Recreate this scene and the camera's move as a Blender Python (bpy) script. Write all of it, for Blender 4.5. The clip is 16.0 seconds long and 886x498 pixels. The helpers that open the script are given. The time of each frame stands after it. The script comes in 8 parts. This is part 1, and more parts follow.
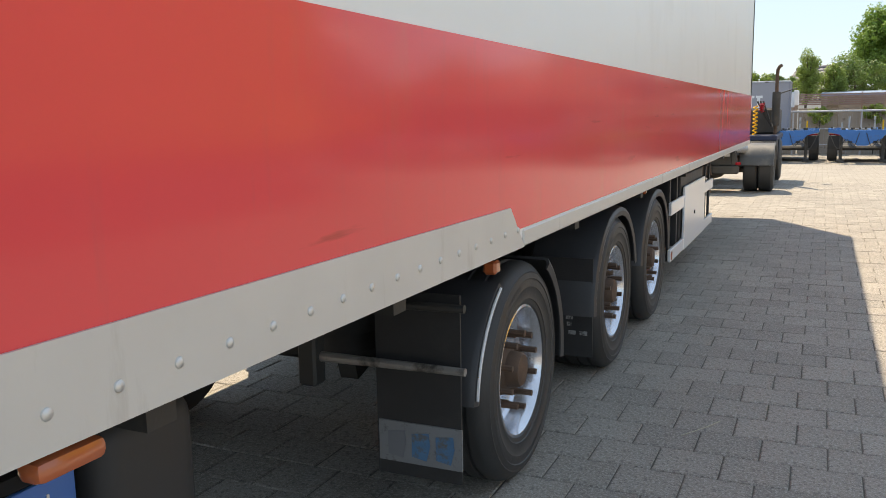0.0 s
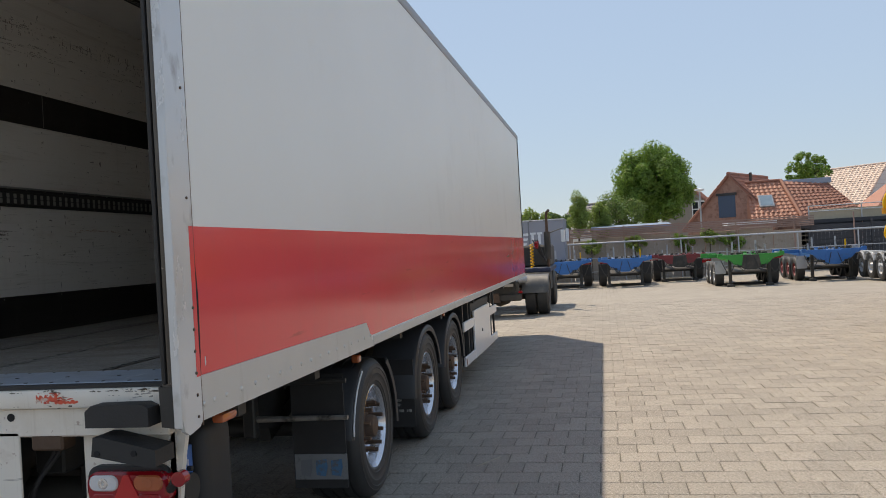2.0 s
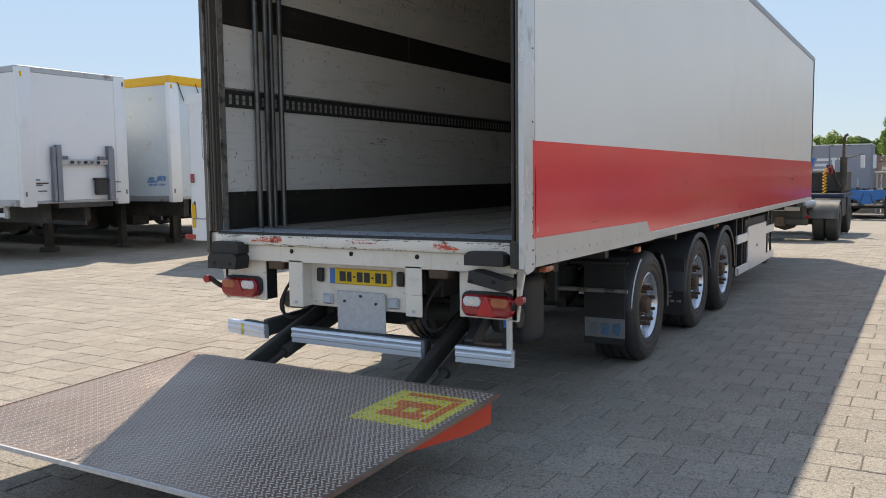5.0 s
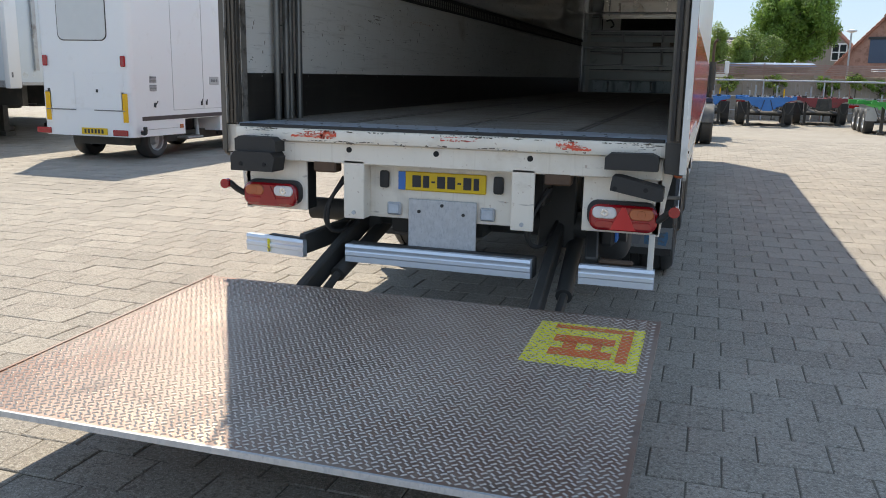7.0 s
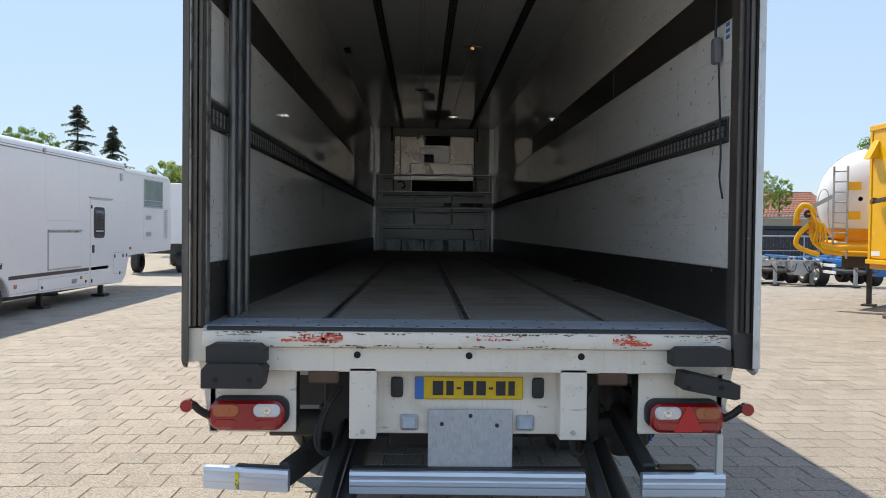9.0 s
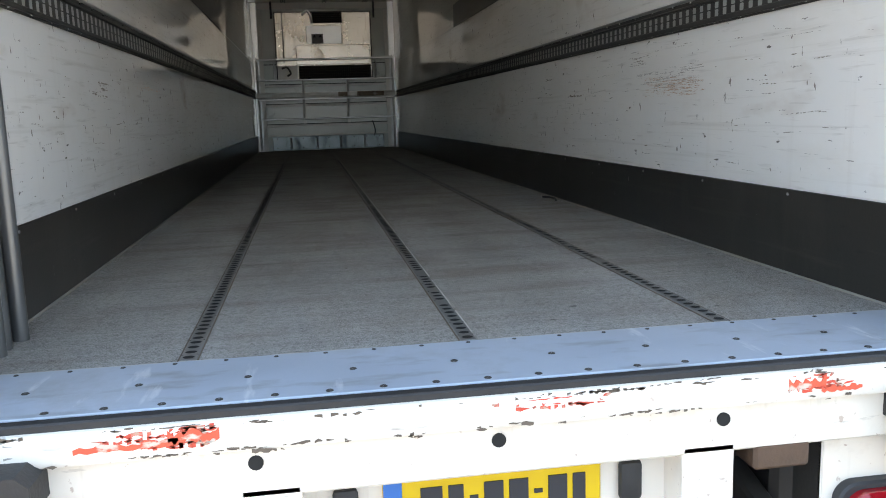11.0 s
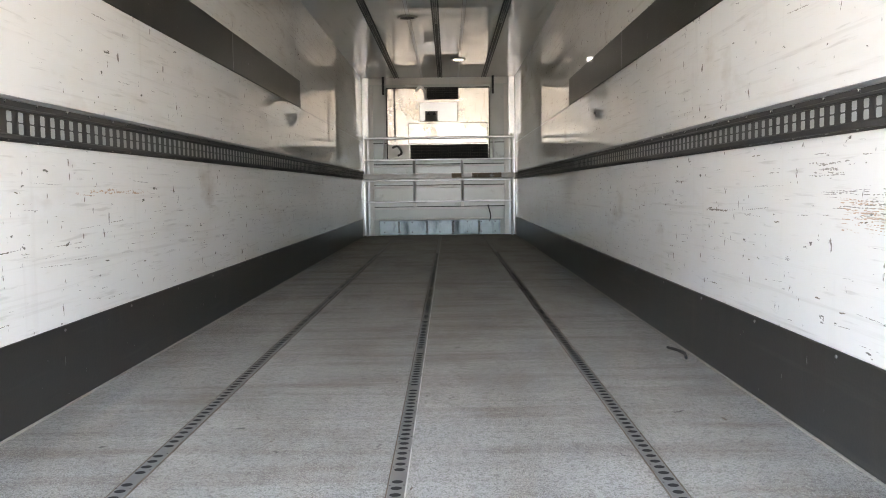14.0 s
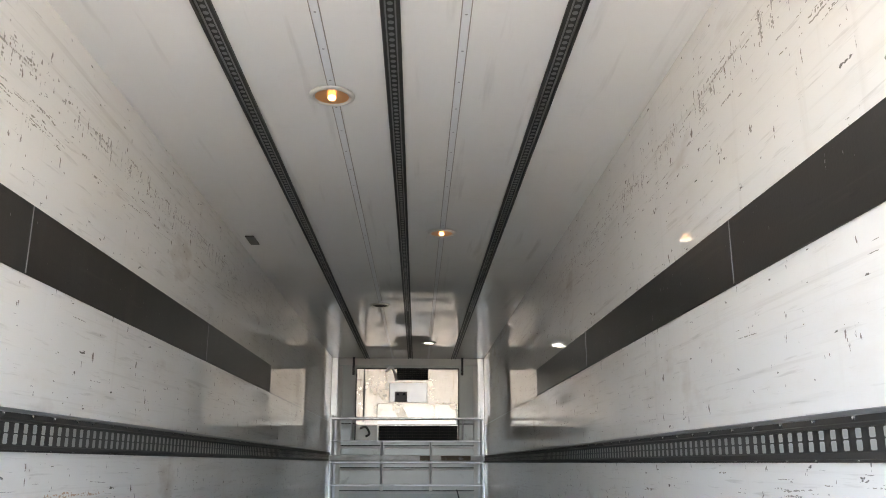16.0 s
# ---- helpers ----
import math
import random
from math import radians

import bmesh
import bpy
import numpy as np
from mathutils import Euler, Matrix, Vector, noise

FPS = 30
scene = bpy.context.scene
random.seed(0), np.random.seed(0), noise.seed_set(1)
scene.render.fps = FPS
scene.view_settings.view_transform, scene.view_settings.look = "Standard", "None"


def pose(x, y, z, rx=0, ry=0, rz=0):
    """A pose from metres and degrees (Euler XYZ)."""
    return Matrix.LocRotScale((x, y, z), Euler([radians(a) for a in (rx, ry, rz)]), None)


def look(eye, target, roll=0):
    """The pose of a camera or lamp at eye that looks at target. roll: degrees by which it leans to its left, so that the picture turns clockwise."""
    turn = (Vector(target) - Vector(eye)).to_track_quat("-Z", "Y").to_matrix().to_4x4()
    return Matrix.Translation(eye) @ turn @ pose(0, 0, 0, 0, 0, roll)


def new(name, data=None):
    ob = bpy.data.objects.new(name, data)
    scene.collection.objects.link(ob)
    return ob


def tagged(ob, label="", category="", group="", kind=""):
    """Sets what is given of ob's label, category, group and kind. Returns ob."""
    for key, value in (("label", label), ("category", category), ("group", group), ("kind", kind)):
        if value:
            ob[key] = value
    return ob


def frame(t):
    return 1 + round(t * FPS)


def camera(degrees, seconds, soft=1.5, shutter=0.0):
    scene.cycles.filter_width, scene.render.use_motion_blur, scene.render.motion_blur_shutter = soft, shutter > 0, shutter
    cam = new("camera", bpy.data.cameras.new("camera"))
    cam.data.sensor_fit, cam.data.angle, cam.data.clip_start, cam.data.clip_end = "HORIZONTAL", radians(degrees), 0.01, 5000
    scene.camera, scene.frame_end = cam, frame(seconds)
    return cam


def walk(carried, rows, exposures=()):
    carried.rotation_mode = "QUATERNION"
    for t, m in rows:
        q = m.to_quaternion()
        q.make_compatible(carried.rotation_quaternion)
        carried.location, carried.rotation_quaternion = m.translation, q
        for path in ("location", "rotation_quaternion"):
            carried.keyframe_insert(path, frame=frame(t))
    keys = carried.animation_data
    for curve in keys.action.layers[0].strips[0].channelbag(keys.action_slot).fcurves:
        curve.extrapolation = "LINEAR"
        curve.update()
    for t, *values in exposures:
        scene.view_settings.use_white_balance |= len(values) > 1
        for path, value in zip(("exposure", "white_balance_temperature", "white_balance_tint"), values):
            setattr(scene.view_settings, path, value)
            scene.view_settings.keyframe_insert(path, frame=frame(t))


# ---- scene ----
cam = camera(56.2, 16.0, soft=0.95)
PATH = [
    (0, (2.356, -0.568, 1.611), (1.536, 1.229, 1.298), -1.0),
    (0.5, (2.563, -1.124, 1.645), (1.777, 0.701, 1.425), -2.1),
    (1, (2.676, -1.705, 1.679), (1.962, 0.159, 1.545), -3.1),
    (1.5, (2.756, -2.298, 1.687), (2.188, -0.382, 1.624), -2.8),
    (2, (2.862, -2.9, 1.721), (2.482, -0.936, 1.723), -3.3),
    (2.5, (2.938, -3.382, 1.714), (2.617, -1.409, 1.776), -3.4),
    (3, (3.136, -3.787, 1.784), (2.551, -1.878, 1.906), -1.5),
    (3.5, (3.344, -4.192, 1.807), (2.557, -2.359, 1.955), -0.7),
    (4, (3.544, -4.42, 1.843), (2.609, -2.655, 1.945), -0.1),
    (4.5, (3.592, -4.475, 1.748), (2.591, -2.744, 1.715), -0.3),
    (5, (3.319, -4.459, 1.663), (2.313, -2.739, 1.489), -0.7),
    (5.2, (3.175, -4.475, 1.654), (2.166, -2.764, 1.425), -0.9),
    (7.3, (1.099, -4.285, 1.576), (0.646, -2.381, 1.162), 1.3),
    (7.5, (0.911, -4.28, 1.611), (0.551, -2.345, 1.259), 1.4),
    (8, (0.488, -4.188, 1.646), (0.299, -2.206, 1.464), 1.3),
    (8.5, (0.095, -4.018, 1.701), (0.053, -2.02, 1.642), 1.4),
    (9, (-0.22, -3.813, 1.736), (-0.171, -1.814, 1.689), 0.7),
    (9.2, (-0.305, -3.655, 1.716), (-0.216, -1.659, 1.64), 0.3),
    (11.3, (-0.372, -1.372, 1.895), (-0.061, 0.573, 1.553), -1.8),
    (11.5, (-0.345, -1.193, 1.912), (-0.067, 0.756, 1.56), -1.9),
    (12, (-0.132, -0.744, 1.899), (0.042, 1.214, 1.529), -2.2),
    (12.5, (-0.011, -0.41, 1.916), (0.071, 1.552, 1.541), -1.9),
    (13, (0.104, -0.213, 1.969), (0.118, 1.757, 1.624), -1.5),
    (13.5, (0.148, -0.142, 2.001), (0.128, 1.841, 1.743), -1.2),
    (14, (0.147, -0.14, 2.034), (0.132, 1.854, 1.889), -0.8),
    (14.5, (0.148, -0.147, 2.059), (0.159, 1.853, 2.036), -0.4),
    (15, (0.153, -0.151, 2.089), (0.185, 1.845, 2.208), -0.1),
    (15.5, (0.154, -0.171, 2.122), (0.196, 1.806, 2.418), 0.0),
    (16, (0.151, -0.203, 2.165), (0.21, 1.732, 2.665), 0.1),
]
EXPOSURES = [(0.0, 1.04, 8650, 11), (1.0, 0.76, 8500, 14), (2.5, 0.3, 7950, 11), (4.0, 0.24, 7800, 10), (4.5, 0.56, 7950, 11), (5.2, 0.62, 7900, 11), (7.3, 0.8, 7600, 9), (9.2, 0.76, 7600, 10), (10.4, 1.6, 7800, 10), (11.3, 3.15, 8150, 10), (11.8, 3.8, 8500, 11), (12.5, 4.42, 8300, 13), (13.5, 4.66, 8250, 14), (14.5, 4.66, 8250, 15), (15.5, 4.55, 8000, 15), (16.0, 4.3, 7650, 13)]
walk(cam, [(t, look(eye, target, roll)) for t, eye, target, roll in PATH], EXPOSURES)

# ---- world and sun ----
TO_SUN = Vector((-1.47, 2.37, 3.91)).normalized()
world = bpy.data.worlds.new("world")
scene.world = world
world.use_nodes = True
wn = world.node_tree
sky = wn.nodes.new("ShaderNodeTexSky")
sky.sky_type = "NISHITA"
sky.sun_disc = False
sky.sun_elevation = math.asin(TO_SUN.z)
sky.sun_rotation = math.atan2(TO_SUN.x, TO_SUN.y)
sky.altitude = 500.0
sky.air_density, sky.dust_density, sky.ozone_density = 0.9, 0.0, 1.5
# thin summer haze evens out the bright parts: sky / (1 + 0.28 * its brightness)
glare = wn.nodes.new("ShaderNodeVectorMath")
glare.operation = "DOT_PRODUCT"
glare.inputs[1].default_value = (0.06, 0.17, 0.05)
veil = wn.nodes.new("ShaderNodeMath")
veil.operation = "ADD"
veil.inputs[1].default_value = 1.0
haze = wn.nodes.new("ShaderNodeVectorMath")
haze.operation = "DIVIDE"
wn.links.new(sky.outputs[0], glare.inputs[0])
wn.links.new(glare.outputs["Value"], veil.inputs[0])
wn.links.new(sky.outputs[0], haze.inputs[0])
wn.links.new(veil.outputs[0], haze.inputs[1])
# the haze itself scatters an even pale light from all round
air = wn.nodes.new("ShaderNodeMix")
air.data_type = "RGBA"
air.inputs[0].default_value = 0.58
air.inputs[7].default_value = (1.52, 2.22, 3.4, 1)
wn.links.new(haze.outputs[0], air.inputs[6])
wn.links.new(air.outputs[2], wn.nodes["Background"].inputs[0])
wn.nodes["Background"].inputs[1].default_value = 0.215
sun_data = bpy.data.lights.new("sun", "SUN")
sun_data.energy, sun_data.angle, sun_data.color = 3.4, radians(0.55), (1.0, 0.96, 0.89)
sun = new("sun", sun_data)
sun.matrix_world = look((0, 0, 0), -TO_SUN)


# ---- materials ----
def mat(name, col, rough=0.5, metal=0.0, var=0.12, scale=6.0, dirt=None, dirt_at=0.62, dirt_soft=0.12, bump=0.15, bscale=90.0, stretch=(1, 1, 1), dirt_scale=3.0, dirt_stretch=(1, 1, 1), random_var=0.0, emit=0.0, coat=0.0, trans=0.0, fine=0.0, span=(0.08, 0.1)):
    """A painted or raw surface: colour with large and small variation, optional dirt in patches, fine relief."""
    m = bpy.data.materials.new(name)
    m.use_nodes = True
    nt = m.node_tree
    n, L = nt.nodes, nt.links
    b = n["Principled BSDF"]
    b.inputs["Metallic"].default_value = metal
    b.inputs["Coat Weight"].default_value = coat
    b.inputs["Transmission Weight"].default_value = trans
    co = n.new("ShaderNodeTexCoord")
    mp = n.new("ShaderNodeMapping")
    mp.inputs["Scale"].default_value = stretch
    L.new(co.outputs["Object"], mp.inputs["Vector"])
    big = n.new("ShaderNodeTexNoise")
    big.inputs["Scale"].default_value, big.inputs["Detail"].default_value = scale, 6
    L.new(mp.outputs[0], big.inputs["Vector"])
    ramp = n.new("ShaderNodeMix")
    ramp.data_type = "RGBA"
    ramp.inputs[6].default_value = (*[c * (1 - var) for c in col], 1)
    ramp.inputs[7].default_value = (*[min(1, c * (1 + var)) for c in col], 1)
    L.new(big.outputs[0], ramp.inputs[0])
    out = ramp.outputs[2]
    if fine:
        fn = n.new("ShaderNodeTexNoise")
        fn.inputs["Scale"].default_value, fn.inputs["Detail"].default_value = scale * 40, 2
        L.new(co.outputs["Object"], fn.inputs["Vector"])
        mr = n.new("ShaderNodeMapRange")
        mr.inputs[1].default_value, mr.inputs[2].default_value, mr.inputs[3].default_value, mr.inputs[4].default_value = 0.3, 0.7, 1 - fine, 1 + fine
        L.new(fn.outputs[0], mr.inputs[0])
        mu = n.new("ShaderNodeVectorMath")
        mu.operation = "SCALE"
        L.new(out, mu.inputs[0]), L.new(mr.outputs[0], mu.inputs["Scale"])
        out = mu.outputs[0]
    if random_var:
        oi = n.new("ShaderNodeObjectInfo")
        geo = n.new("ShaderNodeNewGeometry")
        ad = n.new("ShaderNodeMath")
        ad.operation = "ADD"
        L.new(oi.outputs["Random"], ad.inputs[0]), L.new(geo.outputs["Random Per Island"], ad.inputs[1])
        fr = n.new("ShaderNodeMath")
        fr.operation = "FRACT"
        L.new(ad.outputs[0], fr.inputs[0])
        mr = n.new("ShaderNodeMapRange")
        mr.inputs[3].default_value, mr.inputs[4].default_value = 1 - random_var, 1 + random_var
        L.new(fr.outputs[0], mr.inputs[0])
        mu = n.new("ShaderNodeVectorMath")
        mu.operation = "SCALE"
        L.new(out, mu.inputs[0]), L.new(mr.outputs[0], mu.inputs["Scale"])
        out = mu.outputs[0]
    rsrc = None
    if dirt:
        dm = n.new("ShaderNodeMapping")
        dm.inputs["Scale"].default_value = dirt_stretch
        L.new(co.outputs["Object"], dm.inputs["Vector"])
        dn = n.new("ShaderNodeTexNoise")
        dn.inputs["Scale"].default_value, dn.inputs["Detail"].default_value, dn.inputs["Roughness"].default_value = dirt_scale, 8, 0.65
        L.new(dm.outputs[0], dn.inputs["Vector"])
        mr = n.new("ShaderNodeMapRange")
        mr.inputs[1].default_value, mr.inputs[2].default_value = dirt_at, dirt_at + dirt_soft
        L.new(dn.outputs[0], mr.inputs[0])
        mx = n.new("ShaderNodeMix")
        mx.data_type = "RGBA"
        L.new(mr.outputs[0], mx.inputs[0]), L.new(out, mx.inputs[6])
        mx.inputs[7].default_value = (*dirt, 1)
        out = mx.outputs[2]
        rsrc = mr.outputs[0]
    L.new(out, b.inputs["Base Color"])
    rr = n.new("ShaderNodeMapRange")
    rr.inputs[3].default_value, rr.inputs[4].default_value = max(0.01, rough - span[0]), min(1, rough + span[1])
    L.new(rsrc or big.outputs[0], rr.inputs[0])
    L.new(rr.outputs[0], b.inputs["Roughness"])
    if bump:
        bn = n.new("ShaderNodeTexNoise")
        bn.inputs["Scale"].default_value, bn.inputs["Detail"].default_value = bscale, 4
        L.new(mp.outputs[0], bn.inputs["Vector"])
        bp = n.new("ShaderNodeBump")
        bp.inputs["Strength"].default_value, bp.inputs["Distance"].default_value = bump, 0.004
        L.new(bn.outputs[0], bp.inputs["Height"])
        L.new(bp.outputs[0], b.inputs["Normal"])
    if emit:
        b.inputs["Emission Color"].default_value = (*col, 1)
        b.inputs["Emission Strength"].default_value = emit
    return m


def marks(m, layers):
    """Lays stains, scratches and nicks over a material: (stretch, scale, from, to, colour, weight) each."""
    nt = m.node_tree
    n, L = nt.nodes, nt.links
    b = n["Principled BSDF"]
    co = n.new("ShaderNodeTexCoord")
    for stretch, scale, lo, hi, colour, weight in layers:
        src = b.inputs["Base Color"].links[0].from_socket
        mp = n.new("ShaderNodeMapping")
        mp.inputs["Scale"].default_value = stretch
        mp.inputs["Location"].default_value = (scale * 1.7, scale * 0.9, scale * 2.3)
        L.new(co.outputs["Object"], mp.inputs["Vector"])
        t = n.new("ShaderNodeTexNoise")
        t.inputs["Scale"].default_value, t.inputs["Detail"].default_value, t.inputs["Roughness"].default_value = scale, 5, 0.55
        L.new(mp.outputs[0], t.inputs["Vector"])
        mr = n.new("ShaderNodeMapRange")
        mr.inputs[1].default_value, mr.inputs[2].default_value, mr.inputs[4].default_value = lo, hi, weight
        L.new(t.outputs[0], mr.inputs[0])
        mx = n.new("ShaderNodeMix")
        mx.data_type = "RGBA"
        L.new(mr.outputs[0], mx.inputs[0]), L.new(src, mx.inputs[6])
        mx.inputs[7].default_value = (*colour, 1)
        L.new(mx.outputs[2], b.inputs["Base Color"])
    return m


PANEL = mat("white_panel", (0.8, 0.8, 0.765), 0.42, var=0.04, scale=0.8, dirt=(0.73, 0.725, 0.69), dirt_at=0.55, dirt_soft=0.35, dirt_stretch=(1, 0.8, 0.5), dirt_scale=2.0, bump=0.03, bscale=4)
RED = marks(mat("red_film", (0.86, 0.09, 0.092), 0.2, var=0.08, scale=1.2, dirt=(0.74, 0.1, 0.098), dirt_at=0.55, dirt_soft=0.3, dirt_stretch=(1, 6, 0.5), dirt_scale=1.5, bump=0.05, bscale=2.6), [
    ((1, 0.6, 7), 1.6, 0.68, 0.74, (0.42, 0.05, 0.04), 0.6),
    ((1, 3, 0.7), 1.5, 0.58, 0.78, (0.72, 0.14, 0.1), 0.5),
])
ALU = mat("aluminium", (0.62, 0.63, 0.64), 0.42, 0.85, var=0.1, scale=5, dirt=(0.35, 0.34, 0.33), dirt_at=0.6, dirt_soft=0.2, bump=0.05)
ALU_SKIRT = mat("aluminium_skirt", (0.6, 0.59, 0.56), 0.5, 0.25, var=0.08, scale=4, dirt=(0.42, 0.39, 0.34), dirt_at=0.58, dirt_soft=0.25, dirt_stretch=(1, 3, 0.5), bump=0.05)
ROOFRAIL = mat("dull_rail", (0.36, 0.37, 0.39), 0.5, 0.4, var=0.1, scale=4, bump=0.05)
BARE = mat("bumper_aluminium", (0.7, 0.76, 0.84), 0.35, 0.45, var=0.06, scale=5, stretch=(0.3, 4, 10), dirt=(0.42, 0.4, 0.4), dirt_at=0.66, bump=0.03)
CREAM = marks(mat("cream_paint", (0.8, 0.735, 0.645), 0.36, var=0.07, scale=3, dirt=(0.66, 0.58, 0.48), dirt_at=0.54, dirt_soft=0.3, dirt_stretch=(1.2, 1, 0.8), dirt_scale=3, bump=0.06), [
    ((1.5, 1, 2.5), 3.0, 0.6, 0.78, (0.42, 0.32, 0.23), 0.55),
    ((14, 1, 0.8), 3.0, 0.6, 0.74, (0.58, 0.5, 0.41), 0.45),
    ((1, 1, 6), 5.0, 0.66, 0.72, (0.2, 0.16, 0.13), 0.6),
    ((1, 1, 1), 1.7, 0.64, 0.76, (0.3, 0.26, 0.22), 0.5),
    ((3, 3, 3), 14.0, 0.67, 0.72, (0.3, 0.15, 0.08), 0.5),
])
INNER = marks(mat("scuffed_inner_panel", (0.855, 0.83, 0.785), 0.05, var=0.05, scale=1.5, dirt=(0.78, 0.74, 0.67), dirt_at=0.52, dirt_soft=0.3, dirt_stretch=(1, 0.5, 1.6), dirt_scale=2.5, bump=0.015, bscale=9, span=(0.02, 0.04)), [
    ((1, 0.5, 22), 1.6, 0.58, 0.72, (0.46, 0.41, 0.35), 0.24),
    ((1, 1.3, 18), 3.0, 0.6, 0.7, (0.4, 0.36, 0.31), 0.28),
    ((1, 9, 0.6), 1.6, 0.6, 0.78, (0.6, 0.55, 0.48), 0.22),
    ((1, 3.2, 9), 4.4, 0.685, 0.71, (0.1, 0.085, 0.07), 0.85),
    ((1, 9, 4), 3.6, 0.685, 0.71, (0.16, 0.13, 0.1), 0.8),
    ((1, 1.0, 2.5), 1.3, 0.64, 0.78, (0.4, 0.28, 0.19), 0.45),
])
CEIL = marks(mat("ceiling_panel", (0.84, 0.83, 0.805), 0.02, var=0.03, scale=1.0, dirt=(0.76, 0.75, 0.72), dirt_at=0.58, dirt_soft=0.3, bump=0.01, bscale=3, span=(0.01, 0.02)), [((6, 0.4, 1), 2.0, 0.6, 0.75, (0.5, 0.48, 0.45), 0.4)])
KICK = marks(mat("dark_kick_plate", (0.029, 0.026, 0.0225), 0.34, var=0.25, scale=2, dirt=(0.047, 0.041, 0.036), dirt_at=0.5, dirt_soft=0.4, dirt_stretch=(1, 0.4, 3), bump=0.06, span=(0.02, 0.02)), [
    ((1, 3, 0.8), 2.0, 0.52, 0.78, (0.07, 0.061, 0.052), 0.5),
    ((1, 0.5, 12), 2.0, 0.6, 0.74, (0.09, 0.079, 0.068), 0.4),
    ((1, 1.5, 6), 5.0, 0.66, 0.7, (0.018, 0.016, 0.014), 0.6),
])
FLOOR = marks(mat("grit_floor", (0.295, 0.283, 0.262), 0.74, var=0.26, scale=1.6, dirt=(0.215, 0.188, 0.16), dirt_at=0.46, dirt_soft=0.3, dirt_stretch=(1.6, 0.8, 1), dirt_scale=1.8, bump=1.0, bscale=240, fine=0.1), [
    ((0.5, 3.5, 1), 1.6, 0.5, 0.66, (0.17, 0.135, 0.105), 0.75),
    ((0.4, 6, 1), 2.2, 0.55, 0.72, (0.11, 0.092, 0.076), 0.55),
    ((0.6, 14, 1), 3.0, 0.52, 0.7, (0.4, 0.38, 0.35), 0.4),
    ((3, 0.7, 1), 1.0, 0.5, 0.75, (0.42, 0.42, 0.41), 0.55),
    ((1, 1, 1), 300.0, 0.5, 0.58, (0.47, 0.47, 0.45), 0.6),
    ((1, 1, 1), 220.0, 0.53, 0.6, (0.075, 0.07, 0.06), 0.65),
    ((1, 1, 1), 70.0, 0.55, 0.62, (0.12, 0.11, 0.095), 0.45),
    ((8, 8, 1), 2.5, 0.7, 0.73, (0.05, 0.045, 0.04), 0.8),
])
TREADPLATE = marks(mat("worn_sill_plate", (0.38, 0.44, 0.515), 0.5, 0.1, var=0.2, scale=3, dirt=(0.3, 0.31, 0.32), dirt_at=0.52, dirt_soft=0.3, bump=0.1), [
    ((1, 3, 1), 4.0, 0.56, 0.7, (0.2, 0.2, 0.2), 0.6),
    ((3, 0.6, 1), 6.0, 0.62, 0.7, (0.66, 0.68, 0.7), 0.6),
])
TRACK = mat("steel_track", (0.33, 0.33, 0.33), 0.42, 0.7, var=0.2, scale=4, bump=0.1)
FLOOR_TRACK = mat("worn_floor_track", (0.19, 0.184, 0.174), 0.55, 0.12, var=0.25, scale=3, dirt=(0.22, 0.215, 0.205), dirt_at=0.54, dirt_soft=0.2, dirt_scale=2.5, bump=0.1)
WHITE_SEAL = mat("pale_sealant", (0.5, 0.49, 0.46), 0.6, var=0.3, scale=6, dirt=(0.2, 0.19, 0.17), dirt_at=0.5, dirt_scale=4, bump=0.3)
DARKTRACK = mat("dark_track", (0.05, 0.047, 0.043), 0.5, 0.25, var=0.3, scale=6, bump=0.1)
HOLE = mat("hole_black", (0.012, 0.012, 0.012), 0.8, var=0.1, bump=0)
SLOT = mat("slot_light", (0.34, 0.34, 0.32), 0.5, var=0.05, bump=0)
FENDER = mat("dark_plastic", (0.045, 0.045, 0.047), 0.5, var=0.2, scale=6, dirt=(0.065, 0.062, 0.058), dirt_at=0.56, dirt_soft=0.3, bump=0.1)
RUBBER = mat("black_rubber", (0.026, 0.025, 0.025), 0.7, var=0.3, scale=8, dirt=(0.06, 0.055, 0.05), dirt_at=0.6, dirt_soft=0.3, bump=0.3)
SEAL = mat("dark_seal", (0.04, 0.037, 0.034), 0.6, var=0.25, scale=5, dirt=(0.11, 0.095, 0.08), dirt_at=0.62, bump=0.15)
TYRE = mat("tyre_rubber", (0.036, 0.035, 0.034), 0.6, var=0.25, scale=10, dirt=(0.05, 0.047, 0.043), dirt_at=0.5, dirt_soft=0.4, bump=0.25, bscale=60)
TYRE_MARK = mat("worn_tyre_marking", (0.075, 0.073, 0.07), 0.7, var=0.4, scale=20, bump=0.1)
RIM = mat("polished_rim", (0.66, 0.68, 0.72), 0.24, 0.75, var=0.1, scale=8, dirt=(0.2, 0.14, 0.1), dirt_at=0.6, dirt_soft=0.2, dirt_scale=12, bump=0.05)
RUST = mat("rusty_steel", (0.11, 0.065, 0.042), 0.8, 0.1, var=0.4, scale=14, dirt=(0.07, 0.05, 0.04), dirt_at=0.5, dirt_soft=0.3, bump=0.4)
CHASSIS = mat("black_chassis", (0.033, 0.032, 0.03), 0.65, var=0.4, scale=5, dirt=(0.05, 0.042, 0.034), dirt_at=0.55, dirt_soft=0.3, bump=0.2)
GALV = mat("galvanised", (0.5, 0.52, 0.55), 0.5, 0.45, var=0.2, scale=30, dirt=(0.42, 0.445, 0.48), dirt_at=0.5, dirt_soft=0.15, dirt_stretch=(1.4, 1.4, 0.7), dirt_scale=60, bump=0.08)
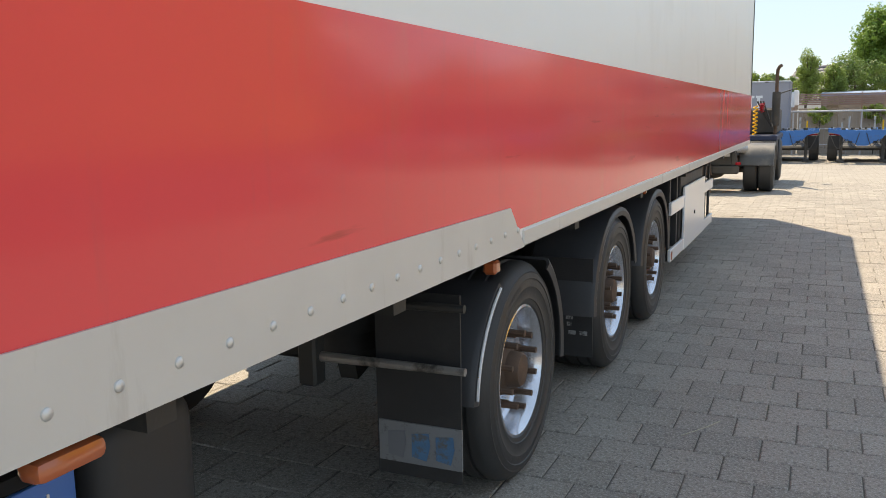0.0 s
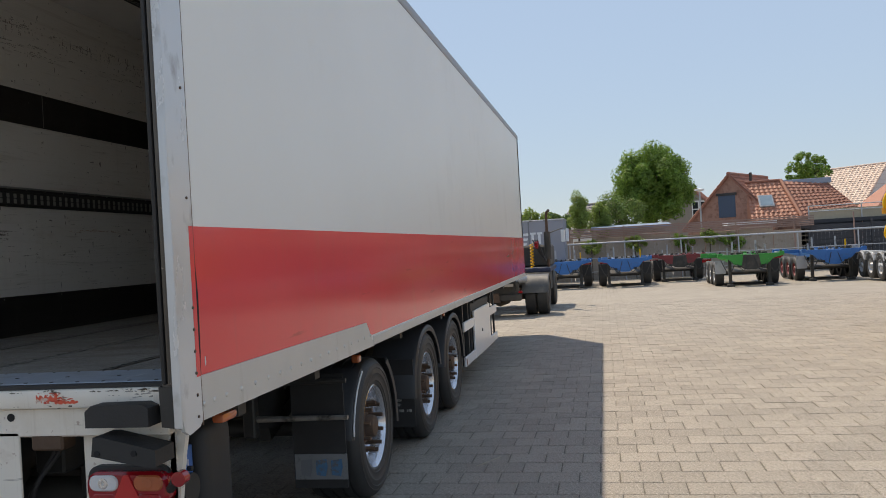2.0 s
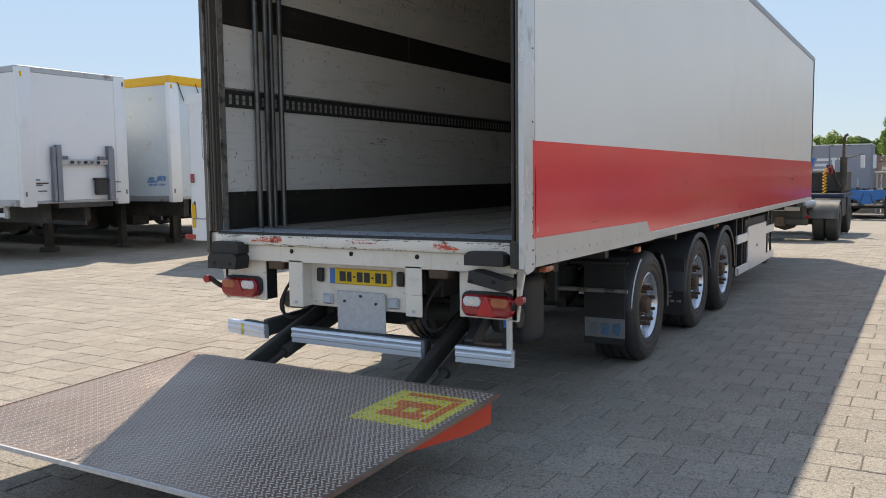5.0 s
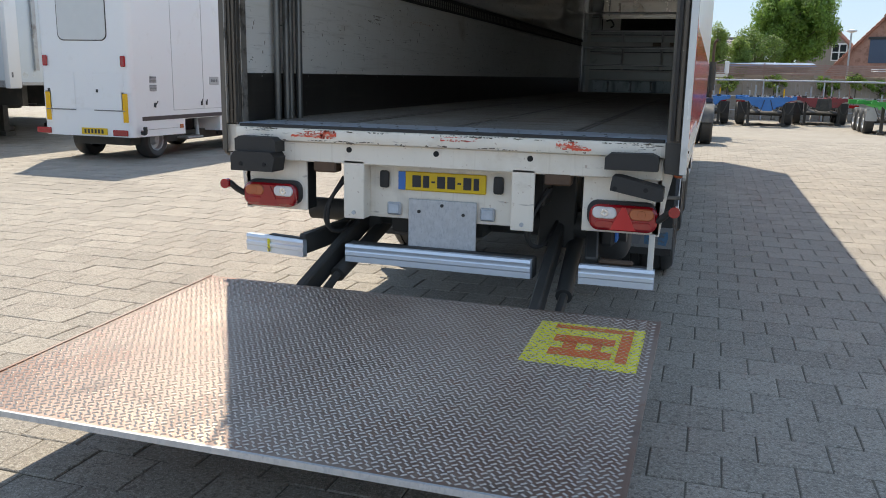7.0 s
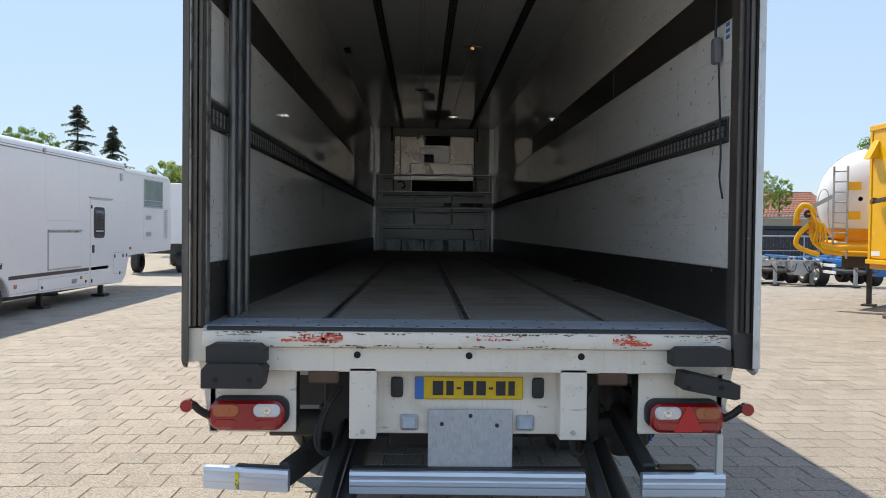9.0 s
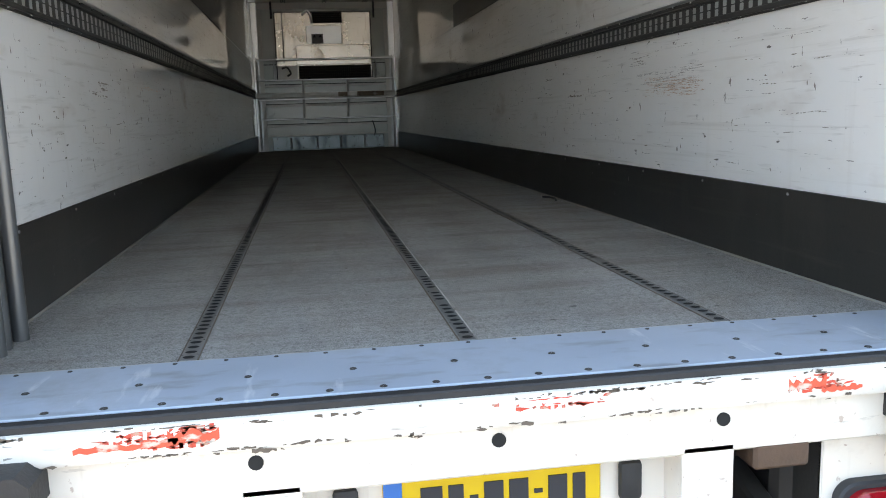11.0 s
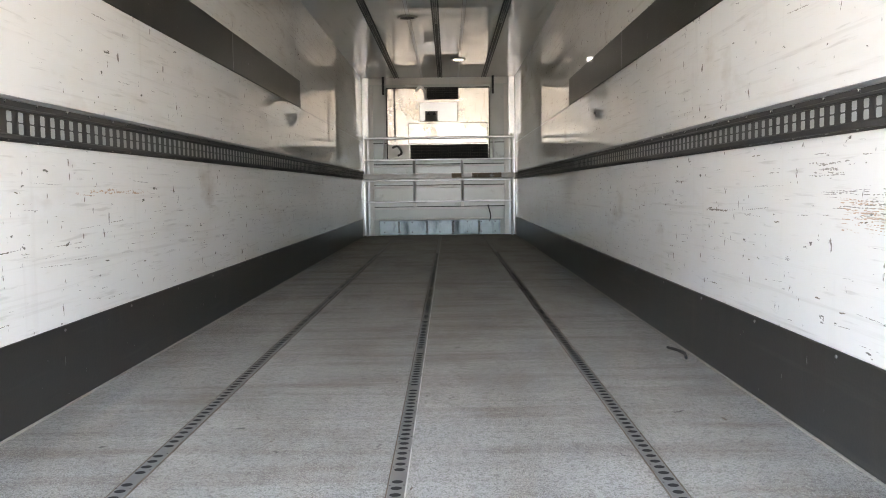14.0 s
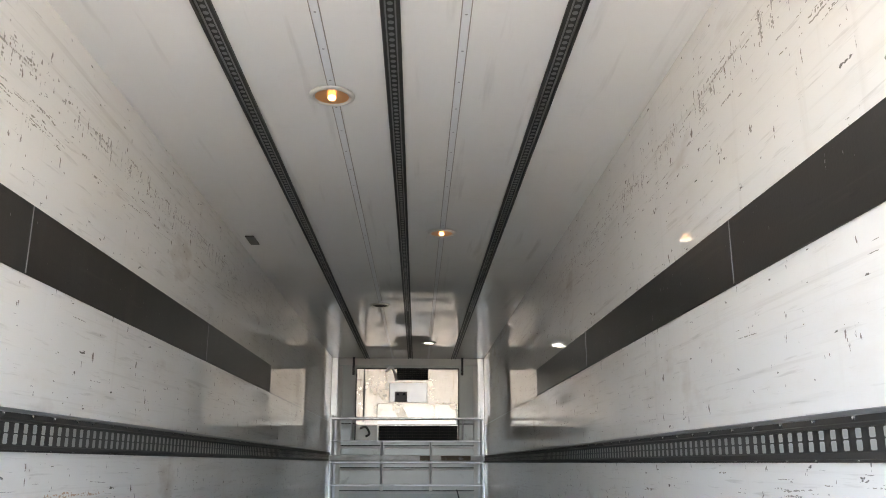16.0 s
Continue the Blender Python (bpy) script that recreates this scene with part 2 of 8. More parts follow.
RIVET = mat("dull_rivet", (0.62, 0.61, 0.58), 0.35, 0.5, var=0.1, bump=0)
CHROME = mat("bright_metal", (0.75, 0.75, 0.75), 0.22, 0.95, var=0.05, bump=0)
LAMP_RED = mat("red_lens", (0.33, 0.006, 0.012), 0.18, var=0.12, scale=20, bump=0.12, coat=0.6)
LAMP_ORANGE = mat("orange_lens", (0.48, 0.12, 0.045), 0.18, var=0.1, scale=20, bump=0.1, coat=0.6)
LAMP_CLEAR = mat("clear_lens", (0.72, 0.7, 0.7), 0.12, var=0.1, scale=30, bump=0.15, coat=0.7)
YELLOW_PLATE = mat("plate_yellow", (0.72, 0.47, 0.015), 0.4, var=0.06, dirt=(0.3, 0.2, 0.04), dirt_at=0.68, bump=0)
BLUE = mat("blue_paint", (0.02, 0.15, 0.42), 0.45, var=0.2, scale=3, dirt=(0.08, 0.09, 0.12), dirt_at=0.6, bump=0.08)
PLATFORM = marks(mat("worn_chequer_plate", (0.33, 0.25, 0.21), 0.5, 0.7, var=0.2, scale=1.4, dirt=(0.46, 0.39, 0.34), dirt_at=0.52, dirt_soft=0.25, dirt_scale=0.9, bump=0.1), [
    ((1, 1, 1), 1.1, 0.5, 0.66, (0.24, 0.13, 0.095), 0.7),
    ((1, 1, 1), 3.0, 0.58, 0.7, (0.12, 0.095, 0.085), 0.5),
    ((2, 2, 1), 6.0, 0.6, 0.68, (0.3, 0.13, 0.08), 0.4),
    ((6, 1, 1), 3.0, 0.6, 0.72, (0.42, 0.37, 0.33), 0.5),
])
TREAD = mat("worn_tread_tops", (0.48, 0.42, 0.37), 0.44, 0.85, var=0.25, scale=2, dirt=(0.56, 0.52, 0.48), dirt_at=0.5, dirt_soft=0.3, dirt_scale=1.1, bump=0.05)
for n_ in PLATFORM.node_tree.nodes:
    if n_.type == "MAP_RANGE" and n_.outputs[0].links and n_.outputs[0].links[0].to_socket.name == "Roughness":
        n_.inputs[3].default_value, n_.inputs[4].default_value = 0.4, 0.56
HAZARD_Y = mat("worn_yellow_paint", (0.78, 0.68, 0.03), 0.5, var=0.15, scale=12, dirt=(0.2, 0.16, 0.12), dirt_at=0.55, dirt_soft=0.06, dirt_scale=55, bump=0.1)
ORANGE_P = mat("worn_orange_paint", (0.7, 0.13, 0.03), 0.5, var=0.15, scale=12, dirt=(0.55, 0.42, 0.06), dirt_at=0.55, dirt_soft=0.06, dirt_scale=50, bump=0.1)
PAVER = marks(mat("concrete_paver", (0.295, 0.262, 0.222), 0.85, var=0.16, scale=0.7, dirt=(0.185, 0.165, 0.14), dirt_at=0.54, dirt_soft=0.3, dirt_scale=0.35, bump=1.0, bscale=170, random_var=0.15, fine=0.08), [
    ((1, 1, 1), 2.2, 0.58, 0.75, (0.175, 0.152, 0.125), 0.5),
    ((1, 1, 1), 80.0, 0.51, 0.58, (0.48, 0.45, 0.4), 0.6),
    ((1, 1, 1), 55.0, 0.55, 0.61, (0.13, 0.115, 0.1), 0.65),
    ((1, 1, 1), 210.0, 0.56, 0.62, (0.1, 0.09, 0.08), 0.6),
])
SCUFF = mat("scuff_grey", (0.3, 0.275, 0.24), 0.5, var=0.3, scale=6, bump=0.1)
GRIME = mat("dark_grime", (0.13, 0.1, 0.075), 0.7, var=0.4, scale=15, bump=0.1)
BLACK = mat("matt_black", (0.03, 0.03, 0.031), 0.55, var=0.2, bump=0.05)
WHITE_P = mat("white_gloss_body", (0.78, 0.79, 0.8), 0.3, var=0.03, scale=0.7, dirt=(0.62, 0.61, 0.57), dirt_at=0.6, dirt_soft=0.3, bump=0.02, bscale=3)
GREY_P = mat("grey_plastic", (0.16, 0.165, 0.18), 0.5, var=0.1, bump=0.05)
BLUE_PLASTIC = mat("blue_plastic", (0.03, 0.16, 0.5), 0.4, var=0.05, bump=0.02)
PAPER = mat("white_label", (0.75, 0.75, 0.75), 0.6, var=0.05, bump=0)
INK = mat("dark_ink", (0.03, 0.03, 0.035), 0.6, bump=0)

for m_ in (PANEL, RED):
    m_.node_tree.nodes["Principled BSDF"].inputs["Specular IOR Level"].default_value = 0.3


# ---- building helpers ----
def place(ob, parent):
    if parent is not None:
        ob.parent = parent
    return ob


def finish(bm, name, material):
    me = bpy.data.meshes.new(name)
    bmesh.ops.recalc_face_normals(bm, faces=bm.faces)
    bm.to_mesh(me)
    bm.free()
    me.polygons.foreach_set("use_smooth", [True] * len(me.polygons))
    me.set_sharp_from_angle(angle=radians(32))
    me.materials.append(material)
    return me


def part(name, bm, material, parent, label=""):
    ob = place(new(name, finish(bm, name, material)), parent)
    return tagged(ob, label)


def thing(name, label, category, at=(0, 0, 0), rz=0, group="", kind=""):
    ob = new(name)
    ob.empty_display_size = 0.2
    ob.matrix_world = pose(*at, 0, 0, rz)
    return tagged(ob, label, category, group, kind)


def box(x0, x1, y0, y1, z0, z1, bev=0.0, bm=None, seg=1):
    own = bm or bmesh.new()
    r = bmesh.ops.create_cube(own, size=1.0)
    vs = r["verts"]
    for v in vs:
        v.co = Vector(((x0 + x1) / 2 + v.co.x * (x1 - x0), (y0 + y1) / 2 + v.co.y * (y1 - y0), (z0 + z1) / 2 + v.co.z * (z1 - z0)))
    if bev:
        es = list({e for v in vs for e in v.link_edges})
        bmesh.ops.bevel(own, geom=es, offset=min(bev, 0.45 * min(abs(x1 - x0), abs(y1 - y0), abs(z1 - z0))), segments=seg, affect="EDGES", profile=0.5)
    return own


def rod(p, q, r, seg=12, bm=None, r2=None):
    own = bm or bmesh.new()
    p, q = Vector(p), Vector(q)
    m = Matrix.Translation((p + q) / 2) @ (q - p).to_track_quat("Z", "Y").to_matrix().to_4x4()
    bmesh.ops.create_cone(own, cap_ends=True, segments=seg, radius1=r, radius2=r if r2 is None else r2, depth=(q - p).length, matrix=m)
    return own


def beam(p, q, w, h, bm=None, bev=0.0):
    """A square bar from p to q, w wide and h high."""
    own = bm or bmesh.new()
    p, q = Vector(p), Vector(q)
    d = q - p
    m = Matrix.Translation((p + q) / 2) @ d.to_track_quat("Y", "Z").to_matrix().to_4x4() @ Matrix.Diagonal((w, d.length, h, 1))
    vs = bmesh.ops.create_cube(own, size=1.0, matrix=m)["verts"]
    if bev:
        bmesh.ops.bevel(own, geom=list({e for v in vs for e in v.link_edges}), offset=bev, segments=1, affect="EDGES", profile=0.5)
    return own


def extrude(points, axis, a, b, bm=None):
    """A prism: outline points in the two other axes (in x, y, z order), from a to b along axis."""
    own = bm or bmesh.new()
    def at(u, v, w):
        return {"x": (w, u, v), "y": (u, w, v), "z": (u, v, w)}[axis]
    lo = [own.verts.new(at(u, v, a)) for u, v in points]
    hi = [own.verts.new(at(u, v, b)) for u, v in points]
    own.faces.new(lo), own.faces.new(hi)
    for i in range(len(points)):
        j = (i + 1) % len(points)
        own.faces.new((lo[i], lo[j], hi[j], hi[i]))
    return own


def lathe(profile, centre, axis="x", seg=40, bm=None, closed=True):
    """Turns (along, radius) points round an axis through centre."""
    own = bm or bmesh.new()
    c = Vector(centre)
    rings = []
    for a, r in profile:
        ring = []
        for i in range(seg):
            t = 2 * math.pi * i / seg
            u, v = r * math.cos(t), r * math.sin(t)
            ring.append(own.verts.new(c + Vector({"x": (a, u, v), "y": (u, a, v), "z": (u, v, a)}[axis])))
        rings.append(ring)
    pairs = list(zip(rings, rings[1:])) + ([(rings[-1], rings[0])] if closed else [])
    for A, B in pairs:
        for i in range(seg):
            j = (i + 1) % seg
            own.faces.new((A[i], A[j], B[j], B[i]))
    return own


def pipe(points, r, seg=8, bm=None):
    """A bent tube through points."""
    own = bm or bmesh.new()
    pts = [Vector(p) for p in points]
    rings = []
    up = Vector((0.13, 0.31, 0.94))
    for i, p in enumerate(pts):
        d = (pts[min(i + 1, len(pts) - 1)] - pts[max(i - 1, 0)]).normalized()
        u = d.cross(up).normalized()
        v = d.cross(u)
        rings.append([own.verts.new(p + r * (u * math.cos(2 * math.pi * k / seg) + v * math.sin(2 * math.pi * k / seg))) for k in range(seg)])
    for A, B in zip(rings, rings[1:]):
        for k in range(seg):
            own.faces.new((A[k], A[(k + 1) % seg], B[(k + 1) % seg], B[k]))
    own.faces.new(rings[0]), own.faces.new(rings[-1])
    return own


def curve_pts(points, n=8):
    """Smooth points through a few given ones."""
    p = [Vector(q) for q in points]
    p = [2 * p[0] - p[1]] + p + [2 * p[-1] - p[-2]]
    out = []
    for i in range(1, len(p) - 2):
        for k in range(n):
            t = k / n
            out.append(0.5 * (2 * p[i] + (p[i + 1] - p[i - 1]) * t + (2 * p[i - 1] - 5 * p[i] + 4 * p[i + 1] - p[i + 2]) * t * t + (3 * p[i] - p[i - 1] - 3 * p[i + 1] + p[i + 2]) * t ** 3))
    return out + [p[-2]]


def mesh_of(name, verts, faces, material, parent=None, smooth=False):
    me = bpy.data.meshes.new(name)
    me.from_pydata(verts, [], faces)
    me.materials.append(material)
    if smooth:
        me.polygons.foreach_set("use_smooth", [True] * len(me.polygons))
    return place(new(name, me), parent)


# ---- ground ----
def ground_material():
    m = mat("distant_paving", (0.3, 0.268, 0.226), 0.85, var=0.14, scale=0.5, dirt=(0.2, 0.178, 0.15), dirt_at=0.55, dirt_soft=0.35, dirt_scale=0.3, bump=0.4, bscale=40)
    nt = m.node_tree
    n, L = nt.nodes, nt.links
    b = n["Principled BSDF"]
    base = b.inputs["Base Color"].links[0].from_socket
    co = n.new("ShaderNodeTexCoord")
    br = n.new("ShaderNodeTexBrick")
    br.offset = 0.5
    br.inputs["Scale"].default_value = 1.0
    br.inputs["Brick Width"].default_value, br.inputs["Row Height"].default_value = 0.3, 0.3
    br.inputs["Mortar Size"].default_value, br.inputs["Mortar Smooth"].default_value = 0.008, 0.3
    br.inputs["Color1"].default_value, br.inputs["Color2"].default_value, br.inputs["Mortar"].default_value = (1.1, 1.1, 1.1, 1), (0.88, 0.88, 0.88, 1), (0.5, 0.48, 0.45, 1)
    L.new(co.outputs["Object"], br.inputs["Vector"])
    mu = n.new("ShaderNodeMix")
    mu.data_type, mu.blend_type = "RGBA", "MULTIPLY"
    mu.inputs[0].default_value = 1.0
    L.new(base, mu.inputs[6]), L.new(br.outputs["Color"], mu.inputs[7])
    L.new(mu.outputs[2], b.inputs["Base Color"])
    return m


FALL = [(-600.0, -0.012), (20.4, -0.012), (23.0, -0.1), (31.0, -0.39), (44.0, -0.51), (600.0, -0.51)]


def ground_z(y):
    """Height of the yard, which falls gently towards the fence."""
    for (y0, z0), (y1, z1) in zip(FALL, FALL[1:]):
        if y <= y1:
            return z0 + (z1 - z0) * (y - y0) / (y1 - y0)
    return FALL[-1][1]


ground = mesh_of("ground", [(x, y, z) for y, z in FALL for x in (-600, 600)], [(2 * i, 2 * i + 1, 2 * i + 3, 2 * i + 2) for i in range(len(FALL) - 1)], ground_material())
tagged(ground, "weathered grey concrete paving of a large yard", "ground", kind="structure")

# ---- the trailer ----
FLOOR_Z, CEIL_Z, ROOF_Z = 1.28, 3.826, 3.91
FRONT_Y, OUT_Y = 13.42, 13.6
trailer = thing("semi_trailer", "white refrigerated box semi-trailer with a red lower band and open rear", "trailer")

# outer skins and inner linings of the two sides
for s, side in ((1, "right"), (-1, "left")):
    a, b_ = sorted((s * 1.26, s * 1.3))
    wall = part("side_wall", box(a, b_, 0.05, OUT_Y, 1.14, ROOF_Z - 0.1), PANEL, trailer, "white glossy composite side panel")
    a, b_ = sorted((s * 1.3, s * 1.303))
    part("red_band", extrude([(0.07, 1.28), (2.33, 1.262), (2.42, 1.178), (OUT_Y - 0.02, 1.178), (OUT_Y - 0.02, 1.868), (0.07, 1.868)], "x", a, b_), RED, trailer, "faded red film band along the side")
    a, b_ = sorted((s * 1.302, s * 1.31))
    part("corner_plate", extrude([(0.05, 1.117), (2.5, 1.104), (2.425, 1.182), (2.342, 1.272), (0.05, 1.29)], "x", a, b_), ALU_SKIRT, trailer, "riveted grey aluminium protection plate")
    a, b_ = sorted((s * 1.24, s * 1.307))
    part("side_rail", box(a, b_, 2.5, OUT_Y, 1.104, 1.172, 0.006), ALU_SKIRT, trailer, "grey aluminium bottom rail")
    a, b_ = sorted((s * 1.262, s * 1.308))
    part("roof_rail", box(a, b_, 0.0, OUT_Y + 0.01, ROOF_Z - 0.1, ROOF_Z, 0.02, seg=2), ROOFRAIL, trailer, "grey aluminium roof edge rail")
    a, b_ = sorted((s * 1.235, s * 1.26))
    part("inner_wall", box(a, b_, 0.02, FRONT_Y, FLOOR_Z - 0.02, CEIL_Z + 0.02), INNER, trailer, "scuffed white inner wall panel")
    a, b_ = sorted((s * 1.226, s * 1.235))
    part("kick_plate", box(a, b_, 0.05, FRONT_Y, FLOOR_Z, 1.567, 0.003), KICK, trailer, "dark grey kick plate with screws")
    z0, z1, end = (2.754, 2.988, 7.3) if s > 0 else (2.806, 3.058, 7.7)
    part("wall_strip", box(a, b_, 0.05, end, z0, z1, 0.003), KICK, trailer, "dark grey wall strip")
    part("panel_joint", box(*sorted((s * 1.2335, s * 1.2352)), end, FRONT_Y, z0 - 0.004, z0 + 0.004), TRACK, trailer, "thin joint line in the wall panel")
    # rivets in the protection plate
    for k, y in enumerate([0.075, 0.163] + [0.273 + 0.1432 * i for i in range(16)]):
        bm = lathe([(0.0, 0.0115), (s * 0.003, 0.0105), (s * 0.0055, 0.007), (s * 0.0065, 0.001)], (s * 1.31, y, 1.179), "x", 12, closed=False)
        part("rivet", bm, RIVET, trailer)

part("roof", box(-1.264, 1.264, 0.0, OUT_Y, CEIL_Z + 0.02, ROOF_Z - 0.012), PANEL, trailer, "white roof skin")
part("ceiling_panel", box(-1.2445, 1.2445, 0.02, FRONT_Y, CEIL_Z, CEIL_Z + 0.02), CEIL, trailer, "glossy white ceiling panel")
part("bulkhead", box(-1.3, 1.3, FRONT_Y, OUT_Y, 1.14, ROOF_Z - 0.02), mat("bulkhead_panel", (0.54, 0.57, 0.55), 0.25, var=0.08, scale=2, dirt=(0.3, 0.31, 0.3), dirt_at=0.6, bump=0.03), trailer, "grey front bulkhead")
part("load_floor", box(-1.235, 1.235, 0.352, FRONT_Y, 1.16, FLOOR_Z), FLOOR, trailer, "worn grey grit-coated load floor")
part("sill_plate", box(-1.225, 1.225, 0.02, 0.35, 1.2, FLOOR_Z + 0.003, 0.003), TREADPLATE, trailer, "worn light blue-grey steel sill plate")


def hole_row(x, z, y0, y1, pitch, ru, rv, seg, skip=0.0, seed=0):
    """A row of flat oval discs along y at a height, as lists of points and faces; a few are left out where the holes are filled."""
    rnd = random.Random(seed)
    verts, faces = [], []
    y = y0
    while y < y1:
        if rnd.random() >= skip:
            b0 = len(verts)
            verts += [(x + ru * math.cos(2 * math.pi * i / seg), y + rv * math.sin(2 * math.pi * i / seg), z) for i in range(seg)]
            faces.append(tuple(range(b0, b0 + seg)))
        y += pitch
    return verts, faces


for k, x in enumerate((-0.69, 0.006, 0.7)):
    tr = part("floor_track", box(x - 0.022, x + 0.022, 0.355, FRONT_Y - 0.02, FLOOR_Z - 0.004, FLOOR_Z + 0.003, 0.002), FLOOR_TRACK, trailer, "perforated steel lashing track set into the floor")
    tagged(mesh_of("hole_pattern", *hole_row(x, FLOOR_Z + 0.0055, 0.375, 9.5, 0.046, 0.0145, 0.0125, 14, 0.05, k), HOLE, tr), "row of round holes", kind="stuff")
    for s in (-1, 1):
        tagged(mesh_of("screw_pattern", *hole_row(x + s * 0.0185, FLOOR_Z + 0.0052, 0.398, 7.0, 0.138, 0.0028, 0.0028, 8), HOLE, tr), kind="stuff")
        part("track_seam", box(*sorted((x + s * 0.022, x + s * 0.0255)), 0.36, FRONT_Y - 0.02, FLOOR_Z - 0.003, FLOOR_Z + 0.0022), WHITE_SEAL if s > 0 and k == 1 else GRIME, tr)

for k, x in enumerate((-0.664, 0.036, 0.736)):
    tr = part("ceiling_track", box(x - 0.038, x + 0.038, 0.1, FRONT_Y - 0.05, CEIL_Z - 0.006, CEIL_Z, 0.002), DARKTRACK, trailer, "dark perforated ceiling track")
    for u in (-0.031, 0.031):
        part("track_lip", box(x + u - 0.007, x + u + 0.007, 0.1, FRONT_Y - 0.05, CEIL_Z - 0.017, CEIL_Z - 0.006, 0.002), DARKTRACK, tr)
        part("track_rim", box(x + u * 0.62 - 0.003, x + u * 0.62 + 0.003, 0.1, FRONT_Y - 0.05, CEIL_Z - 0.012, CEIL_Z - 0.006), TRACK, tr)
    tagged(mesh_of("hole_pattern", *hole_row(x, CEIL_Z - 0.0085, 0.3, 9.0, 0.046, 0.012, 0.014, 12), TRACK, tr), "row of round holes", kind="stuff")
for x in (-0.25, 0.325):
    seam = part("ceiling_seam", box(x - 0.017, x + 0.017, 0.1, FRONT_Y - 0.05, CEIL_Z - 0.005, CEIL_Z, 0.002), WHITE_P, trailer, "riveted white seam strip")
    for u in (-0.018, 0.018):
        part("seam_edge", box(x + u - 0.0025, x + u + 0.0025, 0.1, FRONT_Y - 0.05, CEIL_Z - 0.0035, CEIL_Z), SCUFF, seam)
    tagged(mesh_of("rivet_row", *hole_row(x, CEIL_Z - 0.0062, 0.6, 9.0, 0.29, 0.006, 0.006, 8), TRACK, seam), kind="stuff")

for x0, dx, y, cnt, r in ((-1.193, 0.1193, 0.331, 21, 0.006), (-1.008, 0.2365, 0.184, 9, 0.009), (-1.157, 0.1145, 0.042, 21, 0.009)):
    for k in range(cnt):
        part("sill_screw", lathe([(0.0, r), (0.0018, r * 0.8), (0.0015, 0.001)], (x0 + k * dx, y, FLOOR_Z + 0.003), "z", 10, closed=False), DARKTRACK, trailer)
part("floor_joint", box(-1.225, 1.225, 0.349, 0.354, FLOOR_Z - 0.01, FLOOR_Z + 0.0022), WHITE_SEAL, trailer)

for s in (1, -1):
    part("floor_edge", box(*sorted((s * 1.2255, s * 1.217)), 0.36, FRONT_Y - 0.02, FLOOR_Z - 0.002, FLOOR_Z + 0.006, 0.002), SCUFF, trailer, "grey sealant line along the floor edge")

# lashing rails on both walls
for s in (1, -1):
    x = s * 1.235
    za, zb, zc, zd = (2.168, 2.194, 2.252, 2.292) if s > 0 else (2.2, 2.223, 2.298, 2.342)
    a, b_ = sorted((x, x - s * 0.012))
    rail = part("lashing_rail", box(a, b_, 0.12, FRONT_Y - 0.03, za, zd, 0.003), DARKTRACK, trailer, "dark steel lashing rail with slots")
    for z0, z1 in ((za + 0.006, zb), (zc, zc + 0.012)):
        part("rail_lip", box(*sorted((x - s * 0.012, x - s * 0.024)), 0.12, FRONT_Y - 0.03, z0, z1, 0.003), DARKTRACK, rail)
    part("rail_flange", box(*sorted((x, x - s * 0.016)), 0.12, FRONT_Y - 0.03, zd - 0.012, zd + 0.002, 0.003), TRACK, rail)
    pitch, slot_w = (0.0635, 0.028) if s > 0 else (0.0715, 0.031)
    verts, faces = [], []
    y = 0.16
    while y < FRONT_Y - 0.2:
        xx = x - s * 0.0135
        zm = (zb + zc) / 2
        for z0, z1 in ((zb + 0.002, zm - 0.001), (zm + 0.003, zc - 0.002)):
            b0 = len(verts)
            c_ = slot_w * 0.12
            verts += [(xx, y + c_, z0), (xx, y + slot_w - c_, z0), (xx, y + slot_w, z0 + c_), (xx, y + slot_w, z1 - c_), (xx, y + slot_w - c_, z1), (xx, y + c_, z1), (xx, y, z1 - c_), (xx, y, z0 + c_)]
            faces.append(tuple(range(b0, b0 + 8)))
        y += pitch
    tagged(mesh_of("slot_pattern", verts, faces, SLOT, rail), "row of upright slots", kind="stuff")
    bm = bmesh.new()
    rnd = random.Random(17 + s)
    y = 0.25
    while y < 9:
        for z in (za + 0.008, zd - 0.018):
            lathe([(0, 0.006), (-s * 0.005, 0.005), (-s * 0.007, 0.001)], (x - s * 0.012, y + rnd.uniform(-0.02, 0.02), z), "x", 6, bm, closed=False)
        y += 0.2
    tagged(part("screw_line", bm, CHROME, rail), kind="stuff")
    bm = bmesh.new()
    y = 0.3
    while y < 9:
        lathe([(0, 0.006), (-s * 0.003, 0.005), (-s * 0.004, 0.001)], (s * 1.226, y, 1.55), "x", 7, bm, closed=False)
        y += 0.62
    tagged(part("screw_line", bm, TRACK, trailer), kind="stuff")

# rear frame
POST = marks(mat("worn_brown_post", (0.1, 0.088, 0.076), 0.5, 0.2, var=0.25, scale=4, stretch=(4, 4, 0.5), dirt=(0.19, 0.165, 0.14), dirt_at=0.52, dirt_soft=0.25, dirt_stretch=(6, 6, 0.6), dirt_scale=4, bump=0.12), [
    ((9, 9, 0.8), 4.0, 0.58, 0.7, (0.05, 0.04, 0.034), 0.7),
    ((3, 3, 6), 8.0, 0.66, 0.7, (0.34, 0.3, 0.26), 0.7),
])
WORN_EDGE = mat("worn_bright_edge", (0.34, 0.31, 0.28), 0.45, 0.4, var=0.3, scale=5, dirt=(0.09, 0.078, 0.066), dirt_at=0.48, dirt_soft=0.15, dirt_scale=9, bump=0.1)
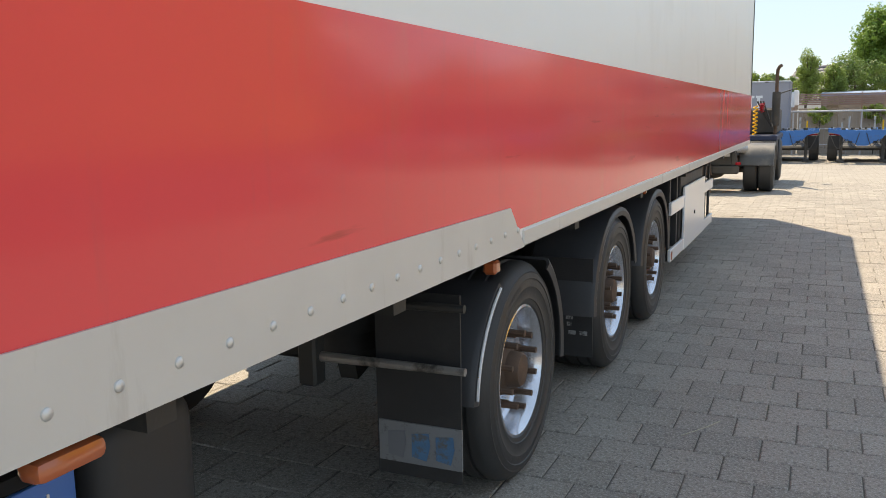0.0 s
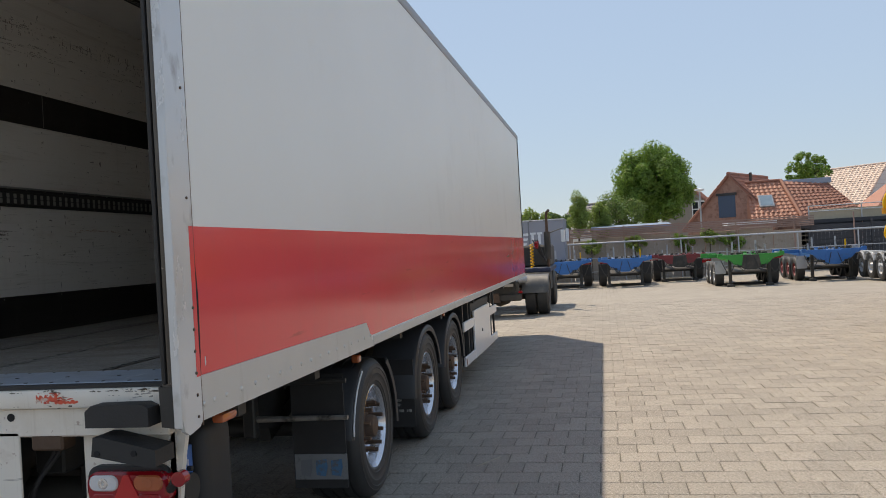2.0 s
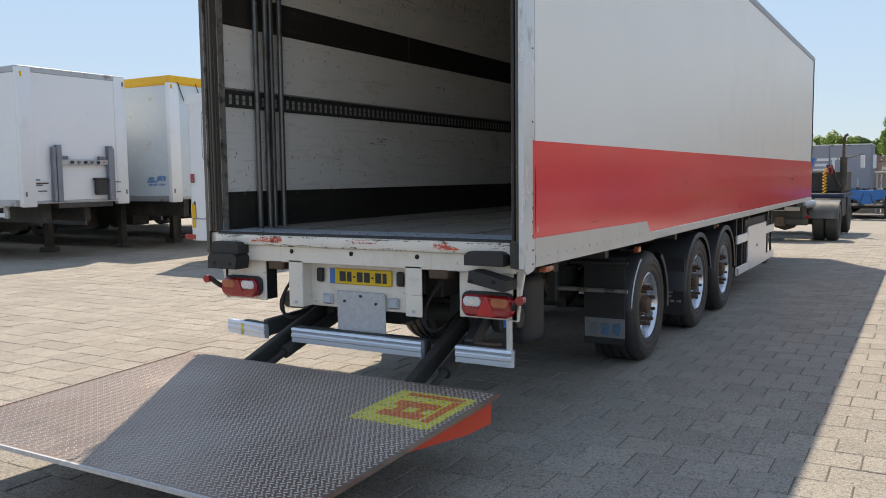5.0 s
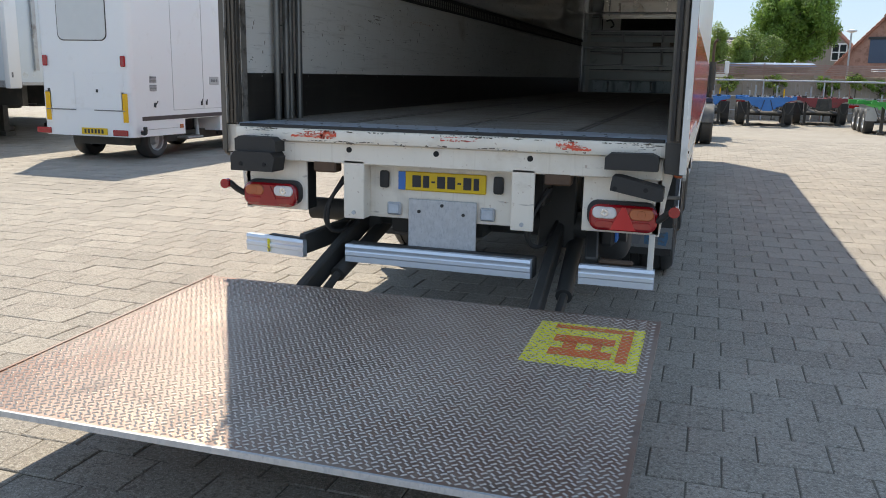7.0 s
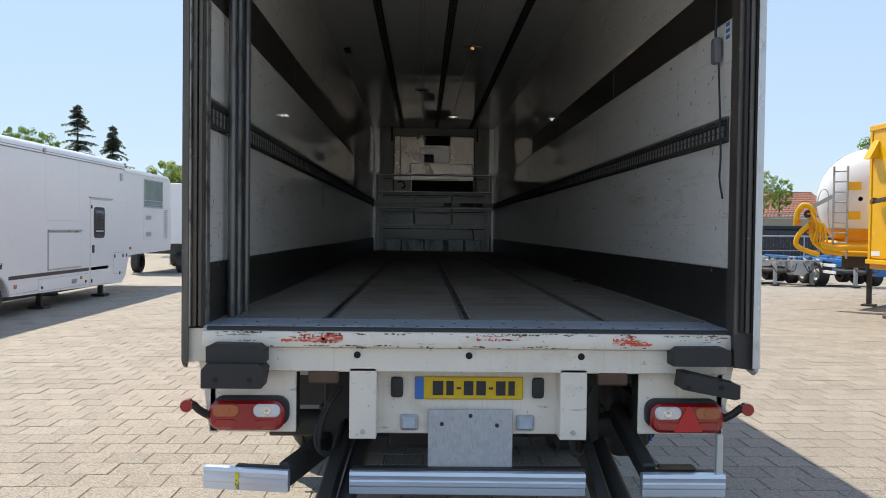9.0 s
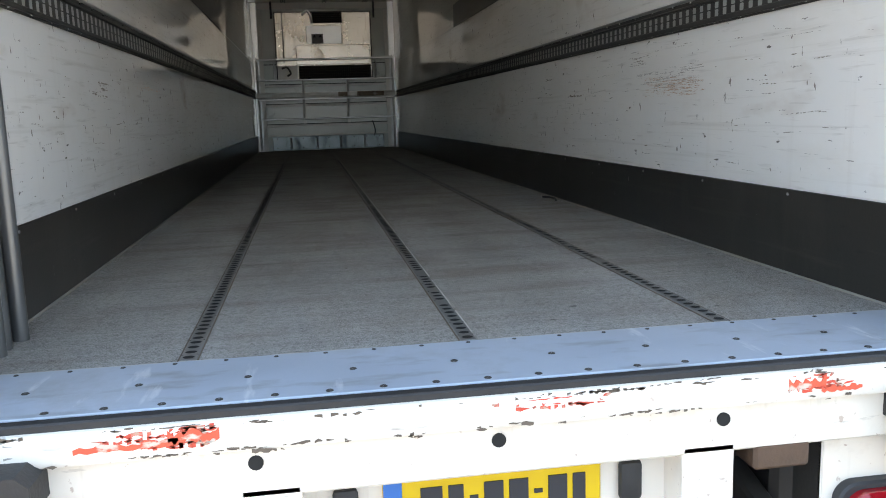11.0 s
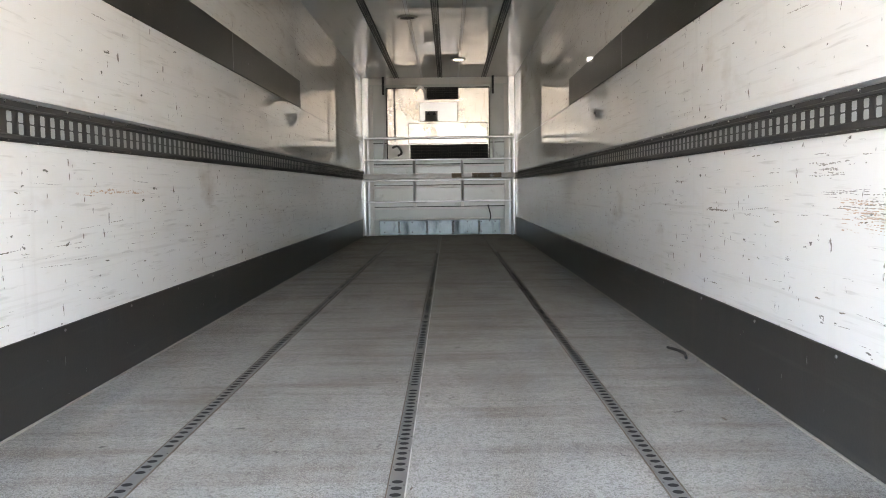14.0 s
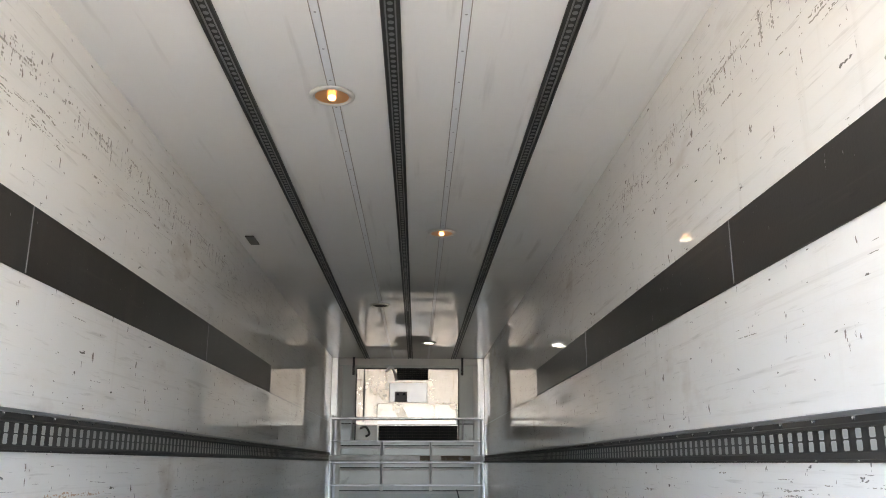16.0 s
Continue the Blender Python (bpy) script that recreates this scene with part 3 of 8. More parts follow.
CORNER = marks(mat("corner_alloy", (0.62, 0.63, 0.635), 0.34, 0.2, var=0.06, scale=2, dirt=(0.47, 0.43, 0.37), dirt_at=0.54, dirt_soft=0.3, dirt_stretch=(1, 1, 0.4), bump=0.06, bscale=8), [((1, 2, 1), 4.0, 0.6, 0.75, (0.22, 0.19, 0.165), 0.65), ((1, 3, 0.6), 2.2, 0.56, 0.74, (0.4, 0.35, 0.28), 0.5)])
for s in (1, -1):
    dy = 0.0 if s > 0 else 0.08
    inner = 1.21 if s > 0 else 1.228
    a, b_ = sorted((s * inner, s * 1.298))
    post = part("rear_post", box(a, b_, -0.06 + dy, 0.05 + dy * 0.9, 1.17, ROOF_Z - 0.02, 0.008), POST, trailer, "brown-grey worn rear door post with rubber seals")
    cover = part("post_cover", extrude([(-0.1 + dy, 1.16), (-0.085 + dy, 1.105), (-0.05 + dy, 1.085), (0.03, 1.1), (0.055, 1.12), (0.055, ROOF_Z - 0.005), (-0.1 + dy, ROOF_Z - 0.005)], "x", *sorted((s * 1.298, s * 1.313))), CORNER if s > 0 else POST, post, "pale aluminium corner profile with bolts" if s > 0 else "dull grey corner profile")
    part("profile_edge", box(*sorted((s * 1.28, s * 1.3125)), -0.106 + dy, -0.097 + dy, 1.12, ROOF_Z - 0.005, 0.003), CORNER if s > 0 else POST, cover)
    part("corner_seam", box(*sorted((s * 1.3, s * 1.3115)), 0.055, 0.063, 1.1, ROOF_Z - 0.1), RUST, cover, "dark gap beside the corner profile")
    part("sprung_gap", extrude([(0.056, 1.32), (0.062, 1.38), (0.066, 1.5), (0.068, 1.6), (0.062, 1.68), (0.057, 1.72), (0.054, 1.6), (0.053, 1.42)], "x", *sorted((s * 1.308, s * 1.3145))), HOLE, cover, "dark gap where the panel edge has sprung open")
    part("paint_chip", extrude([(0.118, 1.32), (0.122, 1.335), (0.12, 1.355), (0.116, 1.36), (0.114, 1.345), (0.114, 1.328)], "x", *sorted((s * 1.3025, s * 1.3045))), PAPER, trailer, "white chip in the red film")
    part("red_edge", box(*sorted((s * 1.3125, s * 1.314)), 0.024, 0.055, 1.29, 1.868), RED, cover)
    if s < 0:
        part("worn_edge", box(-1.279, -1.272, -0.03, -0.006, 1.28, ROOF_Z - 0.05, 0.002), WORN_EDGE, post, "bright worn metal edge")
        part("worn_edge", box(-1.229, -1.222, 0.06, 0.124, 1.28, CEIL_Z - 0.01, 0.002), WORN_EDGE, post, "bright worn metal edge")
        part("pale_strip", box(-1.27, -1.25, -0.012, 0.021, 3.12, CEIL_Z - 0.02, 0.003), CORNER, post, "pale strip at the head of the post")
    z = 1.14
    while z < 3.7:
        part("bolt", rod((s * 1.312, 0.02, z), (s * 1.317, 0.02, z), 0.006, 8), RUST, cover)
        z += 0.083 if z < 1.5 else 0.42
    for k, (xx, w) in enumerate(((1.285, 0.008), (1.262, 0.011), (1.236, 0.009))):
        a, b_ = sorted((s * (xx - w), s * (xx + w)))
        part("seal_lip", box(a, b_, -0.085 + dy, -0.055 + dy, 1.28, ROOF_Z - 0.05, 0.006, seg=2), RUBBER if k != 1 and s > 0 else POST if k else SEAL, post)
    part("post_foot", extrude([(s * 1.205, 1.27), (s * 1.21, 1.12), (s * 1.297, 1.11), (s * 1.297, 1.27)], "y", -0.07 + dy, 0.05), CREAM if s < 0 else SEAL, trailer, "scuffed metal foot of the rear post")
    part("corner_stay", extrude([(s * 1.18, 1.11), (s * 1.25, 1.11), (s * 1.225, 0.98), (s * 1.2, 0.78), (s * 1.165, 0.78)], "y", 0.045, 0.075), CREAM, trailer, "bent cream stay under the corner")
part("rear_header", box(-1.3, 1.3, -0.05, 0.05, CEIL_Z - 0.03, ROOF_Z - 0.01, 0.01), SEAL, trailer, "dark upper door frame")
part("rear_sill", box(-1.22, 1.22, -0.03, 0.05, 1.19, 1.265, 0.012, seg=2), CREAM, trailer, "scraped cream steel rear sill with red paint marks")
part("rear_beam", box(-1.2, 1.2, 0.0, 0.09, 1.075, 1.19, 0.006), CREAM, trailer, "cream painted steel rear cross beam")
part("sill_rubber", box(-1.2, 1.2, -0.02, 0.013, 1.262, 1.282, 0.004), RUBBER, trailer, "worn rubber edge strip")
for x in (-0.515, 0.0, 0.52):
    part("beam_hole", rod((x, -0.004, 1.155), (x, 0.004, 1.155), 0.016, 14), HOLE, trailer)
SCRAPE = mat("scraped_red_paint", (0.6, 0.07, 0.04), 0.55, var=0.3, scale=20, dirt=(0.5, 0.3, 0.22), dirt_at=0.52, dirt_soft=0.08, dirt_scale=30, bump=0.1)


def streaks(place_at, u0, u1, v0, v1, count, longest, thickest, seed):
    """Thin ragged flecks scattered over a rectangle; place_at(u, v) gives the point."""
    rnd = random.Random(seed)
    verts, faces = [], []
    for _ in range(count):
        length = longest * (0.12 + 0.88 * rnd.random() ** 3)
        thick = thickest * rnd.uniform(0.25, 1.0)
        u, v = rnd.uniform(u0, max(u0, u1 - length)), rnd.uniform(v0, v1)
        n = max(3, int(length / 0.008))
        b0 = len(verts)
        drift = rnd.uniform(-0.06, 0.06) * length
        for i in range(n + 1):
            t = i / n
            w = thick * (0.15 + math.sin(math.pi * t) ** 0.5 * rnd.uniform(0.2, 1.0)) / 2
            m_ = v + drift * t + rnd.uniform(-0.25, 0.25) * thick
            verts += [place_at(u + length * t, m_ - w), place_at(u + length * t, m_ + w)]
        for i in range(n):
            if rnd.random() < 0.62:
                k = b0 + 2 * i
                faces.append((k, k + 2, k + 3, k + 1))
    return verts, faces


for k, (x0, x1, z0, z1, cnt, m_) in enumerate(((-0.84, -0.58, 1.215, 1.255, 26, SCRAPE), (-0.66, -0.57, 1.22, 1.26, 14, SCRAPE), (0.64, 0.83, 1.213, 1.252, 22, SCRAPE), (-0.05, 0.25, 1.23, 1.25, 10, SCRAPE))):
    vs, fs = streaks(lambda u, v: (u, -0.0315, v), x0, x1, z0, z1, cnt, 0.13, 0.012, 60 + k)
    tagged(mesh_of("paint_scrape", vs, fs, m_, trailer), "scraped paint and grime on the sill", kind="stuff")

for k, (x0, x1, z0, z1, cnt) in enumerate(((-1.2, 1.2, 1.253, 1.262, 45), (-1.2, -0.95, 1.2, 1.26, 16), (-1.0, 1.0, 1.192, 1.203, 30), (0.95, 1.2, 1.2, 1.26, 18))):
    vs, fs = streaks(lambda u, v: (u, -0.0312, v), x0, x1, z0, z1, cnt, 0.16, 0.009, 160 + k)
    tagged(mesh_of("sill_grime", vs, fs, SCUFF if k % 2 else GRIME, trailer), "brown grime rubbed along the sill", kind="stuff")
BLOTCH = marks(mat("red_blotch", (0.72, 0.1, 0.05), 0.5, var=0.2, scale=20, bump=0.1), [((1.5, 1, 3), 9.0, 0.6, 0.66, (0.66, 0.55, 0.46), 0.9)])
for x0, x1, z0, z1 in ((-0.68, -0.58, 1.218, 1.256), (-0.86, -0.66, 1.216, 1.236), (0.66, 0.75, 1.214, 1.252), (0.74, 0.84, 1.208, 1.226)):
    n = 16
    rnd = random.Random(int(x0 * 1000))
    lo = [(x0 + (x1 - x0) * i / n, z0 + (z1 - z0) * 0.35 * rnd.random()) for i in range(n + 1)]
    hi = [(x0 + (x1 - x0) * i / n, z1 - (z1 - z0) * 0.5 * rnd.random()) for i in range(n, -1, -1)]
    part("paint_blotch", extrude(lo + hi, "y", -0.0325, -0.029), BLOTCH, trailer, "orange-red paint scraped onto the sill")

# scratches, nicks and scuffs on the inner walls
SCRATCH = mat("scratch_brown", (0.18, 0.145, 0.112), 0.6, var=0.5, scale=9, bump=0.1)
RUBBED = mat("rubbed_red", (0.5, 0.34, 0.24), 0.5, var=0.3, scale=8, bump=0.05)
for s in (1, -1):
    def on_wall(u, v, s=s):
        return (s * 1.2342, u, v)

    def on_wall_up(u, v, s=s):
        return (s * 1.2342, v, u)
    for nm, fn, u0, u1, v0, v1, cnt, ln, th_, m_ in (
            ("wall_scratch", on_wall, 0.5, 11.0, 1.6, 2.15, 260, 0.24, 0.0045, SCUFF),
            ("wall_scratch", on_wall, 0.7, 9.0, 1.6, 2.14, 95, 0.12, 0.006, SCRATCH),
            ("wall_scratch", on_wall, 0.5, 9.0, 2.33, 2.75, 45, 0.18, 0.006, SCUFF),
            ("wall_scratch", on_wall, 0.5, 11.0, 3.33, 3.42, 130, 0.3, 0.012, SCUFF),
            ("wall_scratch", on_wall, 0.5, 11.0, 3.5, 3.58, 120, 0.25, 0.014, SCUFF),
            ("wall_scratch", on_wall, 0.5, 9.0, 3.1, 3.75, 60, 0.12, 0.006, SCRATCH),
            ("wall_smudge", on_wall_up, 3.44, 3.6, 1.0, 8.5, 330, 0.11, 0.016, SCUFF),
            ("wall_smudge", on_wall_up, 3.47, 3.58, 1.2, 6.0, 110, 0.08, 0.012, SCRATCH),
            ("wall_nick", on_wall_up, 1.6, 2.15, 0.8, 10.0, 60, 0.05, 0.009, SCRATCH),
            ("wall_nick", on_wall_up, 2.33, 3.7, 0.8, 10.0, 45, 0.05, 0.009, SCRATCH)):
        vs, fs = streaks(fn, u0, u1, v0, v1, cnt, ln, th_, int(cnt + 100 * v0 + 7 * s))
        tagged(mesh_of(nm, vs, fs, m_, trailer), "scratches on the white wall panel", kind="stuff")
for u0, u1, v0, v1, cnt, ln, th_, m_, s, sd in ((1.55, 2.2, 1.9, 1.985, 110, 0.28, 0.005, RUBBED, 1, 1), (1.5, 2.3, 1.93, 2.03, 60, 0.3, 0.004, SCUFF, 1, 2), (3.0, 3.4, 1.93, 1.94, 9, 0.33, 0.01, SCRATCH, 1, 3), (3.7, 3.95, 2.045, 2.053, 5, 0.2, 0.012, SCRATCH, 1, 4), (2.0, 2.4, 2.05, 2.1, 14, 0.22, 0.008, SCUFF, 1, 5), (2.9, 3.7, 2.03, 2.05, 30, 0.16, 0.012, RUBBED, -1, 6), (2.3, 3.1, 1.83, 1.85, 7, 0.4, 0.005, SCRATCH, -1, 7), (1.9, 2.3, 1.97, 2.04, 26, 0.16, 0.012, SCRATCH, -1, 8)):
    vs, fs = streaks(lambda u, v: (s * 1.2338, u, v), u0, u1, v0, v1, cnt, ln, th_, 200 + sd)
    tagged(mesh_of("wall_scrape", vs, fs, m_, trailer), "brown scrape on the wall panel", kind="stuff")
for s in (1, -1):
    for z0, z1, y1 in ((1.3, 1.54, 11.0), (2.77, 2.97, 7.2) if s > 0 else (2.82, 3.04, 7.6)):
        vs, fs = streaks(lambda u, v: (s * 1.2255, v, u), z0, z1, 0.4, y1, 60, 0.05, 0.006, int(300 + z0 * 10 + s))
        tagged(mesh_of("plate_scratch", vs, fs, TRACK, trailer), "pale scratches on the dark plate", kind="stuff")
vs, fs = streaks(lambda u, v: (v, u, FLOOR_Z + 0.0035), 0.4, 9.0, -1.2, 1.2, 70, 0.06, 0.012, 400)
tagged(mesh_of("floor_speck", vs, fs, GRIME, trailer), "dark specks on the load floor", kind="stuff")
for s, ys in ((1, (2.53, 5.05)), (-1, (2.68, 5.26))):
    for y in ys:
        part("strip_joint", box(*sorted((s * 1.2245, s * 1.2262)), y - 0.003, y + 0.003, 2.76 if s > 0 else 2.81, 2.984 if s > 0 else 3.054), TRACK, trailer)

# ---- rear flap, lamps and plates ----
flap = thing("rear_flap", "white upper rear flap swung half open with lock rods", "flap")
FY, FZ, TY, TZ = -0.5, 3.465, -0.02, 3.93
fd = Vector((0, FY - TY, FZ - TZ)).normalized()
fn_ = Vector((0, fd.z, -fd.y))
if fn_.z < 0:
    fn_ = -fn_


def on_flap(x, along, out):
    return Vector((x, TY, TZ)) + fd * along + fn_ * out


def flap_box(x0, x1, a0, a1, o0, o1, bev=0.0):
    bm = box(x0, x1, a0, a1, o0, o1, bev)
    for v in bm.verts:
        v.co = on_flap(v.co.x, v.co.y, v.co.z)
    return bm


part("flap_panel", flap_box(-1.26, 1.26, 0.0, 0.66, -0.03, 0.0, 0.004), PANEL, flap)
part("flap_edge", flap_box(-1.28, 1.28, 0.674, 0.7, -0.05, 0.012, 0.006), ALU, flap, "aluminium bottom edge profile")
part("flap_seal", flap_box(-1.295, 1.285, 0.61, 0.676, -0.045, 0.03, 0.01), RUBBER, flap, "dark rubber seal strip")
for x0, x1 in ((-1.29, -1.25), (1.25, 1.29)):
    part("side_profile", flap_box(x0, x1, 0.0, 0.7, -0.045, 0.012, 0.005), ALU, flap)
part("lock_rod", rod(on_flap(-1.1, 0.3, 0.045), on_flap(1.1, 0.3, 0.045), 0.013), CHROME, flap, "bright steel lock rod")
for x in (-1.05, 1.05):
    part("rod_bracket", flap_box(x - 0.03, x + 0.03, 0.27, 0.33, 0.0, 0.055, 0.01), GALV, flap)
for s in (-1, 1):
    part("gas_strut", rod((s * 1.24, -0.33, 3.57), (s * 1.24, -0.1, 3.22), 0.011, 8), BLACK, flap, "black gas strut")
part("pull_strap", beam((1.05, -0.47, 3.42), (1.05, -0.46, 3.07), 0.045, 0.006), BLACK, flap, "black webbing pull strap")
part("strap_loop", beam((1.056, -0.475, 3.42), (1.056, -0.47, 3.07), 0.045, 0.004), BLACK, flap)
part("end_box", flap_box(-1.28, -1.02, 0.0, 0.08, 0.0, 0.03, 0.006), BLACK, flap, "dark hinge cover")
for s in (-1, 1):
    part("marker_lamp", box(s * 1.2 - 0.05, s * 1.2 + 0.05, -0.1, -0.055, 3.87, 3.93, 0.01), LAMP_RED, trailer, "small red marker lamp")

def rounded(x0, x1, z0, z1, r, y0, y1, bev):
    """A plate with rounded corners in x and z, from y0 (chamfered front) to y1."""
    x0, x1 = sorted((x0, x1))
    def ring(inset, y):
        out = []
        for cx, cz, a0 in ((x1 - r, z1 - r, 0), (x0 + r, z1 - r, 90), (x0 + r, z0 + r, 180), (x1 - r, z0 + r, 270)):
            for k in range(7):
                t = radians(a0 + 15 * k)
                out.append(bm.verts.new((cx + (r - inset) * math.cos(t), y, cz + (r - inset) * math.sin(t))))
        return out
    bm = bmesh.new()
    A, B, C = ring(bev, y0), ring(0.0, y0 + bev), ring(0.0, y1)
    bm.faces.new(A), bm.faces.new(C)
    for P_, Q_ in ((A, B), (B, C)):
        for k in range(len(P_)):
            j = (k + 1) % len(P_)
            bm.faces.new((P_[k], P_[j], Q_[j], Q_[k]))
    return bm


LENS_DARK = mat("deep_red_lens", (0.36, 0.012, 0.014), 0.12, var=0.15, scale=25, bump=0.15, coat=0.7)
LENS_GREY = mat("blue_grey_lens", (0.42, 0.48, 0.55), 0.15, var=0.25, scale=25, bump=0.15, coat=0.6)
REFLECT = mat("red_reflector", (0.62, 0.03, 0.03), 0.3, bump=0.3, bscale=300)
for s in (-1, 1):
    a, b_ = sorted((s * 0.8, s * 1.2))
    part("lamp_bracket", box(a, b_, 0.045, 0.06, 0.785, 1.095, 0.004), CREAM, trailer, "cream painted lamp bracket")
    a, b_ = sorted((s * 0.8, s * 0.815))
    part("bracket_flange", box(a, b_, 0.05, 0.16, 0.79, 1.09), CHASSIS, trailer)
    lamp = part("tail_lamp", rounded(s * 0.845, s * 1.19, 0.805, 0.94, 0.05, -0.02, 0.045, 0.012), LAMP_RED, trailer, "red combination tail lamp")
    part("lamp_base", rounded(s * 0.83, s * 1.18, 0.818, 0.956, 0.05, 0.015, 0.046, 0.006), BLACK, lamp)
    for x0, x1, m in ((0.862, 0.985, LAMP_CLEAR), (1.05, 1.172, LAMP_ORANGE)):
        part("lens", rounded(s * x0, s * x1, 0.868, 0.929, 0.028, -0.027, -0.015, 0.005), m, lamp)
        c = s * (x0 + x1) / 2
        part("bulb_ring", lathe([(-0.0285, 0.006), (-0.0295, 0.014), (-0.029, 0.02), (-0.026, 0.022)], (c, 0, 0.898), "y", 16, closed=False), CHROME if m is LAMP_CLEAR else m, lamp)
        part("lower_lens", rounded(s * (x0 + 0.01), s * (x1 - 0.01), 0.818, 0.858, 0.018, -0.025, -0.015, 0.004), LENS_DARK, lamp)
    part("reflector", extrude([(s * 0.955, 0.813), (s * 1.085, 0.813), (s * 1.03, 0.93), (s * 1.01, 0.93)], "y", -0.0255, -0.018), REFLECT if s > 0 else LAMP_RED, lamp)
    arm = part("outline_lamp_arm", pipe(curve_pts([(s * 1.19, 0.0, 0.87), (s * 1.225, -0.03, 0.9), (s * 1.25, -0.05, 0.93), (s * 1.285, -0.05, 0.935)]), 0.018), RUBBER, trailer, "rubber arm of the outline lamp")
    part("outline_lamp", rod((s * 1.272, -0.085, 0.93), (s * 1.272, -0.045, 0.93), 0.028, 16), LAMP_RED, arm)
    # rubber dock buffers
    up = extrude([(s * 0.92, 1.13), (s * 1.18, 1.13), (s * 1.18, 1.2), (s * 1.15, 1.215), (s * 0.945, 1.212), (s * 0.92, 1.19)], "y", -0.11, 0.0)
    part("dock_buffer", up, RUBBER, trailer, "worn black rubber dock buffer")
    if s < 0:
        lo = extrude([(-1.195, 1.02), (-0.93, 1.02), (-0.915, 1.1), (-0.94, 1.13), (-1.17, 1.13), (-1.195, 1.1)], "y", -0.135, 0.0)
    else:
        lo = extrude([(0.955, 1.03), (1.19, 0.985), (1.215, 0.99), (1.215, 1.05), (1.0, 1.1), (0.965, 1.1)], "y", -0.135, 0.0)
    low = part("lower_buffer", lo, RUBBER, trailer, "worn black rubber dock buffer")
    for xx, zz in ((1.13, 1.06), (0.98, 1.06)):
        part("bolt", rod((s * xx, -0.139, zz if s < 0 else zz - 0.02), (s * xx, -0.13, zz if s < 0 else zz - 0.02), 0.012, 8), HOLE, low)
    # uprights beside the number plate
    a, b_ = sorted((s * 0.425, s * 0.55))
    part("lift_cover", box(a, b_, 0.0, 0.012, 0.765, 1.095, 0.004), CREAM, trailer, "cream painted steel cover plate")
    a, b_ = sorted((s * 0.425, s * 0.437))
    part("cover_flange", box(a, b_, 0.01, 0.13, 0.77, 1.09), CREAM, trailer)
    part("cover_bolt", rod((s * 0.487, -0.008, 0.8), (s * 0.487, 0.002, 0.8), 0.012, 8), GALV, trailer)
    part("hook_block", box(*sorted((s * 0.6, s * 0.74)), 0.0, 0.09, 1.02, 1.085, 0.008), RUST, trailer, "rusty hook block under the beam")
    part("rubber_stop", box(*sorted((s * 0.305, s * 0.362)), 0.07, 0.1, 0.942, 1.04, 0.022, seg=2), RUBBER, trailer, "black rubber stop")
    wl = part("plate_lamp", box(*sorted((s * 0.232, s * 0.318)), 0.08, 0.1, 0.788, 0.862, 0.008), GALV, trailer, "square reversing lamp")
    part("lamp_glass", box(*sorted((s * 0.242, s * 0.308)), 0.072, 0.081, 0.796, 0.854, 0.008), LENS_GREY, wl)
part("plate_panel", box(-0.43, 0.43, 0.1, 0.115, 0.768, 1.075, 0.004), CREAM, trailer, "cream painted number plate panel")
plate = part("number_plate", box(-0.25, 0.262, 0.085, 0.1, 0.935, 1.042, 0.004), YELLOW_PLATE, trailer, "yellow number plate with blue end")
part("plate_blue", box(-0.249, -0.207, 0.0825, 0.086, 0.937, 1.04), BLUE_PLASTIC, plate)
x = -0.165
for w in (0.05, 0.035, -0.02, 0.045, 0.045, -0.02, 0.045, 0.03):
    if w > 0:
        part("character_bar", box(x, x + w, 0.0815, 0.0855, 0.955, 1.022), INK, plate)
        x += w + 0.014
    else:
        part("dash_bar", box(x, x - w, 0.0815, 0.0855, 0.983, 0.993), INK, plate)
        x += 0.034
part("galvanised_plate", box(-0.185, 0.215, 0.075, 0.085, 0.6, 0.89, 0.004), GALV, trailer, "galvanised steel sheet hanging below the number plate")
for x, z in ((0.015, 0.86), (-0.12, 0.82), (0.14, 0.815)):
    part("sheet_bolt", rod((x, 0.068, z), (x, 0.076, z), 0.01, 8), BLACK, trailer)

# ---- running gear ----
for s in (-1, 1):
    part("chassis_beam", box(*sorted((s * 0.42, s * 0.56)), 0.25, 12.6, 0.86, 1.13, 0.01), CHASSIS, trailer, "black painted main chassis beam")
for y in (0.6, 1.6, 3.6, 5.3, 7.4, 9.0, 10.6, 12.2):
    part("cross_member", box(-1.22, 1.22, y - 0.04, y + 0.04, 1.03, 1.14), CHASSIS, trailer)
part("floor_underside", box(-1.25, 1.25, 0.1, OUT_Y - 0.02, 1.135, 1.16), CHASSIS, trailer)
part("front_coupler_plate", box(-1.1, 1.1, 11.4, OUT_Y - 0.05, 1.04, 1.135, 0.01), CHASSIS, trailer)

AXLES = (2.83, 4.64, 5.98)


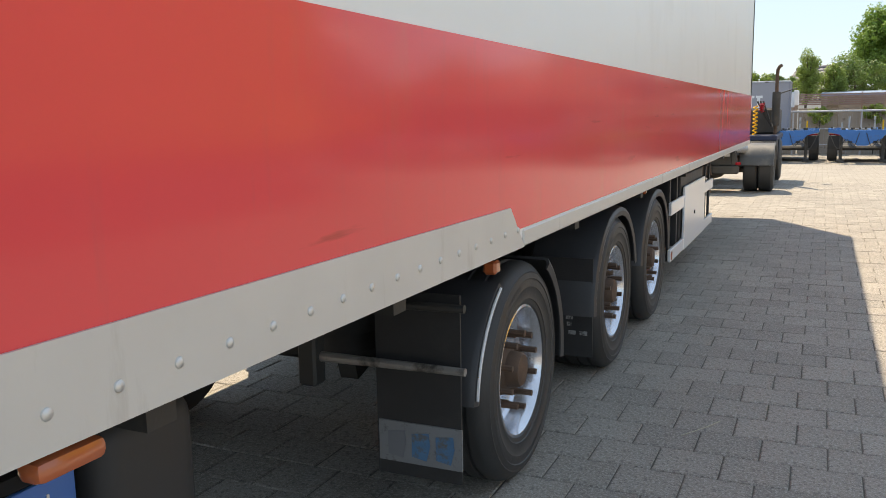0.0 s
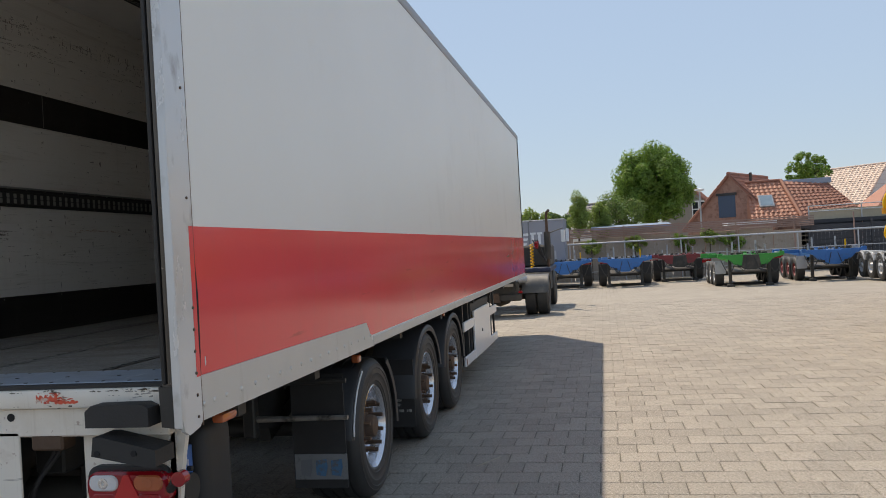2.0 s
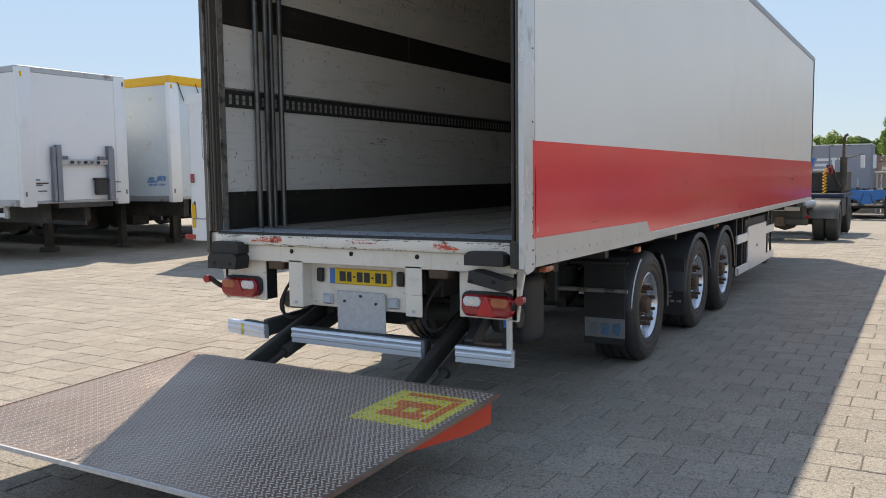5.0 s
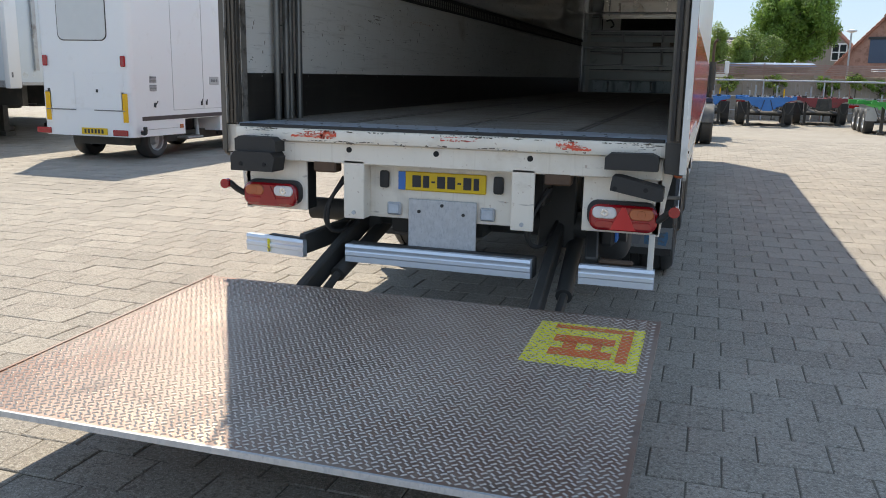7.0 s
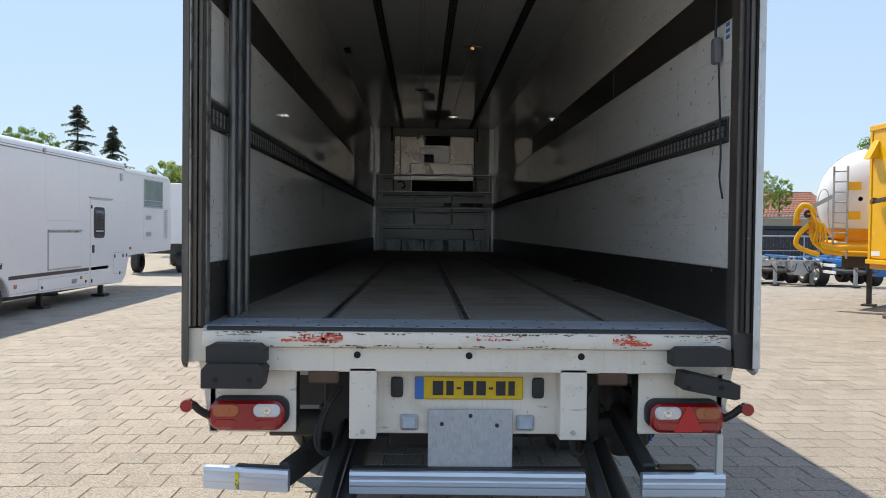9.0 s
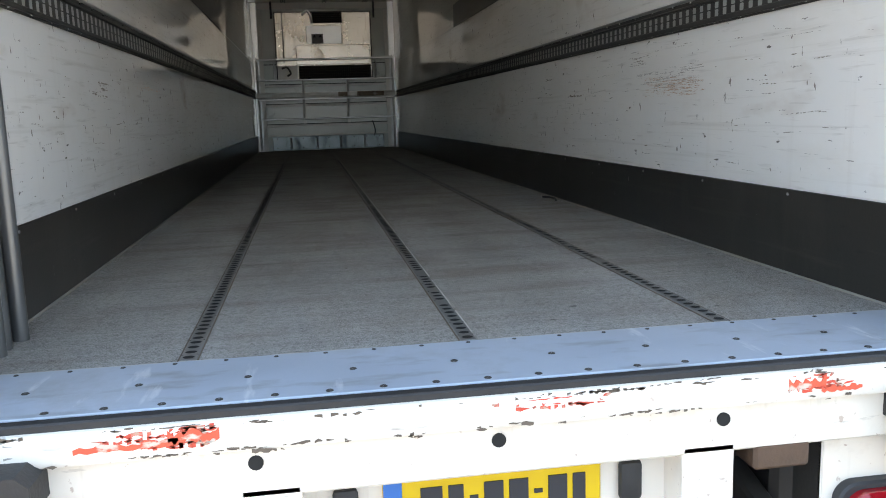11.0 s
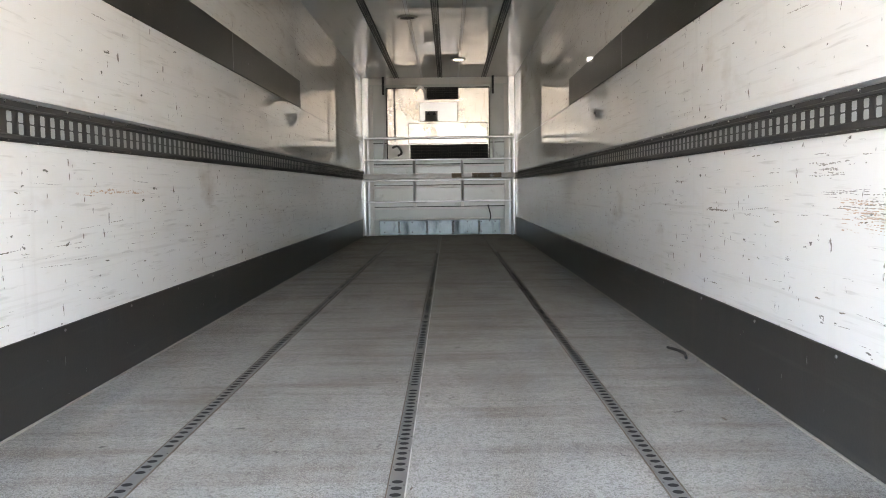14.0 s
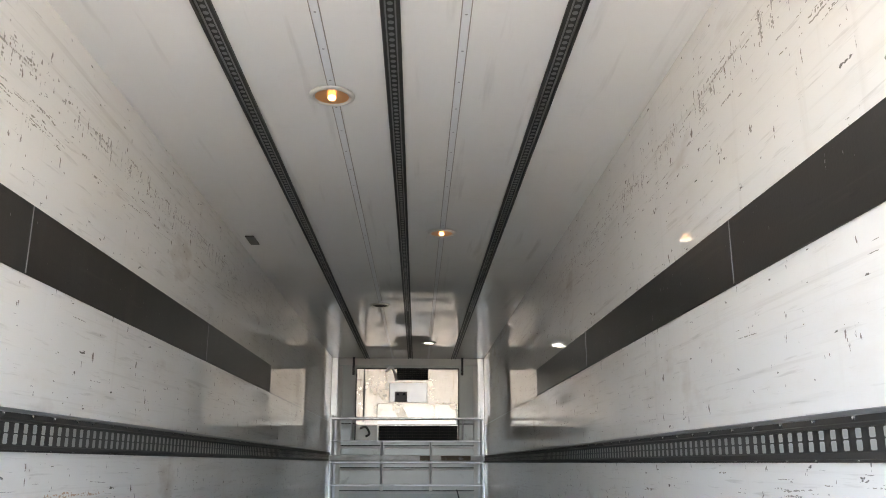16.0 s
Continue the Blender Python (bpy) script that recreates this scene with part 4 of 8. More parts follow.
def wheel_mesh(cx, cy, cz, s):
    """Tyre, rim, hub and studs; the outer side looks along s in x."""
    R, W = 0.492, 0.37
    prof = [(0.0, 0.292), (0.012, 0.3), (0.016, 0.318), (0.021, 0.322), (0.019, 0.335), (0.026, 0.372), (0.029, 0.376), (0.027, 0.41), (0.031, 0.414), (0.024, 0.438), (0.026, 0.444), (0.01, 0.462), (-0.008, 0.482), (-0.03, 0.49)]
    inner = []
    for k in range(4):
        a = -0.07 - k * 0.076
        inner += [(a + 0.012, R), (a + 0.009, R - 0.012), (a - 0.009, R - 0.012), (a - 0.012, R)]
    back = [(-W - 0.012 + 0.04, 0.49), (-W, 0.482), (-W - 0.015, 0.435), (-W, 0.34), (-W + 0.02, 0.292)]
    tyre = part("wheel", lathe([(s * a, r) for a, r in prof + inner + back], (cx, cy, cz), "x", 48), TYRE, trailer, "black truck tyre on a polished rim")
    rim_prof = [(0.006, 0.296), (0.01, 0.286), (-0.005, 0.276), (-0.03, 0.265), (-0.09, 0.255), (-0.105, 0.24), (-0.11, 0.2), (-0.1, 0.13), (-0.1, 0.1), (-0.125, 0.1), (-0.13, 0.28), (-0.03, 0.292)]
    verts, faces = [], []
    for t0, count in ((0.5, 9), (2.1, 6), (3.6, 9), (5.2, 6)):
        for k in range(count):
            b0 = len(verts)
            for dt, rr in ((0.0, 0.386), (0.04, 0.386), (0.04, 0.403), (0.0, 0.403)):
                t = t0 + cy + k * 0.062 + dt
                verts.append((cx + s * 0.0305, cy + rr * math.cos(t), cz + rr * math.sin(t)))
            faces.append((b0, b0 + 1, b0 + 2, b0 + 3))
    tagged(mesh_of("tyre_marking", verts, faces, TYRE_MARK, tyre), "worn raised marking on the tyre wall", kind="stuff")
    part("rim", lathe([(s * a, r) for a, r in rim_prof], (cx, cy, cz), "x", 48), RIM, tyre, "polished rim with grime")
    hub_prof = [(-0.1, 0.125), (-0.07, 0.12), (-0.045, 0.085), (0.0, 0.078), (0.012, 0.07), (0.016, 0.03), (0.016, 0.002)]
    part("hub", lathe([(s * a, r) for a, r in hub_prof], (cx, cy, cz), "x", 24, closed=False), RUST, tyre, "rusty hub")
    for k in range(10):
        t = 2 * math.pi * (k + 0.5) / 10
        yy, zz = cy + 0.168 * math.cos(t), cz + 0.168 * math.sin(t)
        bm = rod((cx - s * 0.105, yy, zz), (cx - s * 0.055, yy, zz), 0.02, 6)
        rod((cx - s * 0.055, yy, zz), (cx + s * 0.022, yy, zz), 0.0145, 8, bm)
        part("wheel_nut", bm, RUST, tyre)
    return tyre


for cy in AXLES:
    for s in (1, -1):
        wheel_mesh(s * 1.175, cy, 0.49, s)
    part("axle", rod((-0.85, cy, 0.49), (0.85, cy, 0.49), 0.065, 14), CHASSIS, trailer)
    for s in (-1, 1):
        part("air_spring", lathe([(0.0, 0.13), (0.05, 0.15), (0.12, 0.13), (0.18, 0.15), (0.28, 0.13)], (s * 0.49, cy - 0.32, 0.58), "z", 20, closed=False), RUBBER, trailer)
        part("trailing_arm", beam((s * 0.49, cy + 0.55, 0.8), (s * 0.49, cy - 0.35, 0.52), 0.09, 0.1), CHASSIS, trailer)


def fender(cy, a0, a1, s, base=0.55):
    n = 14
    bm = bmesh.new()
    rows = []
    for i in range(n + 1):
        t = radians(a0 + (a1 - a0) * i / n)
        row = []
        r = base + 0.105 * max(0.0, -math.cos(t)) ** 1.5
        for x, rr in ((0.82, r), (1.19, r), (1.215, r - 0.008), (1.225, r - 0.03), (1.218, r - 0.06), (1.21, r - 0.06), (1.212, r - 0.03), (1.2, r - 0.015), (0.82, r - 0.008)):
            row.append(bm.verts.new((s * x, cy + rr * math.cos(t), 0.49 + rr * math.sin(t))))
        rows.append(row)
    for A, B in zip(rows, rows[1:]):
        for k in range(len(A)):
            bm.faces.new((A[k], A[(k + 1) % len(A)], B[(k + 1) % len(A)], B[k]))
    bm.faces.new(rows[0]), bm.faces.new(rows[-1])
    return bm


LOGO_BLUE = mat("faded_blue_print", (0.06, 0.17, 0.3), 0.6, var=0.3, scale=20, dirt=(0.12, 0.12, 0.12), dirt_at=0.5, dirt_scale=25)
WORN_PRINT = mat("worn_white_print", (0.3, 0.3, 0.29), 0.7, var=0.4, scale=30, dirt=(0.03, 0.03, 0.03), dirt_at=0.5, dirt_soft=0.1, dirt_scale=40)
for s in (1, -1):
    f1 = part("fender", fender(AXLES[0], 128, 176, s), FENDER, trailer, "dark grey plastic mudguard with a white edge line")
    bm = bmesh.new()
    pts = []
    for a in range(130, 176, 4):
        rr = 0.532 + 0.105 * max(0.0, -math.cos(radians(a))) ** 1.5
        pts.append((s * 1.226, AXLES[0] + rr * math.cos(radians(a)), 0.49 + rr * math.sin(radians(a))))
    part("white_edge", pipe(pts, 0.006, 6, bm), PAPER, f1)
    f0 = part("fender", fender(AXLES[0], -8, 58, s), FENDER, trailer, "dark grey plastic mudguard half")
    part("fender", fender(AXLES[1], 12, 182, s), FENDER, trailer, "dark grey plastic mudguard")
    part("fender", fender(AXLES[2], 0, 176, s), FENDER, trailer, "dark grey plastic mudguard")
    # carrier bars and the mudflap behind the rear axle
    for z, x0, m_ in ((0.94, 0.75, CHASSIS), (0.71, 0.6, WORN_EDGE)):
        part("carrier_bar", rod((s * x0, 2.05, z), (s * 1.24, 2.05, z + 0.004), 0.021, 10, None, 0.015), m_, trailer, "worn steel carrier tube")
    part("carrier_upright", box(*sorted((s * 0.56, s * 0.64)), 2.0, 2.08, 0.6, 1.05, 0.01), CHASSIS, trailer)
    mf = part("mudflap", box(*sorted((s * 0.85, s * 1.2)), 2.1, 2.11, 0.26, 0.98), RUBBER, trailer, "black rubber mudflap with a printed white strip")
    part("printed_strip", box(*sorted((s * 0.86, s * 1.205)), 2.092, 2.1005, 0.315, 0.475), mat("flap_print", (0.2, 0.205, 0.21), 0.6, var=0.2, scale=10, dirt=(0.1, 0.1, 0.1), dirt_at=0.55, dirt_scale=20), mf)
    for k, m in enumerate((GREY_P, LOGO_BLUE, LOGO_BLUE)):
        x0 = 0.9 + k * 0.1
        part("logo_block", extrude([(s * x0, 0.345), (s * (x0 + 0.06), 0.335), (s * (x0 + 0.075), 0.395), (s * (x0 + 0.07), 0.445), (s * x0, 0.435)], "y", 2.088, 2.0925), m, mf)
    mf2 = part("mudflap", box(*sorted((s * 0.83, s * 1.2)), 4.02, 4.03, 0.22, 0.8), RUBBER, trailer, "black rubber mudflap with worn white print")
    for k, (z, w) in enumerate(((0.44, 0.2), (0.4, 0.14), (0.35, 0.22))):
        for j in range(4):
            if (k + j) % 4 == 3:
                continue
            part("print_bar", box(*sorted((s * (0.92 + j * w / 3.2), s * (0.92 + j * w / 3.2 + w / 5))), 4.012, 4.0205, z, z + 0.022), WORN_PRINT, mf2)
    part("mudguard_lamp", box(*sorted((s * 1.17, s * 1.225)), 2.4, 2.46, 1.0, 1.055, 0.01), LAMP_ORANGE, trailer, "orange side marker lamp")
    part("mudguard_lamp", box(*sorted((s * 1.16, s * 1.2)), 5.55, 5.6, 1.03, 1.07, 0.01), LAMP_ORANGE, trailer, "orange side marker lamp")
    # side guard
    for z0, z1 in ((0.73, 0.845), (0.32, 0.43)):
        part("guard_rail", box(*sorted((s * 1.165, s * 1.195)), 6.78, 9.74, z0, z1, 0.006), WHITE_P, trailer, "white side guard rail")
    part("guard_panel", box(*sorted((s * 1.175, s * 1.202)), 7.5, 8.95, 0.32, 0.925, 0.006), WHITE_P, trailer, "white locker door in the side guard")
    part("panel_lock", rod((s * 1.2, 8.15, 0.62), (s * 1.21, 8.15, 0.62), 0.02, 10), BLACK, trailer)
    part("pallet_locker", box(*sorted((s * 0.62, s * 1.165)), 7.45, 9.0, 0.36, 1.03, 0.01), BLACK, trailer, "black locker behind the side guard")
    for y in (6.86, 7.25, 9.3, 9.66):
        part("guard_post", box(*sorted((s * 1.14, s * 1.165)), y - 0.03, y + 0.03, 0.32, 1.1), CHASSIS, trailer)
    part("guard_reflector", box(*sorted((s * 1.19, s * 1.2)), 6.79, 6.84, 0.34, 0.41), LAMP_ORANGE, trailer)
    leg = part("landing_leg", box(*sorted((s * 0.86, s * 1.0)), 9.9, 10.04, 0.25, 1.12, 0.01), CHASSIS, trailer, "retracted landing leg")
    part("leg_foot", box(*sorted((s * 0.8, s * 1.06)), 9.84, 10.1, 0.18, 0.25, 0.02), CHASSIS, leg)
# assumed dark parts, added to block the light seen under the trailer
part("lift_power_pack", box(-0.38, 0.2, 0.3, 0.62, 0.64, 1.06, 0.03, seg=2), CHASSIS, trailer, "assumed black hydraulic pack, added to block light behind the plate panel")
part("lift_cross_tube", rod((-1.0, 0.52, 0.72), (1.0, 0.52, 0.72), 0.07, 16), CHASSIS, trailer)
for x in (-0.62,):
    part("air_tank", lathe([(-0.36, 0.03), (-0.34, 0.12), (-0.3, 0.15), (0.3, 0.15), (0.34, 0.12), (0.36, 0.03)], (x + 0.2, 1.45, 0.82), "x", 20, closed=False), CHASSIS, trailer, "assumed black air tank, added to darken the view under the floor")
part("spare_carrier", box(-0.85, 0.85, 7.1, 8.9, 0.42, 0.5, 0.02), CHASSIS, trailer)
part("tank_strip", box(-0.4, 0.4, 6.9, 7.3, 0.6, 1.0, 0.08, seg=3), CHASSIS, trailer, "black air tank")
# rear corner: lift control box, blue switch panel, orange lamp
part("lift_control_box", box(0.8, 1.0, 0.64, 0.96, 0.5, 0.98, 0.07, seg=4), BLACK, trailer, "black plastic lift control box")
bp_ = part("switch_panel", box(0.945, 0.96, 0.36, 0.61, 0.67, 0.9, 0.02, seg=2), BLUE_PLASTIC, trailer, "blue lift switch panel with white label")
part("panel_label", box(0.96, 0.9625, 0.39, 0.51, 0.76, 0.87), PAPER, bp_)
part("panel_label", box(0.96, 0.9625, 0.48, 0.56, 0.725, 0.74), PAPER, bp_)
for k in range(5):
    part("label_line", box(0.962, 0.9635, 0.41, 0.45 + 0.01 * (k % 3), 0.775 + k * 0.016, 0.779 + k * 0.016), INK, bp_)
for k in range(3):
    part("panel_sign", box(0.96, 0.9622, 0.535 + 0.012 * k, 0.541 + 0.012 * k, 0.84 - 0.02 * k, 0.87 - 0.015 * k), PAPER, bp_)
part("panel_knob", rod((0.96, 0.56, 0.8), (0.982, 0.56, 0.8), 0.012, 10), BLACK, bp_)
part("panel_backing", box(0.86, 0.946, 0.35, 0.63, 0.64, 0.92, 0.02), BLACK, trailer)
part("side_marker", box(1.24, 1.295, 0.26, 0.4, 1.06, 1.1, 0.015, seg=2), LAMP_ORANGE, trailer, "orange side marker lamp")

# ---- tail lift ----
lift = thing("tail_lift", "lowered steel tail lift with chequer plate platform", "tail lift")
PZ0, PZ1, PY0, PY1 = 0.43, 0.365, -0.31, -2.1


def plat(x, y, h=0.0):
    return (x, y, PZ0 + (PZ1 - PZ0) * (y - PY0) / (PY1 - PY0) + h)


bm = bmesh.new()
top = [bm.verts.new(plat(x, y)) for x, y in ((-1.235, PY0), (1.25, PY0), (1.25, PY1), (-1.235, PY1))]
bot = [bm.verts.new(plat(x, y, h)) for x, y, h in ((-1.225, PY0, -0.035), (1.24, PY0, -0.035), (1.24, PY1, -0.018), (-1.225, PY1, -0.018))]
bm.faces.new(top), bm.faces.new(bot)
for i in range(4):
    bm.faces.new((top[i], top[(i + 1) % 4], bot[(i + 1) % 4], bot[i]))
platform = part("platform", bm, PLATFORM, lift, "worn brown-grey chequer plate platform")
verts, faces = [], []
iy = 0
y = PY0 - 0.03
while y > PY1 + 0.02:
    x = -1.222 + (0.0145 if iy % 2 else 0.0)
    while x < 1.235:
        sgn = 1 if (int(round((x + 1.222) / 0.029 - (0.5 if iy % 2 else 0))) + iy) % 2 else -1
        ux, uy = 0.0085, 0.007 * sgn
        nx, ny = -uy * 0.4, ux * 0.4
        b0 = len(verts)
        for dx, dy, h in ((-ux - nx, -uy - ny, 0.0), (ux - nx, uy - ny, 0.0), (ux + nx, uy + ny, 0.0), (-ux + nx, -uy + ny, 0.0), (-ux * 0.6, -uy * 0.6, 0.0032), (ux * 0.6, uy * 0.6, 0.0032)):
            px, py, pz = plat(x + dx, y + dy, h + 0.0008)
            verts.append((px, py, pz))
        faces += [(b0, b0 + 1, b0 + 5, b0 + 4), (b0 + 1, b0 + 2, b0 + 5), (b0 + 2, b0 + 3, b0 + 4, b0 + 5), (b0 + 3, b0, b0 + 4)]
        x += 0.029
    y -= 0.022
    iy += 1
tagged(mesh_of("chequer_pattern", verts, faces, TREAD, platform), "raised tread bars", kind="stuff")


def painted(name, x0, x1, y0, y1, material, h=0.0016):
    bm = bmesh.new()
    lo = [bm.verts.new(plat(x, y, h)) for x, y in ((x0, y0), (x1, y0), (x1, y1), (x0, y1))]
    bm.faces.new(lo)
    return part(name, bm, material, platform)


painted("yellow_field", 0.71, 1.2, -0.48, -1.02, HAZARD_Y)
for x0, x1, y0, y1 in ((0.79, 1.15, -0.51, -0.56), (1.1, 1.15, -0.57, -0.93), (0.81, 1.08, -0.65, -0.74), (0.81, 1.08, -0.82, -0.91), (0.86, 0.92, -0.72, -0.82), (0.99, 1.03, -0.72, -0.82)):
    painted("orange_mark", x0, x1, y0, y1, ORANGE_P, 0.0028)
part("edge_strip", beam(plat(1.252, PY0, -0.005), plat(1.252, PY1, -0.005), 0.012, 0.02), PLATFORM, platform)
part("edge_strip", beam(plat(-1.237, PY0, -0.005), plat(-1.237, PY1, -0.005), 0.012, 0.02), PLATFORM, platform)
for x in (-0.62, 0.0, 0.62):
    part("under_rib", extrude([(PY0 - 0.03, 0.27), (PY0 - 0.03, 0.395), (-1.7, 0.355), (-1.0, 0.29)], "x", x - 0.03, x + 0.03), CHASSIS, platform)
part("front_lip", beam(plat(-1.23, PY1 - 0.005, -0.01), plat(1.245, PY1 - 0.005, -0.01), 0.012, 0.022), GALV, platform)
for x in (-1.2, 1.18):
    bm = bmesh.new()
    o = [bm.verts.new(p) for p in (plat(x, PY0 - 0.01, -0.03), plat(x, PY0 - 0.03, -0.17), plat(x, -0.62, -0.15), plat(x, -1.35, -0.024))]
    i_ = [bm.verts.new(v.co + Vector((0.03, 0, 0))) for v in o]
    bm.faces.new(o), bm.faces.new(i_)
    for k in range(4):
        bm.faces.new((o[k], o[(k + 1) % 4], i_[(k + 1) % 4], i_[k]))
    part("wheel_stop", bm, mat("orange_red_paint", (0.75, 0.075, 0.03), 0.45, bump=0.1), platform, "orange-red painted side rib")
for s, xa, xb in ((-1, -0.6, -0.68), (1, 0.61, 0.63)):
    part("lift_arm", beam((xa, 0.55, 0.72), (xb, PY0 - 0.02, 0.36), 0.06, 0.12, bev=0.01), CHASSIS, lift, "black lift arm")
    part("tilt_cylinder", rod((xa + 0.09, 0.6, 0.66), (xb + 0.11, -0.05, 0.44), 0.045, 12), CHASSIS, lift)
    part("cylinder_rod", rod((xb + 0.11, -0.05, 0.44), (xb + 0.115, PY0 - 0.01, 0.35), 0.024, 10), CHASSIS, lift)
    part("arm_bracket", box(xa - 0.12, xa + 0.1, 0.45, 0.62, 0.6, 1.08, 0.01), CHASSIS, lift)
    part("pivot_bracket", box(xb - 0.05, xb + 0.15, PY0 - 0.02, PY0 + 0.06, 0.3, 0.4, 0.01), CHASSIS, lift)
    for q in range(2):
        part("hose", pipe(curve_pts([(xa - 0.02 * q, 0.16, 0.98), (xa - 0.08 - 0.03 * q, 0.1, 0.84 - 0.05 * q), (xa - 0.1, 0.12, 0.68), (xa - 0.04, 0.2, 0.66), (xa, 0.4, 0.76)]), 0.011, 8), RUBBER, lift, "black hydraulic hose")
part("torsion_tube", box(-0.75, 0.75, 0.5, 0.62, 0.66, 0.82, 0.01), CHASSIS, lift)
BAR = [(0.0, 0.508), (0.04, 0.505), (0.04, 0.61), (0.0, 0.61), (-0.006, 0.594), (0.0, 0.582), (0.0, 0.572), (-0.006, 0.566), (-0.006, 0.548), (0.0, 0.54)]


def bumper_bar(x0, x1, y, dz, tip=0.0, turn=0.0):
    bm = extrude([(u + y, v + dz) for u, v in BAR], "x", x0, x1)
    bmesh.ops.rotate(bm, verts=bm.verts, cent=((x0 + x1) / 2, y, 0.56), matrix=Matrix.Rotation(radians(turn), 3, "Z") @ Matrix.Rotation(radians(tip), 3, "Y"))
    return bm


part("bumper_bar", bumper_bar(-0.547, 0.547, 0.0, 0.0, turn=-1.2), BARE, lift, "ribbed aluminium underrun bar")
part("bumper_bar", bumper_bar(0.808, 1.195, -0.03, 0.005), BARE, lift, "ribbed aluminium underrun bar")
lb = part("bumper_bar", bumper_bar(-1.24, -0.835, 0.07, -0.006, tip=1.0, turn=-6), BARE, lift, "bent aluminium underrun bar with yellow mark")
part("yellow_mark", box(-1.085, -1.07, 0.066, 0.0755, 0.51, 0.59), HAZARD_Y, lb)
part("bar_backing", box(-0.54, 0.56, 0.03, 0.1, 0.5, 0.618, 0.01), CHASSIS, lift)
part("bar_backing", box(0.82, 1.18, 0.012, 0.07, 0.52, 0.615, 0.01), CHASSIS, lift)
part("bar_backing", beam((-1.1, 0.13, 0.56), (-0.84, 0.1, 0.555), 0.06, 0.1, bev=0.01), CHASSIS, lift)
part("left_carrier", beam((-0.86, 0.09, 0.57), (-0.62, 0.66, 0.66), 0.06, 0.12, bev=0.01), CHASSIS, lift, "black bent carrier arm")
for k in range(2):
    t = 0.25 + 0.3 * k
    part("carrier_slot", beam((-0.895 + 0.24 * t, 0.08 + 0.57 * t, 0.53 + 0.09 * t), (-0.895 + 0.24 * t, 0.08 + 0.57 * t, 0.58 + 0.09 * t), 0.012, 0.012), GALV, lift)
part("right_carrier", beam((0.86, 0.06, 0.6), (0.8, 0.5, 0.8), 0.07, 0.09, bev=0.01), CHASSIS, lift)
part("bar_strut", box(1.155, 1.185, -0.02, 0.01, 0.61, 0.8, 0.004), ALU_SKIRT, lift)
part("debris", box(0.9, 1.08, 0.03, 0.09, 0.612, 0.635, 0.01), RUST, lift)

# ---- inside the box ----
# upright tubes against the wall
TUBE = mat("worn_steel_tube", (0.15, 0.148, 0.142), 0.38, 0.55, var=0.3, scale=4, stretch=(1, 1, 0.5), dirt=(0.06, 0.055, 0.05), dirt_at=0.52, dirt_soft=0.2, dirt_stretch=(1, 1, 0.4), dirt_scale=5, bump=0.1)
tubes = thing("upright_tubes", "bundle of dark upright shoring tubes against the wall", "tubes")
for k, (y, x) in enumerate(((0.43, -1.19), (0.53, -1.18), (0.6, -1.19), (0.69, -1.175))):
    part("tube", rod((x, y, FLOOR_Z), (x, y, CEIL_Z - 0.03), 0.022, 12), TUBE, tubes)
part("top_rail", box(-1.235, -1.15, 0.38, 0.95, CEIL_Z - 0.03, CEIL_Z, 0.004), DARKTRACK, tubes)

ctrl = thing("hanging_remote", "grey hand remote hanging on a cable by the wall", "remote control")
part("body", box(1.185, 1.22, 0.2, 0.27, 2.56, 2.69, 0.015, seg=2), GREY_P, ctrl)
part("cable", pipe(curve_pts([(1.2, 0.26, 3.2), (1.203, 0.24, 2.95), (1.2, 0.235, 2.69)]), 0.006, 6), BLACK, ctrl)
part("lower_cable", pipe(curve_pts([(1.205, 0.2, 2.56), (1.21, 0.18, 2.3), (1.206, 0.15, 2.1), (1.21, 0.17, 2.0), (1.208, 0.12, 1.9)]), 0.005, 6), BLACK, ctrl)
sticker = part("wall_sticker", box(1.2345, 1.2355, 0.13, 0.2, 2.66, 2.82), PAPER, trailer, "worn white and blue sticker")
for z in (2.67, 2.7, 2.73):
    part("sticker_bar", box(1.2335, 1.2348, 0.14, 0.19, z, z + 0.018), BLUE_PLASTIC, sticker)


